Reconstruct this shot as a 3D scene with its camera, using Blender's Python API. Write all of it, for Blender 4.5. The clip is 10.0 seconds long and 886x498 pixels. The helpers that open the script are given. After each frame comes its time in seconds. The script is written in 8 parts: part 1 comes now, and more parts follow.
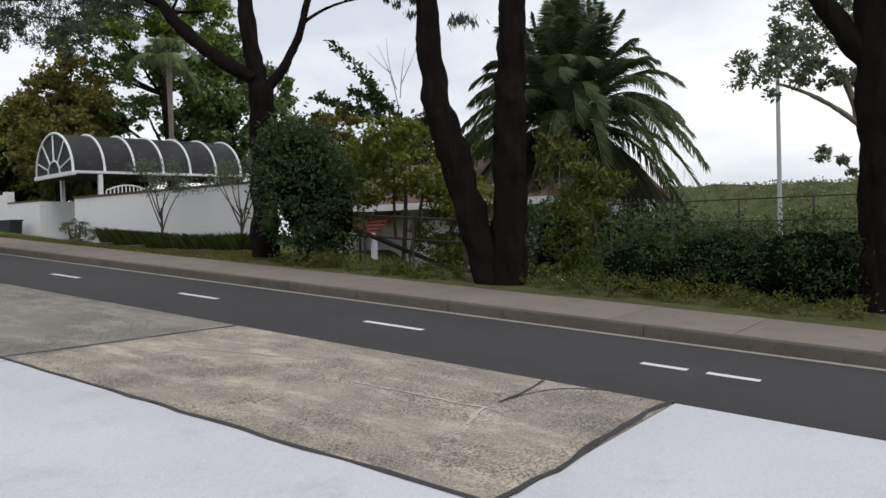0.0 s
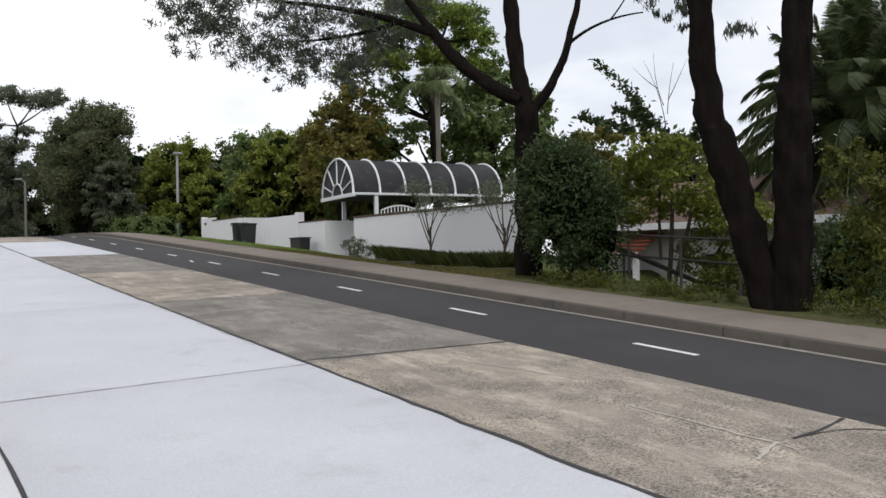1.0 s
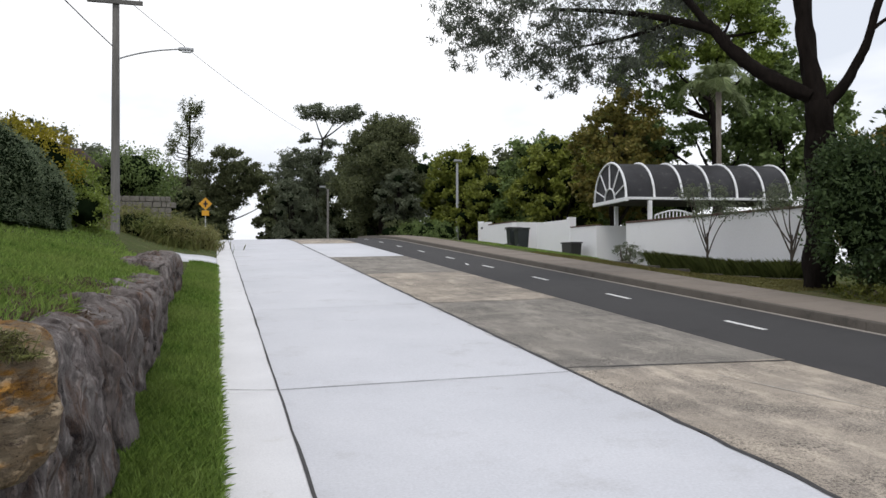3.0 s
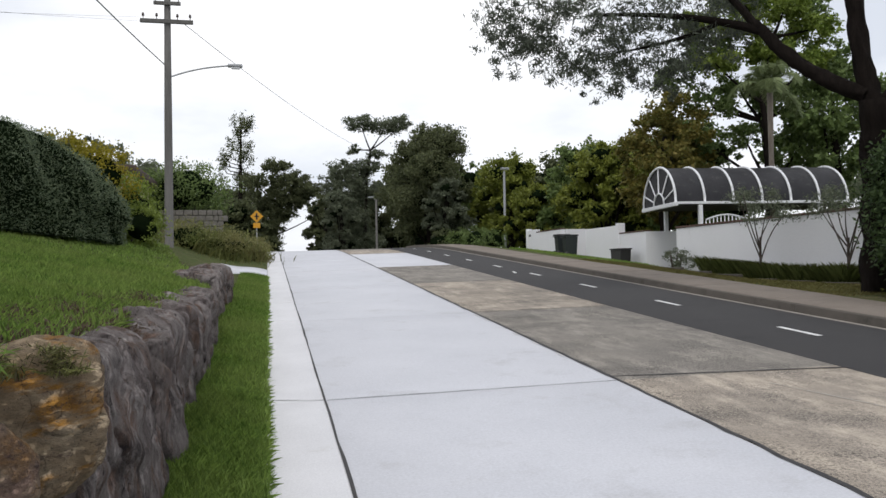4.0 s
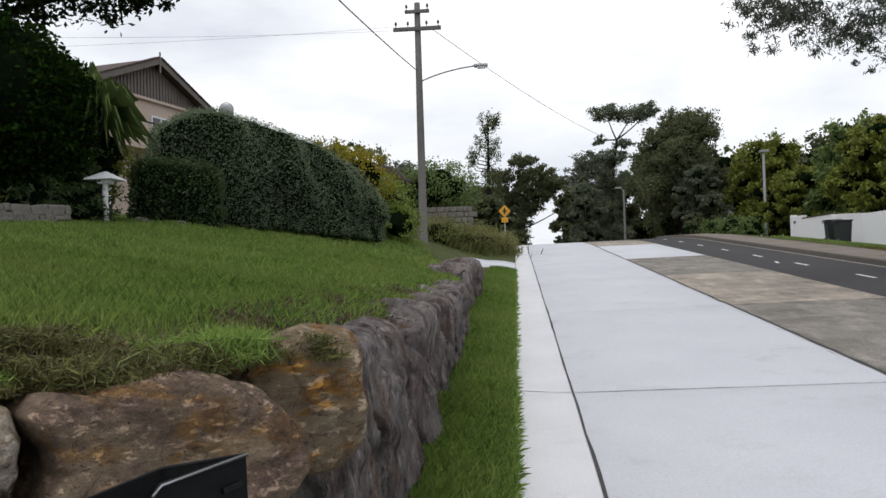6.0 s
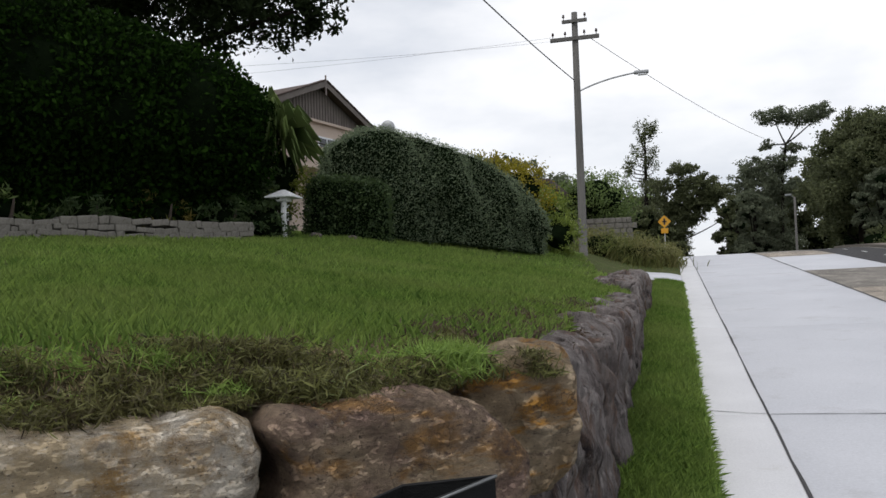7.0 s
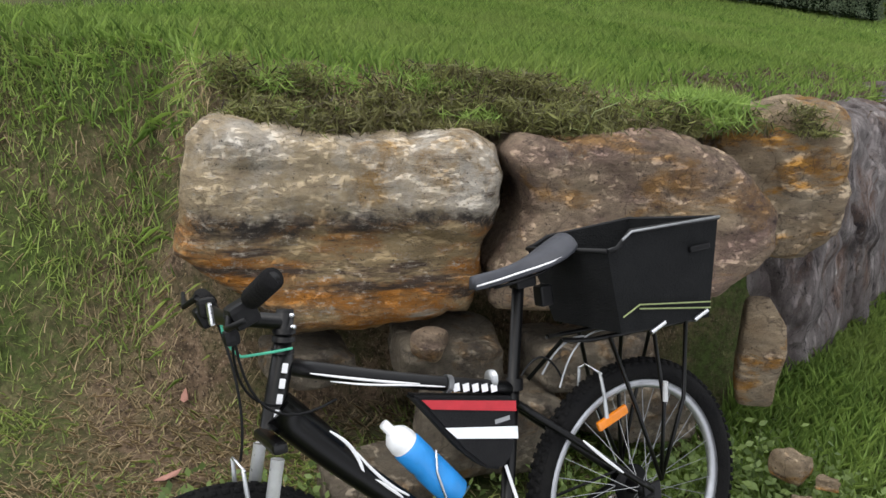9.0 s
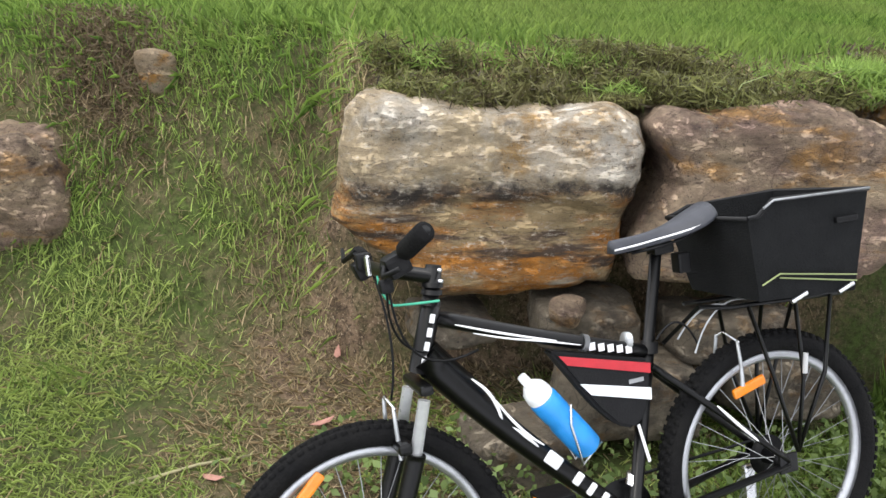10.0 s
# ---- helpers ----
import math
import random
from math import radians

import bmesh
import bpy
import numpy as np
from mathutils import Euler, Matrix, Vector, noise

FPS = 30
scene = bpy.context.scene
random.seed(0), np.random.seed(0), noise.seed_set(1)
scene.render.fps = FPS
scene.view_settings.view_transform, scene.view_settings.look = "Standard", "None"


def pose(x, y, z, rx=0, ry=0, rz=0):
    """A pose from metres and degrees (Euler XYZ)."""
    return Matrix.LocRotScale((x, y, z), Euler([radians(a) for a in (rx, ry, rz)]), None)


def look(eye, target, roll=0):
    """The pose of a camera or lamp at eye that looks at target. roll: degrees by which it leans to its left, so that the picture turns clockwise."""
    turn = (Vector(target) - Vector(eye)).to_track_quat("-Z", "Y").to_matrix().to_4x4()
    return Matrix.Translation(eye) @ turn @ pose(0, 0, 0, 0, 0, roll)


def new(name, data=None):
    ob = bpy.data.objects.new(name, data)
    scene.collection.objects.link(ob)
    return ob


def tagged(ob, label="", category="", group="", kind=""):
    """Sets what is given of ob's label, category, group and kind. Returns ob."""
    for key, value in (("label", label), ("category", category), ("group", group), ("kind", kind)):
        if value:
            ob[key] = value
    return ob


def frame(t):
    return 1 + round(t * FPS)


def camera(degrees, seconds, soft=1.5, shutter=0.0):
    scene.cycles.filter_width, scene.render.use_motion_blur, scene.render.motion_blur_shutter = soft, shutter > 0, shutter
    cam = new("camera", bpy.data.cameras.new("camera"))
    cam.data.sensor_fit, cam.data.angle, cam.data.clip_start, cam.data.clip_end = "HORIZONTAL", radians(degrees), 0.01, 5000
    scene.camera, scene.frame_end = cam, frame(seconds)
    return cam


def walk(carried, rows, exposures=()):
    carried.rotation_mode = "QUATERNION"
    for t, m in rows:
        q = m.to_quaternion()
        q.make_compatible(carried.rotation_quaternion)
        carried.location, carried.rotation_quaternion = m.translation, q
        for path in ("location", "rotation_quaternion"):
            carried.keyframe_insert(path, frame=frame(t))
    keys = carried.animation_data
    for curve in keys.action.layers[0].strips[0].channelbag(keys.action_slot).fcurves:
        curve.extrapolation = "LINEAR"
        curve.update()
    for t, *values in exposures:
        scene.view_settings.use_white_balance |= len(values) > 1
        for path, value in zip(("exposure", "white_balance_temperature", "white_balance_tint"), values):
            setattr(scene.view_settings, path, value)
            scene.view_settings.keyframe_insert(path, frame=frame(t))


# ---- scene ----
cam = camera(57.6, 10.0)
PATH = [
    (0, (-0.572, -3.797, 1.252), (1.022, -2.589, 1.198), -1.75),
    (0.5, (-0.635, -3.698, 1.263), (0.729, -2.235, 1.245), -2.14),
    (1, (-0.703, -3.643, 1.258), (0.445, -2.005, 1.267), -1.16),
    (1.5, (-0.771, -3.603, 1.274), (0.247, -1.881, 1.297), -0.29),
    (2, (-0.735, -3.610, 1.296), (0.099, -1.792, 1.313), -0.99),
    (2.5, (-0.670, -3.626, 1.304), (-0.018, -1.735, 1.323), 0.30),
    (3, (-0.600, -3.686, 1.298), (-0.058, -1.761, 1.324), -0.10),
    (3.2, (-0.601, -3.686, 1.314), (-0.101, -1.749, 1.343), 0.02),
    (4.3, (-0.521, -3.726, 1.308), (-0.148, -1.762, 1.364), -1.23),
    (4.5, (-0.516, -3.695, 1.306), (-0.200, -1.721, 1.365), -1.15),
    (5, (-0.498, -3.723, 1.307), (-0.299, -1.733, 1.356), -1.00),
    (5.2, (-0.489, -3.705, 1.301), (-0.333, -1.712, 1.345), -0.75),
    (6.3, (-0.554, -3.671, 1.303), (-0.863, -1.696, 1.350), -1.88),
    (6.5, (-0.614, -3.644, 1.305), (-0.989, -1.680, 1.357), -1.74),
    (7, (-0.782, -3.602, 1.306), (-1.332, -1.681, 1.394), -1.85),
    (7.5, (-0.895, -3.602, 1.305), (-1.629, -1.744, 1.406), -0.58),
    (8, (-0.921, -3.603, 1.274), (-1.784, -1.800, 1.210), -0.03),
    (8.5, (-0.794, -3.599, 1.251), (-1.806, -1.889, 1.025), 0.89),
    (9, (-0.624, -3.594, 1.219), (-1.773, -2.032, 0.730), 1.52),
    (9.5, (-0.558, -3.596, 1.202), (-1.788, -2.155, 0.560), 0.48),
    (10, (-0.547, -3.685, 1.204), (-1.948, -2.362, 0.667), 0.26),
]
walk(cam, [(t, look(eye, target, roll)) for t, eye, target, roll in PATH],
     exposures=[(0, 0.0), (0.5, 0.1), (1.0, 0.12), (2.0, 0.21), (3.0, 0.17), (4.5, 0.07), (6.5, 0.0), (7.0, -0.04), (7.5, -0.02), (8.0, 0.16), (8.5, 0.47), (9.0, 0.94), (9.5, 1.28), (10.0, 1.42)])

# ---- sky and light ----
world = bpy.data.worlds.new("overcast_sky")
scene.world = world
world.use_nodes = True
wn, wl = world.node_tree.nodes, world.node_tree.links
wn.clear()
w_out = wn.new("ShaderNodeOutputWorld")
w_bg = wn.new("ShaderNodeBackground")
w_sky = wn.new("ShaderNodeTexSky")
w_sky.sky_type = 'NISHITA'
w_sky.sun_disc = False
w_sky.sun_elevation = radians(58)
w_sky.sun_rotation = radians(200)
w_sc = wn.new("ShaderNodeVectorMath")
w_sc.operation = 'SCALE'
w_sc.inputs[3].default_value = 0.10
w_tc = wn.new("ShaderNodeTexCoord")
w_map = wn.new("ShaderNodeMapping")
w_map.inputs["Scale"].default_value = (1.0, 1.0, 2.6)
w_noise = wn.new("ShaderNodeTexNoise")
w_noise.inputs["Scale"].default_value = 2.3
w_noise.inputs["Detail"].default_value = 6
w_noise.inputs["Roughness"].default_value = 0.52
w_ramp = wn.new("ShaderNodeValToRGB")
w_ramp.color_ramp.elements[0].position = 0.36
w_ramp.color_ramp.elements[0].color = (0.74, 0.78, 0.86, 1)
w_ramp.color_ramp.elements[1].position = 0.60
w_ramp.color_ramp.elements[1].color = (1.18, 1.18, 1.20, 1)
w_mix = wn.new("ShaderNodeMix")
w_mix.data_type = 'RGBA'
w_mix.inputs[0].default_value = 0.9
wl.new(w_tc.outputs["Generated"], w_map.inputs["Vector"])
wl.new(w_map.outputs[0], w_noise.inputs["Vector"])
wl.new(w_noise.outputs[0], w_ramp.inputs[0])
wl.new(w_sky.outputs[0], w_sc.inputs[0])
wl.new(w_sc.outputs[0], w_mix.inputs[6])
wl.new(w_ramp.outputs[0], w_mix.inputs[7])
wl.new(w_mix.outputs[2], w_bg.inputs[0])
w_bg.inputs[1].default_value = 1.0
wl.new(w_bg.outputs[0], w_out.inputs[0])

sun = new("sun", bpy.data.lights.new("sun", 'SUN'))
sun.data.energy = 0.9
sun.data.angle = radians(25)
sun.data.color = (1.0, 0.96, 0.9)
sun.matrix_world = look((0, 0, 60), (14, 26, 0))


# ---- materials ----
def principled(name, rough=0.8, metal=0.0, spec=0.3):
    m = bpy.data.materials.new(name)
    m.use_nodes = True
    b = m.node_tree.nodes["Principled BSDF"]
    b.inputs["Roughness"].default_value = rough
    b.inputs["Metallic"].default_value = metal
    b.inputs["Specular IOR Level"].default_value = spec
    return m, m.node_tree.nodes, m.node_tree.links, b


def rgba(c):
    return (c[0], c[1], c[2], 1.0)


def mixer(nodes, links, fac, a, b, blend='MIX'):
    mx = nodes.new("ShaderNodeMix")
    mx.data_type = 'RGBA'
    mx.blend_type = blend
    for sock, val in ((mx.inputs[0], fac), (mx.inputs[6], a), (mx.inputs[7], b)):
        if hasattr(val, "is_linked"):
            links.new(val, sock)
        elif isinstance(val, (int, float)):
            sock.default_value = val
        else:
            sock.default_value = rgba(val)
    return mx.outputs[2]


def noise_fac(nodes, links, vec, scale, lo, hi, detail=5, rough=0.6, dist=0.0):
    n = nodes.new("ShaderNodeTexNoise")
    n.inputs["Scale"].default_value = scale
    n.inputs["Detail"].default_value = detail
    n.inputs["Roughness"].default_value = rough
    n.inputs["Distortion"].default_value = dist
    links.new(vec, n.inputs["Vector"])
    r = nodes.new("ShaderNodeMapRange")
    r.inputs[1].default_value, r.inputs[2].default_value = lo, hi
    links.new(n.outputs[0], r.inputs[0])
    return r.outputs[0]


def coords(nodes, links, scale=(1, 1, 1), space="Object"):
    tc = nodes.new("ShaderNodeTexCoord")
    mp = nodes.new("ShaderNodeMapping")
    mp.inputs["Scale"].default_value = scale
    links.new(tc.outputs[space], mp.inputs["Vector"])
    return mp.outputs[0]


def surface(name, base, second, third=None, scale=2.0, fine=60.0, rough=0.85, metal=0.0, bump=0.3, stretch=(1, 1, 1),
            third_lo=0.55, spec=0.3, depth=0.01, speck=0.0, mottle=None):
    """A worn surface: a base colour, broad patches, stains and a fine grain, with bump."""
    m, n, l, b = principled(name, rough, metal, spec)
    v = coords(n, l, stretch)
    col = mixer(n, l, noise_fac(n, l, v, scale, 0.35, 0.65), base, second)
    if third:
        col = mixer(n, l, noise_fac(n, l, v, scale * 2.7, third_lo, third_lo + 0.15, 7, 0.7), col, third)
    if mottle:
        col = mixer(n, l, noise_fac(n, l, v, mottle[1], 0.50, 0.62, 9, 0.8), col, mottle[0])
        col = mixer(n, l, noise_fac(n, l, v, mottle[1] * 0.4, 0.55, 0.72, 9, 0.7), col, mottle[2])
    grain = noise_fac(n, l, v, fine, 0.25, 0.75, 4, 0.7)
    col = mixer(n, l, 0.35 + speck, col, mixer(n, l, grain, [c * 0.6 for c in base], [min(1, c * 1.35) for c in base]))
    l.new(col, b.inputs["Base Color"])
    bp = n.new("ShaderNodeBump")
    bp.inputs["Strength"].default_value = bump
    bp.inputs["Distance"].default_value = depth
    l.new(grain, bp.inputs["Height"])
    l.new(bp.outputs[0], b.inputs["Normal"])
    return m


def plain(name, c, rough=0.5, metal=0.0, spec=0.5, vary=0.12):
    m, n, l, b = principled(name, rough, metal, spec)
    v = coords(n, l)
    f = noise_fac(n, l, v, 25, 0.3, 0.7)
    l.new(mixer(n, l, f, [x * (1 - vary) for x in c], [min(1, x * (1 + vary)) for x in c]), b.inputs["Base Color"])
    r = noise_fac(n, l, v, 60, 0.2, 0.8)
    mr = n.new("ShaderNodeMapRange")
    mr.inputs[3].default_value, mr.inputs[4].default_value = rough * 0.85, min(1, rough * 1.15)
    l.new(r, mr.inputs[0])
    l.new(mr.outputs[0], b.inputs["Roughness"])
    return m


def leaf_mat(name, dark, light, odd=None, gloss=0.5, trans=0.3, spec=0.18):
    """Leaves: every leaf takes its own shade; thin enough to let some light through."""
    m, n, l, b = principled(name, gloss, 0.0, spec)
    geo = n.new("ShaderNodeNewGeometry")
    v = coords(n, l)
    big = noise_fac(n, l, v, 0.7, 0.3, 0.7, 3)
    col = mixer(n, l, geo.outputs["Random Per Island"], dark, light)
    col = mixer(n, l, big, col, mixer(n, l, 0.5, col, odd if odd else light))
    l.new(col, b.inputs["Base Color"])
    t = n.new("ShaderNodeBsdfTranslucent")
    l.new(col, t.inputs[0])
    ms = n.new("ShaderNodeMixShader")
    ms.inputs[0].default_value = trans
    l.new(b.outputs[0], ms.inputs[1])
    l.new(t.outputs[0], ms.inputs[2])
    l.new(ms.outputs[0], n["Material Output"].inputs[0])
    return m


M_NEW = surface("new_concrete", (0.505, 0.515, 0.555), (0.585, 0.592, 0.632), (0.43, 0.43, 0.45), 0.45, 45, 0.8, bump=0.12, depth=0.004)
M_GUTTER = surface("gutter_concrete", (0.58, 0.58, 0.60), (0.66, 0.66, 0.68), (0.45, 0.44, 0.42), 0.9, 70, 0.85, bump=0.2, depth=0.004, third_lo=0.6)

def aggregate(name, pale, tan, grey, dark, stain):
    """Worn concrete with its stones showing: pale laitance in places, dark chips and grey stains in others."""
    m, n, l, b = principled(name, 0.92, 0, 0.2)
    v = coords(n, l)
    vy = coords(n, l, (2.2, 0.7, 1))
    c = mixer(n, l, noise_fac(n, l, v, 0.9, 0.35, 0.65, 6, 0.65), tan, grey)
    c = mixer(n, l, noise_fac(n, l, vy, 1.6, 0.48, 0.68, 8, 0.7), c, pale)
    c = mixer(n, l, noise_fac(n, l, v, 0.55, 0.50, 0.72, 8, 0.7), c, stain)
    worn = noise_fac(n, l, v, 1.1, 0.36, 0.60, 6, 0.65)
    chips = noise_fac(n, l, v, 42, 0.47, 0.58, 3, 0.7)
    t = n.new("ShaderNodeMath")
    t.operation = 'MULTIPLY'
    l.new(worn, t.inputs[0])
    l.new(chips, t.inputs[1])
    t2 = n.new("ShaderNodeMath")
    t2.operation = 'MULTIPLY'
    t2.inputs[1].default_value = 0.85
    l.new(t.outputs[0], t2.inputs[0])
    c = mixer(n, l, t2.outputs[0], c, dark)
    c = mixer(n, l, noise_fac(n, l, v, 95, 0.56, 0.66, 3, 0.7), c, pale)
    l.new(c, b.inputs["Base Color"])
    bp = n.new("ShaderNodeBump")
    bp.inputs["Strength"].default_value = 0.6
    bp.inputs["Distance"].default_value = 0.006
    bp.invert = True
    l.new(chips, bp.inputs["Height"])
    l.new(bp.outputs[0], b.inputs["Normal"])
    return m


M_OLD = aggregate("old_aggregate_concrete", (0.55, 0.48, 0.40), (0.38, 0.33, 0.275), (0.27, 0.24, 0.21), (0.07, 0.064, 0.058), (0.18, 0.165, 0.15))
M_OLD2 = aggregate("old_grey_concrete", (0.37, 0.34, 0.30), (0.26, 0.24, 0.215), (0.205, 0.19, 0.175), (0.07, 0.066, 0.06), (0.13, 0.123, 0.115))
M_PALECRACK = surface("lime_bloom_in_cracks", (0.42, 0.39, 0.35), (0.50, 0.47, 0.43), (0.3, 0.28, 0.25), 6, 60, 0.9, bump=0.3)
M_ASPHALT = surface("asphalt", (0.045, 0.044, 0.046), (0.056, 0.054, 0.055), (0.034, 0.033, 0.035), 0.6, 90, 0.9, bump=0.5, depth=0.006, speck=0.12)
M_KERB = surface("weathered_kerb_concrete", (0.105, 0.092, 0.08), (0.075, 0.067, 0.058), (0.04, 0.037, 0.033), 1.5, 50, 0.9, bump=0.5)
M_PATH = surface("footpath_concrete", (0.205, 0.175, 0.15), (0.165, 0.142, 0.12), (0.105, 0.09, 0.077), 0.9, 60, 0.9, bump=0.4)
M_LIP = surface("pale_gutter_concrete", (0.34, 0.31, 0.28), (0.26, 0.235, 0.21), (0.13, 0.12, 0.11), 2.5, 60, 0.9, bump=0.4)
M_TAR = surface("bitumen_joint", (0.035, 0.034, 0.036), (0.06, 0.058, 0.06), None, 6, 80, 0.7, bump=0.4)
M_LINE = surface("road_paint", (0.68, 0.68, 0.68), (0.6, 0.6, 0.6), (0.35, 0.35, 0.35), 4, 90, 0.8, bump=0.2, third_lo=0.64)
M_WHITEWALL = surface("white_painted_render", (0.84, 0.84, 0.87), (0.80, 0.80, 0.83), (0.66, 0.66, 0.66), 0.6, 40, 0.85, bump=0.25, stretch=(1, 1, 0.5), third_lo=0.62)
M_COPING = surface("dark_brick_coping", (0.10, 0.065, 0.055), (0.15, 0.09, 0.07), None, 8, 60, 0.9, bump=0.5)


def ground_material():
    m, n, l, b = principled("grass_and_soil", 0.95, 0, 0.1)
    v = coords(n, l)
    soil = mixer(n, l, noise_fac(n, l, v, 9, 0.3, 0.7, 8, 0.7), (0.065, 0.045, 0.029), (0.27, 0.19, 0.125))
    soil = mixer(n, l, noise_fac(n, l, v, 38, 0.47, 0.58, 6, 0.85), soil, (0.05, 0.036, 0.024))
    soil = mixer(n, l, noise_fac(n, l, coords(n, l, (1.0, 2.6, 1.0)), 60, 0.58, 0.64, 5, 0.8), soil, (0.46, 0.36, 0.25))
    green = mixer(n, l, noise_fac(n, l, v, 1.1, 0.35, 0.65), (0.05, 0.085, 0.02), (0.095, 0.14, 0.035))
    green = mixer(n, l, noise_fac(n, l, v, 34, 0.42, 0.60, 6, 0.85), green, (0.035, 0.045, 0.015))
    geo = n.new("ShaderNodeVertexColor")
    geo.layer_name = "bare"
    add = n.new("ShaderNodeMath")
    add.operation = 'MULTIPLY_ADD'
    l.new(geo.outputs[0], add.inputs[0])
    add.inputs[1].default_value = 0.75
    nf = noise_fac(n, l, v, 3.4, 0.44, 0.62, 8, 0.75)
    sc = n.new("ShaderNodeMath")
    sc.operation = 'MULTIPLY'
    l.new(nf, sc.inputs[0])
    sc.inputs[1].default_value = 0.55
    l.new(sc.outputs[0], add.inputs[2])
    cl = n.new("ShaderNodeClamp")
    l.new(add.outputs[0], cl.inputs[0])
    l.new(mixer(n, l, cl.outputs[0], green, soil), b.inputs["Base Color"])
    bp = n.new("ShaderNodeBump")
    bp.inputs["Strength"].default_value = 0.8
    bp.inputs["Distance"].default_value = 0.03
    l.new(noise_fac(n, l, v, 22, 0.2, 0.8, 8, 0.75), bp.inputs["Height"])
    l.new(bp.outputs[0], b.inputs["Normal"])
    return m


M_GROUND = ground_material()


# ---- building helpers ----
def mesh_np(name, verts, faces, mat, smooth=False):
    """A mesh from arrays: verts (n, 3) and faces (m, k), all of one kind."""
    me = bpy.data.meshes.new(name)
    verts, faces = np.asarray(verts, np.float32), np.asarray(faces, np.int32)
    k = faces.shape[1]
    me.vertices.add(len(verts))
    me.vertices.foreach_set("co", verts.ravel())
    me.loops.add(faces.size)
    me.loops.foreach_set("vertex_index", faces.ravel())
    me.polygons.add(len(faces))
    me.polygons.foreach_set("loop_start", np.arange(0, faces.size, k, dtype=np.int32))
    me.update(calc_edges=True)
    if smooth:
        me.polygons.foreach_set("use_smooth", np.ones(len(faces), bool))
    me.materials.append(mat)
    me.validate()
    return me


def thing(name, label, category, at=None, group="", kind=""):
    ob = new(name)
    ob.empty_display_size = 0.2
    if at is not None:
        ob.matrix_basis = at
    return tagged(ob, label, category, group, kind)


def part(name, bm, material, parent, label="", smooth=False):
    if isinstance(bm, bpy.types.Mesh):
        me = bm
    else:
        me = bpy.data.meshes.new(name)
        bm.to_mesh(me)
        bm.free()
        if smooth:
            me.polygons.foreach_set("use_smooth", np.ones(len(me.polygons), bool))
        me.materials.append(material)
    ob = new(name, me)
    ob.parent = parent
    if label:
        tagged(ob, label)
    return ob


def box_bm(lo, hi, bevel=0.0, bm=None, m=None):
    own = bmesh.new()
    bmesh.ops.create_cube(own, size=1.0)
    lo, hi = Vector(lo), Vector(hi)
    for v in own.verts:
        v.co = Vector(((lo[k] + hi[k]) / 2 + v.co[k] * (hi[k] - lo[k]) for k in range(3)))
    if bevel > 0:
        bmesh.ops.bevel(own, geom=own.edges[:], offset=bevel, segments=2, affect='EDGES', profile=0.6)
    if m is not None:
        own.transform(m)
    if bm is None:
        return own
    tmp = bpy.data.meshes.new("tmp")
    own.to_mesh(tmp)
    own.free()
    bm.from_mesh(tmp)
    bpy.data.meshes.remove(tmp)
    return bm


def tube_arrays(pts, radii, sides=8, caps=True):
    """Rings of a bent, tapered tube, as verts and quads."""
    pts = [Vector(p) for p in pts]
    if not hasattr(radii, "__len__"):
        radii = [radii] * len(pts)
    verts, faces = [], []
    up = Vector((0.13, 0.31, 0.94))
    for i, p in enumerate(pts):
        d = (pts[min(i + 1, len(pts) - 1)] - pts[max(i - 1, 0)]).normalized()
        a = d.cross(up)
        if a.length < 0.05:
            a = d.cross(Vector((1, 0, 0)))
        a.normalize()
        up = a.cross(d)
        for k in range(sides):
            t = 2 * math.pi * k / sides
            verts.append(p + (a * math.cos(t) + up * math.sin(t)) * radii[i])
    for i in range(len(pts) - 1):
        for k in range(sides):
            j = (k + 1) % sides
            faces.append((i * sides + k, i * sides + j, (i + 1) * sides + j, (i + 1) * sides + k))
    if caps:
        for i, p in ((0, pts[0]), (len(pts) - 1, pts[-1])):
            verts.append(p)
            c = len(verts) - 1
            for k in range(0, sides, 2):
                faces.append((c, i * sides + k, i * sides + (k + 1) % sides, i * sides + (k + 2) % sides))
    return np.array([tuple(v) for v in verts]), np.array(faces)


def joined(arrays):
    vs, fs, o = [], [], 0
    for v, f in arrays:
        vs.append(v)
        fs.append(np.asarray(f) + o)
        o += len(v)
    return np.concatenate(vs), np.concatenate(fs)


def tube(name, pts, radii, mat, parent, sides=10, label=""):
    v, f = tube_arrays(pts, radii, sides)
    return part(name, mesh_np(name, v, f, mat, True), mat, parent, label)


def bezier(a, b, c, n=10):
    a, b, c = Vector(a), Vector(b), Vector(c)
    return [a * (1 - t) ** 2 + b * 2 * t * (1 - t) + c * t * t for t in [i / n for i in range(n + 1)]]


# ---- lie of the land ----
SLOPE, CROSS = 0.0662, 0.0188


def road_z(y):
    """Height of the road along its length: an even climb, then a crest."""
    y = np.asarray(y, float)
    z = SLOPE * (y - 4.5)
    u = np.clip(y - 35, 0, 15)
    z = np.where(y > 35, SLOPE * 30.5 + SLOPE * u - SLOPE * u * u / 30, z)
    return z - np.where(y > 50, (y - 50) * 0.03, 0)


def smooth01(t):
    t = np.clip(t, 0, 1)
    return t * t * (3 - 2 * t)


def rock_line(x, y):
    """Distance behind the line of boulders (towards the lawn), and how far along its front one is."""
    d1 = -1.35 - x
    d2 = (x + 1.35) * -0.729 + (y + 0.4) * 0.685
    s = (x + 1.35) * -0.685 + (y + 0.4) * -0.729
    return np.minimum(d1, d2), s


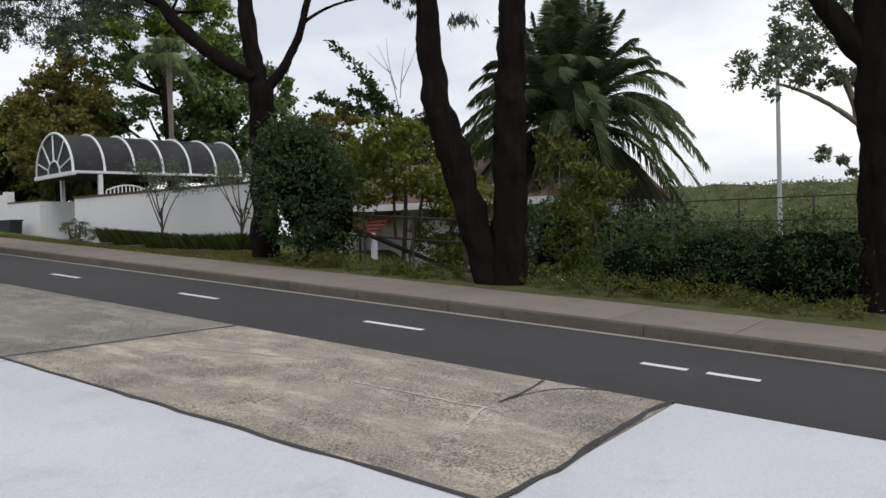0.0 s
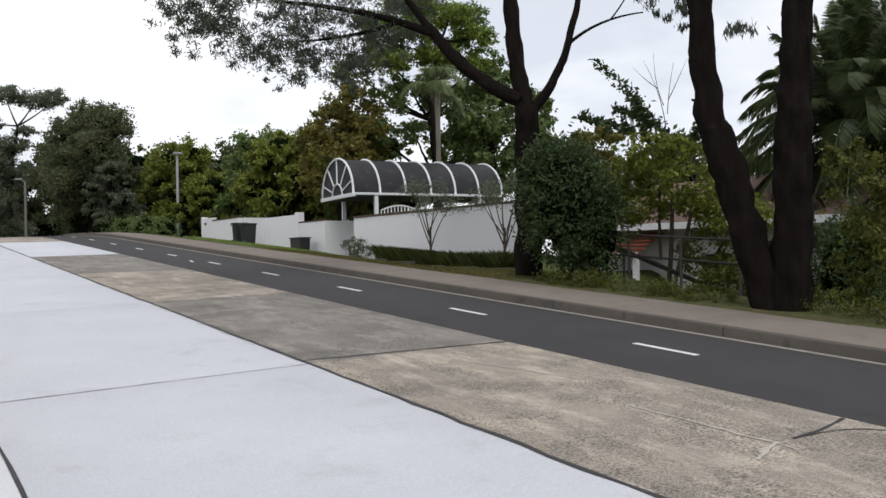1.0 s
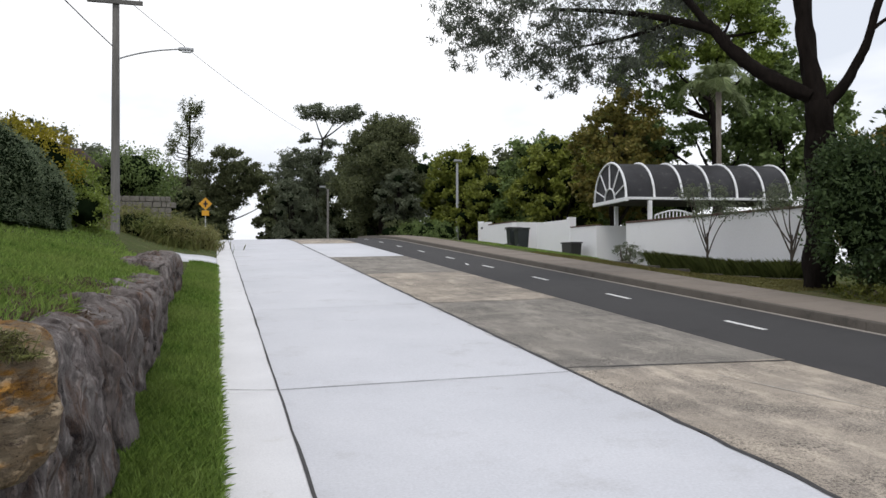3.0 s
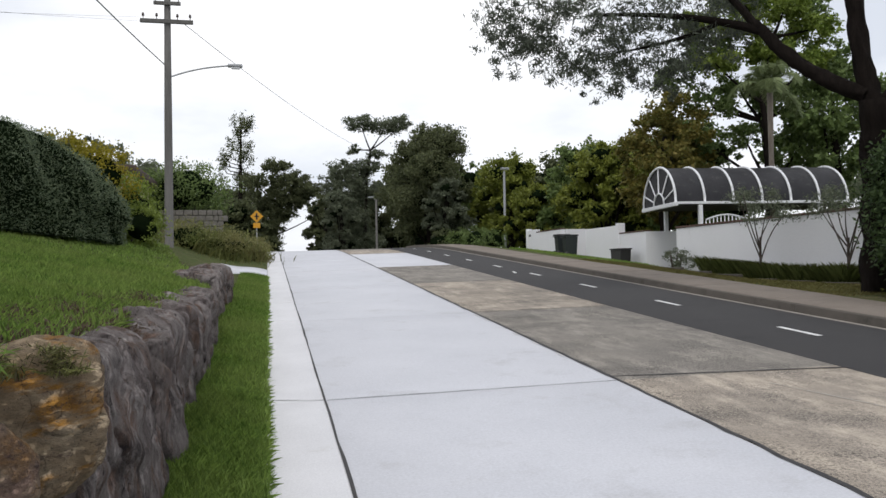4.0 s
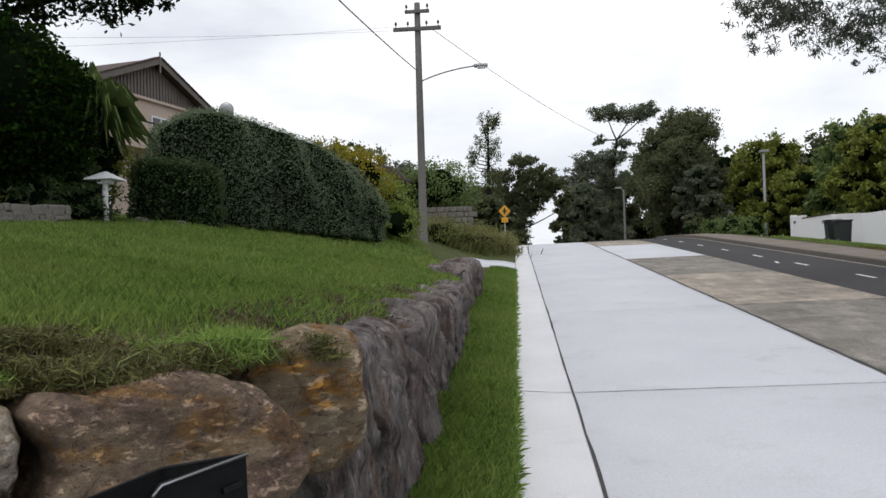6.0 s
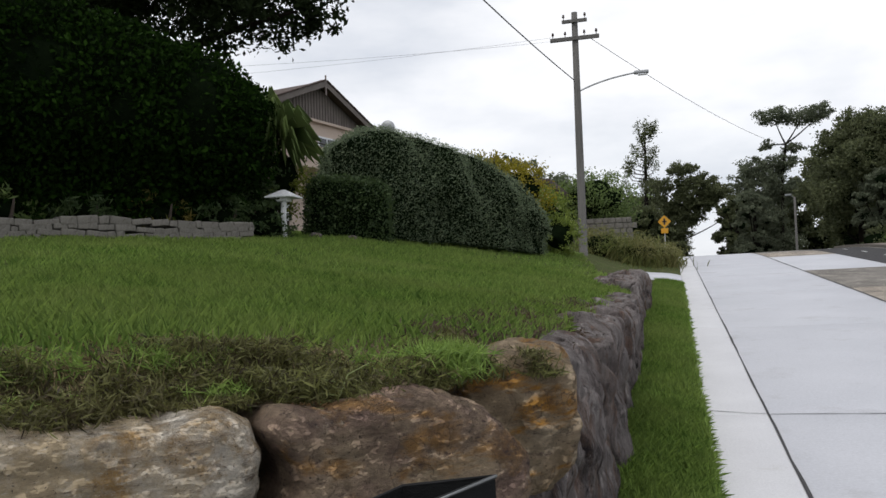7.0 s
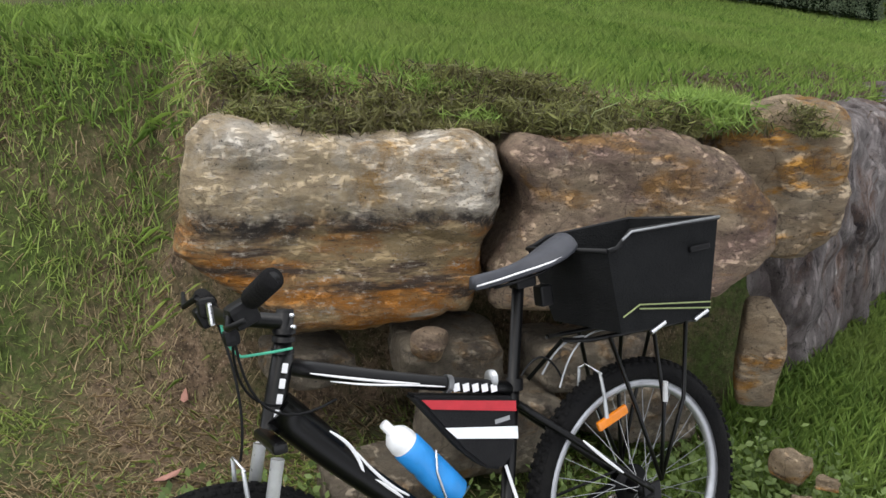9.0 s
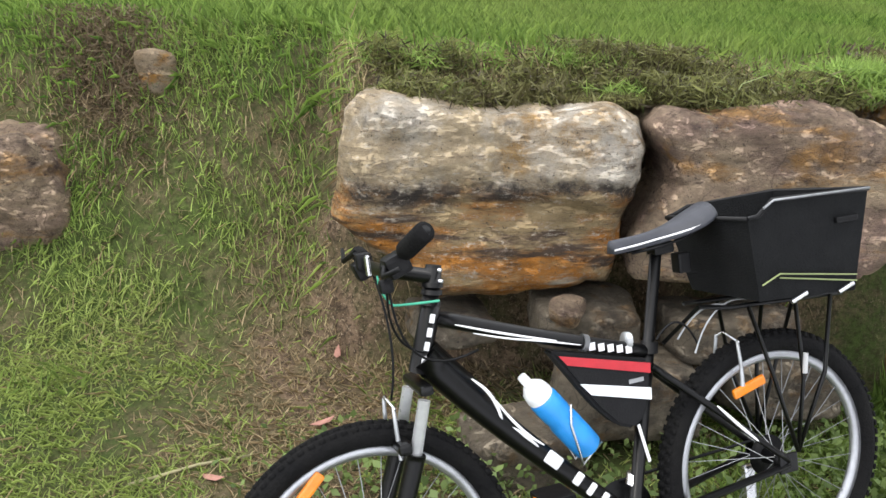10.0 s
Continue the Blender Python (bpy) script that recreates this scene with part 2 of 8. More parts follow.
def land_z(x, y):
    x, y = np.asarray(x, float), np.asarray(y, float)
    r = road_z(y)
    # verge on the camera's side
    u = np.clip(-0.58 - x, 0, 60)
    verge = r - 0.01 + (0.15 + 0.09 * smooth01((1.5 - y) / 2.5)) * (1 - np.exp(-u / 0.45)) + 0.10 * np.clip(u - 1.0, 0, 8)
    back = np.clip(-1.4 - x, 0, 40)
    lawn = 1.03 + 0.092 * back + 0.067 * np.clip(y, -4, 9.5) * np.clip(back / 5.0, 0, 1) + 0.040 * np.clip(y - 9, 0, 60)
    d, s = rock_line(x, y)
    lawn = lawn - 0.15 * np.exp(-np.clip(d, 0, 9) / 0.35)
    lawn = np.maximum(lawn, verge + 0.05)
    opening = smooth01((s - 2.1) / 0.3) * (1 - smooth01((s - 3.9) / 0.6))
    far = smooth01((y - 13.0) / 3.0)
    w = 0.10 + 1.15 * opening + 2.6 * far
    k = smooth01((d - 0.10 * (1 - opening) * (1 - far)) / w)
    left = verge + (lawn - verge) * k
    # the other side, falling away behind the footpath
    right = r + CROSS * np.clip(x, 0, 12) + 0.13
    fall = 0.13 * np.clip(x - 10.4, 0, 5)
    steep = 0.36 * np.clip(x - 12.0, 0, 9) * smooth01((12.5 - y) / 3.0) + 0.07 * np.clip(x - 24, 0, 150)
    right = right - fall * smooth01((y - 10) / 6) - steep - 0.012 * np.clip(x - 80, 0, 600)
    mid = r + CROSS * x - 0.07
    z = np.where(x < -0.56, left, np.where(x < 10.0, mid, right))
    return z


def axis(stops):
    out = []
    for a, b, step in stops:
        out += list(np.arange(a, b - step * 0.01, step))
    return np.array(out + [stops[-1][1]])


GX = axis([(-420, -60, 30), (-60, -16, 2), (-16, -5, 0.5), (-5, -0.65, 0.09), (-0.65, -0.5, 0.05), (-0.5, 9.95, 1.5), (9.95, 10.05, 0.1), (10.05, 30, 0.6), (30, 100, 5), (100, 900, 50)])
GY = axis([(-200, -30, 10), (-30, -5, 1), (-5, 3, 0.09), (3, 16, 0.25), (16, 60, 1), (60, 120, 4), (120, 900, 40)])
gx, gy = np.meshgrid(GX, GY)
gz = land_z(gx, gy)
rough_near = np.array([noise.fractal(Vector((a * 1.7, b * 1.7, 0.3)), 1.0, 2.0, 4) for a, b in zip(gx.ravel(), gy.ravel())]).reshape(gx.shape)
gz = gz + np.where(((gx < -0.7) | (gx > 10.3)) & (np.abs(gy) < 70) & (gx > -60) & (gx < 60), rough_near * 0.022, 0)
nx, ny = len(GX), len(GY)
idx = np.arange(nx * ny).reshape(ny, nx)
quads = np.stack([idx[:-1, :-1], idx[:-1, 1:], idx[1:, 1:], idx[1:, :-1]], -1).reshape(-1, 4)
ground_me = mesh_np("ground", np.stack([gx, gy, gz], -1).reshape(-1, 3), quads, M_GROUND, True)
d_, s_ = rock_line(gx, gy)


def bare_soil(x, y):
    """Where the turf is worn away: under the bicycle, on the ramp beside the boulders and along their top edge."""
    d, s = rock_line(x, y)
    track = np.exp(-((s - 2.36) / 0.30) ** 2) * np.exp(-((d - 0.02) / 0.78) ** 2) * 1.0
    under = np.exp(-((x + 2.1) / 0.55) ** 2 - ((y + 2.5) / 0.5) ** 2) * 0.75
    ragged = 0.5 + 0.5 * np.sin(s * 7.0 + 2.0 * np.sin(d * 9.0)) * np.cos(s * 3.1 + d * 11.0)
    lip = (0.55 + 0.45 * ragged) * np.exp(-((d - 0.30) / 0.22) ** 2) * smooth01((s - 0.1) / 0.4) * smooth01((2.15 - s) / 0.4)
    lip2 = (0.45 + 0.55 * ragged) * np.exp(-((d - 0.50) / 0.26) ** 2) * np.exp(-((y - 2.0) / 2.2) ** 2)
    below = np.exp(-((d + 0.05) / 0.3) ** 2) * (s > 0.3) * (s < 2.4) * 0.55
    above = np.exp(-((x + 4.35) / 0.35) ** 2 - ((y + 2.2) / 0.26) ** 2) * 0.95
    across = ((x > 10.0) & (x < 14) & (y < 11)) * 0.25
    return np.clip(track + under + lip + lip2 + below + above + across, 0, 1)


bare = bare_soil(gx, gy).ravel()
att = ground_me.color_attributes.new("bare", 'FLOAT_COLOR', 'POINT')
att.data.foreach_set("color", np.stack([bare, bare, bare, np.ones_like(bare)], -1).astype(np.float32).ravel())
tagged(new("ground", ground_me), "green lawn and verge with worn brown soil", "ground", kind="structure")


def strip(name, x0, x1, y0, y1, mat, parent=None, lift=0.0, thick=0.12, step=1.0, bevel=0.012, label="", jitter=0.0):
    """A paving slab that follows the road: a crowned top with rounded arrises and sides."""
    ys = np.unique(np.r_[y0, y0 + bevel, np.arange(np.ceil(y0 / step) * step + 1e-3, y1 - 1e-3, step), y1 - bevel, y1])
    xs = np.array([x0, x0 + bevel, x1 - bevel, x1])
    rows = []
    for y in ys:
        edge = y in (y0, y1)
        for j, x in enumerate(xs):
            low = bevel * (0.7 if (edge or j in (0, 3)) else 0)
            rows.append((x, y, float(road_z(y)) + CROSS * x + lift - low))
    top = np.array(rows)
    n = len(ys)
    idx = np.arange(n * 4).reshape(n, 4)
    f = [np.stack([idx[:-1, :-1], idx[:-1, 1:], idx[1:, 1:], idx[1:, :-1]], -1).reshape(-1, 4)]
    rim = np.r_[idx[0, :], idx[1:, 3], idx[-1, 2::-1], idx[-2:0:-1, 0]]
    low = top[rim] - [0, 0, thick]
    o = len(top)
    k = np.arange(len(rim))
    f.append(np.stack([rim, o + k, o + np.roll(k, -1), np.roll(rim, -1)], -1))
    me = mesh_np(name, np.r_[top, low], np.concatenate(f), mat)
    ob = new(name, me)
    if parent:
        ob.parent = parent
    if label:
        tagged(ob, label)
    return ob


def wavy_strip(name, pts, width, mat, parent, lift=0.004, amount=0.5, seed=0):
    """A hand-poured bitumen joint or painted line that lies on the paving."""
    rnd = random.Random(seed)
    v, f = [], []
    n = len(pts)
    for i, (x, y) in enumerate(pts):
        a, b = pts[max(i - 1, 0)], pts[min(i + 1, n - 1)]
        dx, dy = b[0] - a[0], b[1] - a[1]
        q = math.hypot(dx, dy) or 1
        nx_, ny_ = -dy / q, dx / q
        for sgn in (1, -1):
            h = width / 2 * (1 + amount * rnd.uniform(-1, 1))
            px, py = x + nx_ * h * sgn, y + ny_ * h * sgn
            v.append((px, py, float(road_z(py)) + CROSS * px + lift))
    for i in range(n - 1):
        f.append((2 * i, 2 * i + 1, 2 * i + 3, 2 * i + 2))
    ob = new(name, mesh_np(name, v, f, mat))
    ob.parent = parent
    return ob


# ---- road ----
road = thing("road", "steep two-lane road of pale new concrete, old concrete and asphalt", "road", kind="structure")
for a, b in zip([-31.5, -25.5, -19.5, -13.5, -7.5, -1.4, 4.5, 10.9, 17.5, 24.0, 30.0, 36.0, 42.0, 48.0, 54.0], [-25.5, -19.5, -13.5, -7.5, -1.4, 4.5, 10.9, 17.5, 24.0, 30.0, 36.0, 42.0, 48.0, 54.0, 90.0]):
    strip("lane_slab", 0.006, 3.165, a + 0.004, b - 0.004, M_NEW, road, bevel=0.006)
    strip("gutter_slab", -0.58, -0.006, a + 0.004, b - 0.004, M_GUTTER, road, lift=0.004, bevel=0.008)
for a, b, mt in [(-31.5, -13.5, M_NEW), (-13.5, -7.5, M_NEW), (-7.5, -1.26, M_NEW), (-1.26, 4.52, M_OLD), (4.52, 10.9, M_OLD2), (10.9, 17.5, M_OLD), (17.5, 24.5, M_OLD2),
                 (24.5, 34.3, M_NEW), (34.3, 40.0, M_OLD), (40.0, 90.0, M_OLD2)]:
    strip("lane_slab", 3.185, 5.9, a + 0.006, b - 0.006, mt, road, bevel=0.012)
strip("asphalt_lane", 5.9, 8.36, -40, 90, M_ASPHALT, road, lift=0.003, bevel=0.004)
strip("gutter_lip", 8.364, 8.45, -40, 90, M_LIP, road, lift=0.006, bevel=0.006)
rj = random.Random(3)
wavy_strip("tar_joint", [(3.175 + rj.uniform(-0.012, 0.012), -1.5 + 0.35 * i) for i in range(125)], 0.05, M_TAR, road, 0.006, 0.5, 1)
wavy_strip("tar_joint", [(0.0 + rj.uniform(-0.006, 0.006), -30 + 0.5 * i) for i in range(150)], 0.022, M_TAR, road, 0.008, 0.5, 2)
wavy_strip("tar_joint", [(3.18 + 0.23 * i, -1.24 - 0.03 * math.sin(i * 0.55) + rj.uniform(-0.015, 0.015)) for i in range(13)], 0.055, M_TAR, road, 0.007, 0.6, 3)
wavy_strip("tar_joint", [(3.18 + 0.23 * i, 4.70 - 0.029 * i + rj.uniform(-0.01, 0.01)) for i in range(13)], 0.035, M_TAR, road, 0.007, 0.5, 4)
wavy_strip("tar_joint", [(3.18 + 0.23 * i, 10.9 + rj.uniform(-0.01, 0.01)) for i in range(13)], 0.03, M_TAR, road, 0.007, 0.5, 5)
wavy_strip("shrinkage_joint", [(0.02 + 0.24 * i, 4.5 + rj.uniform(-0.006, 0.006)) for i in range(14)], 0.012, M_TAR, road, 0.005, 0.6, 41)
wavy_strip("shrinkage_joint", [(0.0, 4.5), (-0.2, 4.53), (-0.4, 4.60), (-0.57, 4.66)], 0.012, M_TAR, road, 0.009, 0.6, 42)
wavy_strip("shrinkage_joint", [(0.02 + 0.24 * i, -1.4 + rj.uniform(-0.006, 0.006)) for i in range(14)], 0.010, M_TAR, road, 0.005, 0.6, 43)
wavy_strip("tar_crack", [(4.97, -0.13), (5.1, -0.135), (5.22, -0.13), (5.34, -0.12), (5.5, -0.1), (5.65, -0.08), (5.85, -0.04)], 0.035, M_TAR, road, 0.007, 0.5, 7)
wavy_strip("tar_crack", [(5.14, -0.14), (5.3, -0.16), (5.47, -0.2), (5.6, -0.26), (5.72, -0.34), (5.81, -0.46), (5.88, -0.6)], 0.018, M_TAR, road, 0.006, 0.6, 8)
wavy_strip("pale_crack", [(4.71 + rj.uniform(-0.02, 0.02) + 0.05 * i / 16, 1.29 - 0.1 * i) for i in range(17)], 0.028, M_PALECRACK, road, 0.005, 0.7, 9)
wavy_strip("pale_crack", [(4.3 + 0.1 * i + rj.uniform(-0.015, 0.015), -0.28 + 0.035 * i) for i in range(6)], 0.03, M_PALECRACK, road, 0.0055, 0.7, 10)
wavy_strip("pale_crack", [(4.6 + 0.05 * i, 3.9 - 0.16 * i + rj.uniform(-0.02, 0.02)) for i in range(12)], 0.018, M_PALECRACK, road, 0.005, 0.8, 12)
for k in range(-6, 14):
    if k == -1:
        for a, b in ((-1.62, -1.12), (-0.93, -0.45)):
            wavy_strip("lane_dash", [(7.12, a), (7.12, (a + b) / 2), (7.12, b)], 0.1, M_LINE, road, 0.008, 0.06, k)
        continue
    y0 = 2.38 + 4 * k
    wavy_strip("lane_dash", [(7.12, y0 + 0.12 * i) for i in range(9)], 0.1, M_LINE, road, 0.008, 0.08, k)
wavy_strip("lane_arrow", [(6.75, 19.6), (6.8, 19.9), (6.85, 20.2)], 0.08, M_LINE, road, 0.008, 0.1, 30)
wavy_strip("edge_line", [(3.12, 6.0), (3.12, 6.15), (3.12, 6.3)], 0.03, M_LINE, road, 0.008, 0.3, 31)
for a in (7.0, 7.9, 9.6, 10.2):
    wavy_strip("paint_fleck", [(3.12, a), (3.12, a + 0.12), (3.12, a + 0.25)], 0.03, M_LINE, road, 0.008, 0.5, int(a * 10))
# kerb on the far side, in cast lengths
kerb = thing("kerb", "weathered grey concrete kerb along the far footpath", "kerb", kind="structure")
for i in range(22):
    strip("kerb_stone", 8.454, 8.60, -14.4 + 2.9 * i, -14.4 + 2.9 * (i + 1) - 0.012, M_KERB, kerb, lift=0.145, thick=0.3, bevel=0.02)
footpath = thing("pavement", "brownish concrete footpath panels beside the kerb", "pavement", kind="structure")
for i in range(42):
    strip("paving_panel", 8.605, 10.02, -14.4 + 1.5 * i, -14.4 + 1.5 * (i + 1) - 0.012, M_PATH, footpath, lift=0.143 + 0.004 * math.sin(i * 2.1), thick=0.2, bevel=0.01)
dx_, dy_ = np.meshgrid(np.linspace(-2.1, -0.585, 12), np.array([21.4, 21.42, 23.0, 24.58, 24.6]))
dz_ = land_z(dx_, dy_) + 0.035
dz_[[0, -1], :] -= 0.10
di = np.arange(60).reshape(5, 12)
drive = new("driveway", mesh_np("driveway", np.stack([dx_, dy_, dz_], -1).reshape(-1, 3), np.stack([di[:-1, :-1], di[:-1, 1:], di[1:, 1:], di[1:, :-1]], -1).reshape(-1, 4), M_NEW))
tagged(drive, "pale concrete driveway crossing the grass verge", "driveway", kind="structure")


# ---- foliage ----
L_EUC = leaf_mat("gum_leaves", (0.085, 0.105, 0.068), (0.20, 0.225, 0.15), (0.15, 0.165, 0.105), trans=0.38)
L_DARK = leaf_mat("dark_leaves", (0.022, 0.042, 0.017), (0.085, 0.125, 0.045), (0.05, 0.08, 0.03))
L_MID = leaf_mat("green_leaves", (0.06, 0.10, 0.034), (0.205, 0.28, 0.09), (0.15, 0.195, 0.066))
L_YEL = leaf_mat("yellow_green_leaves", (0.08, 0.105, 0.017), (0.27, 0.30, 0.055), (0.18, 0.20, 0.04))
L_GOLD = leaf_mat("golden_leaves", (0.20, 0.17, 0.015), (0.42, 0.34, 0.03), (0.16, 0.18, 0.03))
L_RUST = leaf_mat("rusty_leaves", (0.08, 0.09, 0.022), (0.25, 0.19, 0.05), (0.12, 0.13, 0.032))
L_HEDGE = leaf_mat("conifer_hedge", (0.065, 0.10, 0.065), (0.25, 0.30, 0.175), (0.155, 0.20, 0.115), spec=0.25)
# Next two near black: shade of hedge and canopy is put into the leaf colour.
L_LAUREL = leaf_mat("shaded_glossy_hedge_leaves", (0.003, 0.008, 0.0015), (0.020, 0.048, 0.006), (0.008, 0.021, 0.003), 0.8, 0.08, 0.03)
L_SHADE = leaf_mat("shaded_canopy_leaves", (0.006, 0.011, 0.004), (0.026, 0.040, 0.014), (0.013, 0.021, 0.007), 0.7, 0.12, 0.06)
L_PALM = leaf_mat("palm_leaflets", (0.03, 0.05, 0.02), (0.125, 0.165, 0.065), (0.075, 0.10, 0.04), 0.4, 0.3, 0.35)
L_OLIVE = leaf_mat("olive_leaves", (0.04, 0.053, 0.012), (0.165, 0.175, 0.036), (0.10, 0.11, 0.024))
L_MOUND = leaf_mat("seeding_grasses", (0.08, 0.12, 0.03), (0.24, 0.27, 0.085), (0.26, 0.18, 0.10))
L_THICKET = leaf_mat("thicket_leaves", (0.016, 0.03, 0.012), (0.075, 0.11, 0.036), (0.045, 0.06, 0.02))
# Paler copy of the dark leaves: distance haze is put into the colour.
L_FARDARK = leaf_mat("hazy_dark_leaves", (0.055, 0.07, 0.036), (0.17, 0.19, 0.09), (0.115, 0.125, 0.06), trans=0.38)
L_LIME = leaf_mat("bright_green_leaves", (0.075, 0.125, 0.02), (0.26, 0.34, 0.07), (0.20, 0.23, 0.05))
L_GUM = leaf_mat("grey_gum_leaves", (0.05, 0.062, 0.048), (0.165, 0.185, 0.14), (0.10, 0.115, 0.085), trans=0.36)
L_KING = leaf_mat("king_palm_leaflets", (0.10, 0.14, 0.06), (0.28, 0.33, 0.16), (0.20, 0.24, 0.11))
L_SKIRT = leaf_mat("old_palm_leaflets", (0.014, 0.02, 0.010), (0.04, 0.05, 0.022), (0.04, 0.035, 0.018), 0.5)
L_GRASS = leaf_mat("grass_blades", (0.065, 0.15, 0.026), (0.31, 0.46, 0.10), (0.37, 0.43, 0.14), 0.6, 0.45)
L_RAMP = leaf_mat("thin_grass_blades", (0.07, 0.14, 0.02), (0.46, 0.60, 0.16), (0.50, 0.50, 0.20), 0.6, 0.45)
L_BED = leaf_mat("strappy_bed_leaves", (0.06, 0.08, 0.02), (0.24, 0.28, 0.09), (0.15, 0.17, 0.06))
L_STUBBLE = leaf_mat("dull_verge_grass", (0.10, 0.10, 0.03), (0.27, 0.25, 0.09), (0.24, 0.19, 0.09), 0.7)
L_DRY = leaf_mat("dry_grass", (0.16, 0.12, 0.065), (0.50, 0.39, 0.23), None, 0.7)
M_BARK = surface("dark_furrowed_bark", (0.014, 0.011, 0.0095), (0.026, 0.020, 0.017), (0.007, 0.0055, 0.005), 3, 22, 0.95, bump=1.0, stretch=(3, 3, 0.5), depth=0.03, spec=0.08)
M_GUMBARK = surface("pale_gum_bark", (0.22, 0.19, 0.16), (0.13, 0.11, 0.09), (0.30, 0.28, 0.25), 3, 22, 0.9, bump=0.5, stretch=(3, 3, 0.5), depth=0.02)
M_TWIG = plain("twigs", (0.06, 0.045, 0.035), 0.9)
# Near-black: the shade among inner leaves is put into this core's colour.
M_CORE = surface("foliage_inner_shade", (0.006, 0.011, 0.005), (0.012, 0.02, 0.008), None, 6, 40, 1.0, bump=0.8, depth=0.05, spec=0.0)

rng = np.random.default_rng(7)


def unit(n):
    v = rng.normal(size=(n, 3))
    return v / np.linalg.norm(v, axis=1, keepdims=True)


def leaves_at(p, length, width, droop=0.0, outward=None):
    """Diamond-shaped leaves at the points p, as arrays."""
    n = len(p)
    a = unit(n)
    if droop:
        a = a * (1 - droop) + np.array([0, 0, -1.0]) * droop * 1.6
    if outward is not None:
        a = a * 0.8 + outward * 0.6
    a /= np.linalg.norm(a, axis=1, keepdims=True)
    b = np.cross(a, unit(n))
    b /= np.linalg.norm(b, axis=1, keepdims=True) + 1e-9
    s = rng.uniform(0.65, 1.3, (n, 1))
    l, w = a * length * s / 2, b * width * s / 2
    c = np.cross(a, b) * width * 0.12
    v = np.stack([p - l, p + w + c - l * 0.1, p + l, p - w + c - l * 0.1], 1).reshape(-1, 3)
    return v, np.arange(4 * n).reshape(n, 4)


def clumped(blobs, n, fill=0.5, clump=0.26, per=60):
    """Points in clumps near the outsides of ellipsoids: uneven crowns with gaps."""
    vol = np.array([b[3] * b[4] * b[5] for b in blobs]) ** 0.8
    out = []
    for b, share in zip(blobs, vol / vol.sum()):
        m = int(n * share)
        k = max(4, m // per)
        u = unit(k)
        r = rng.uniform(fill, 1.0, (k, 1)) ** 0.6
        c = np.array(b[:3]) + u * r * np.array(b[3:6])
        size = clump * (b[3] + b[4] + b[5]) / 3 * rng.uniform(0.5, 1.3, k)
        w = rng.integers(0, k, m)
        g = rng.normal(size=(m, 3)) * [1, 1, 0.7]
        out.append(c[w] + g * 0.5 * size[w][:, None])
    return np.concatenate(out)


def tree(name, label, limbs, blobs, mat, n, length, width, bark=None, droop=0.0, fill=0.5, clump=0.26, category="tree", group="", per=60):
    """A tree or shrub: tapered trunk and limbs, and a crown of many leaves."""
    base = Vector(limbs[0][0][0])
    t = thing(name, label, category, Matrix.Translation(base), group)
    off = np.array(base)
    first = True
    for pts, r0, r1 in limbs:
        pts = [Vector(p) for p in pts]
        if len(pts) == 3:
            pts = bezier(*pts, 26 if r0 > 0.1 else 8)
        m = len(pts)
        rad = [r0 + (r1 - r0) * i / (m - 1) for i in range(m)]
        if first:
            rad[0] *= 1.35
        v, f = tube_arrays(pts, rad, 28 if r0 > 0.1 else 6)
        if r0 > 0.1:
            v = v + np.array([[noise.noise(Vector(q) * 3.0), noise.noise(Vector(q) * 3.0 + Vector((7, 3, 1))), 0] for q in v]) * r0 * 0.25
            v = v + np.array([[noise.noise(Vector((q[0] * 13, q[1] * 13, q[2] * 2.5))), noise.noise(Vector((q[0] * 13 + 5, q[1] * 13, q[2] * 2.5))), 0] for q in v]) * min(r0, 0.3) * 0.22
        nm = "trunk" if first else "branch"
        part(nm, mesh_np(nm, v - off, f, bark or M_BARK, True), None, t)
        first = False
    if blobs:
        p = clumped(blobs, n, fill, clump, per)
        v, f = leaves_at(p, length, width, droop)
        part("crown", mesh_np("crown", v - off, f, mat), None, t)
    return t


def lathe_blob(center, radii, seed, n=18, rough=0.25):
    """A lumpy closed form, for the painted-in shade inside a bush."""
    v, f = [], []
    for i in range(n + 1):
        th = math.pi * i / n
        for j in range(2 * n):
            ph = math.pi * j / n
            d = Vector((math.sin(th) * math.cos(ph), math.sin(th) * math.sin(ph), math.cos(th)))
            k = 1 + rough * noise.fractal(d * 2.0 + Vector((seed, 0, 0)), 1.0, 2.0, 3)
            v.append((center[0] + d.x * radii[0] * k, center[1] + d.y * radii[1] * k, center[2] + d.z * radii[2] * k))
    for i in range(n):
        for j in range(2 * n):
            a, b = i * 2 * n + j, i * 2 * n + (j + 1) % (2 * n)
            f.append((a, b, b + 2 * n, a + 2 * n))
    return np.array(v), np.array(f)


def on_faces(v, f, n):
    """Random points on quads, with normals."""
    a, b, c, d = v[f[:, 0]], v[f[:, 1]], v[f[:, 2]], v[f[:, 3]]
    nr = np.cross(c - a, d - b)
    area = np.linalg.norm(nr, axis=1) + 1e-12
    k = rng.choice(len(f), n, p=area / area.sum())
    s, t = rng.random((n, 1)), rng.random((n, 1))
    p = (a[k] * (1 - s) + b[k] * s) * (1 - t) + (d[k] * (1 - s) + c[k] * s) * t
    return p, (nr / area[:, None])[k]


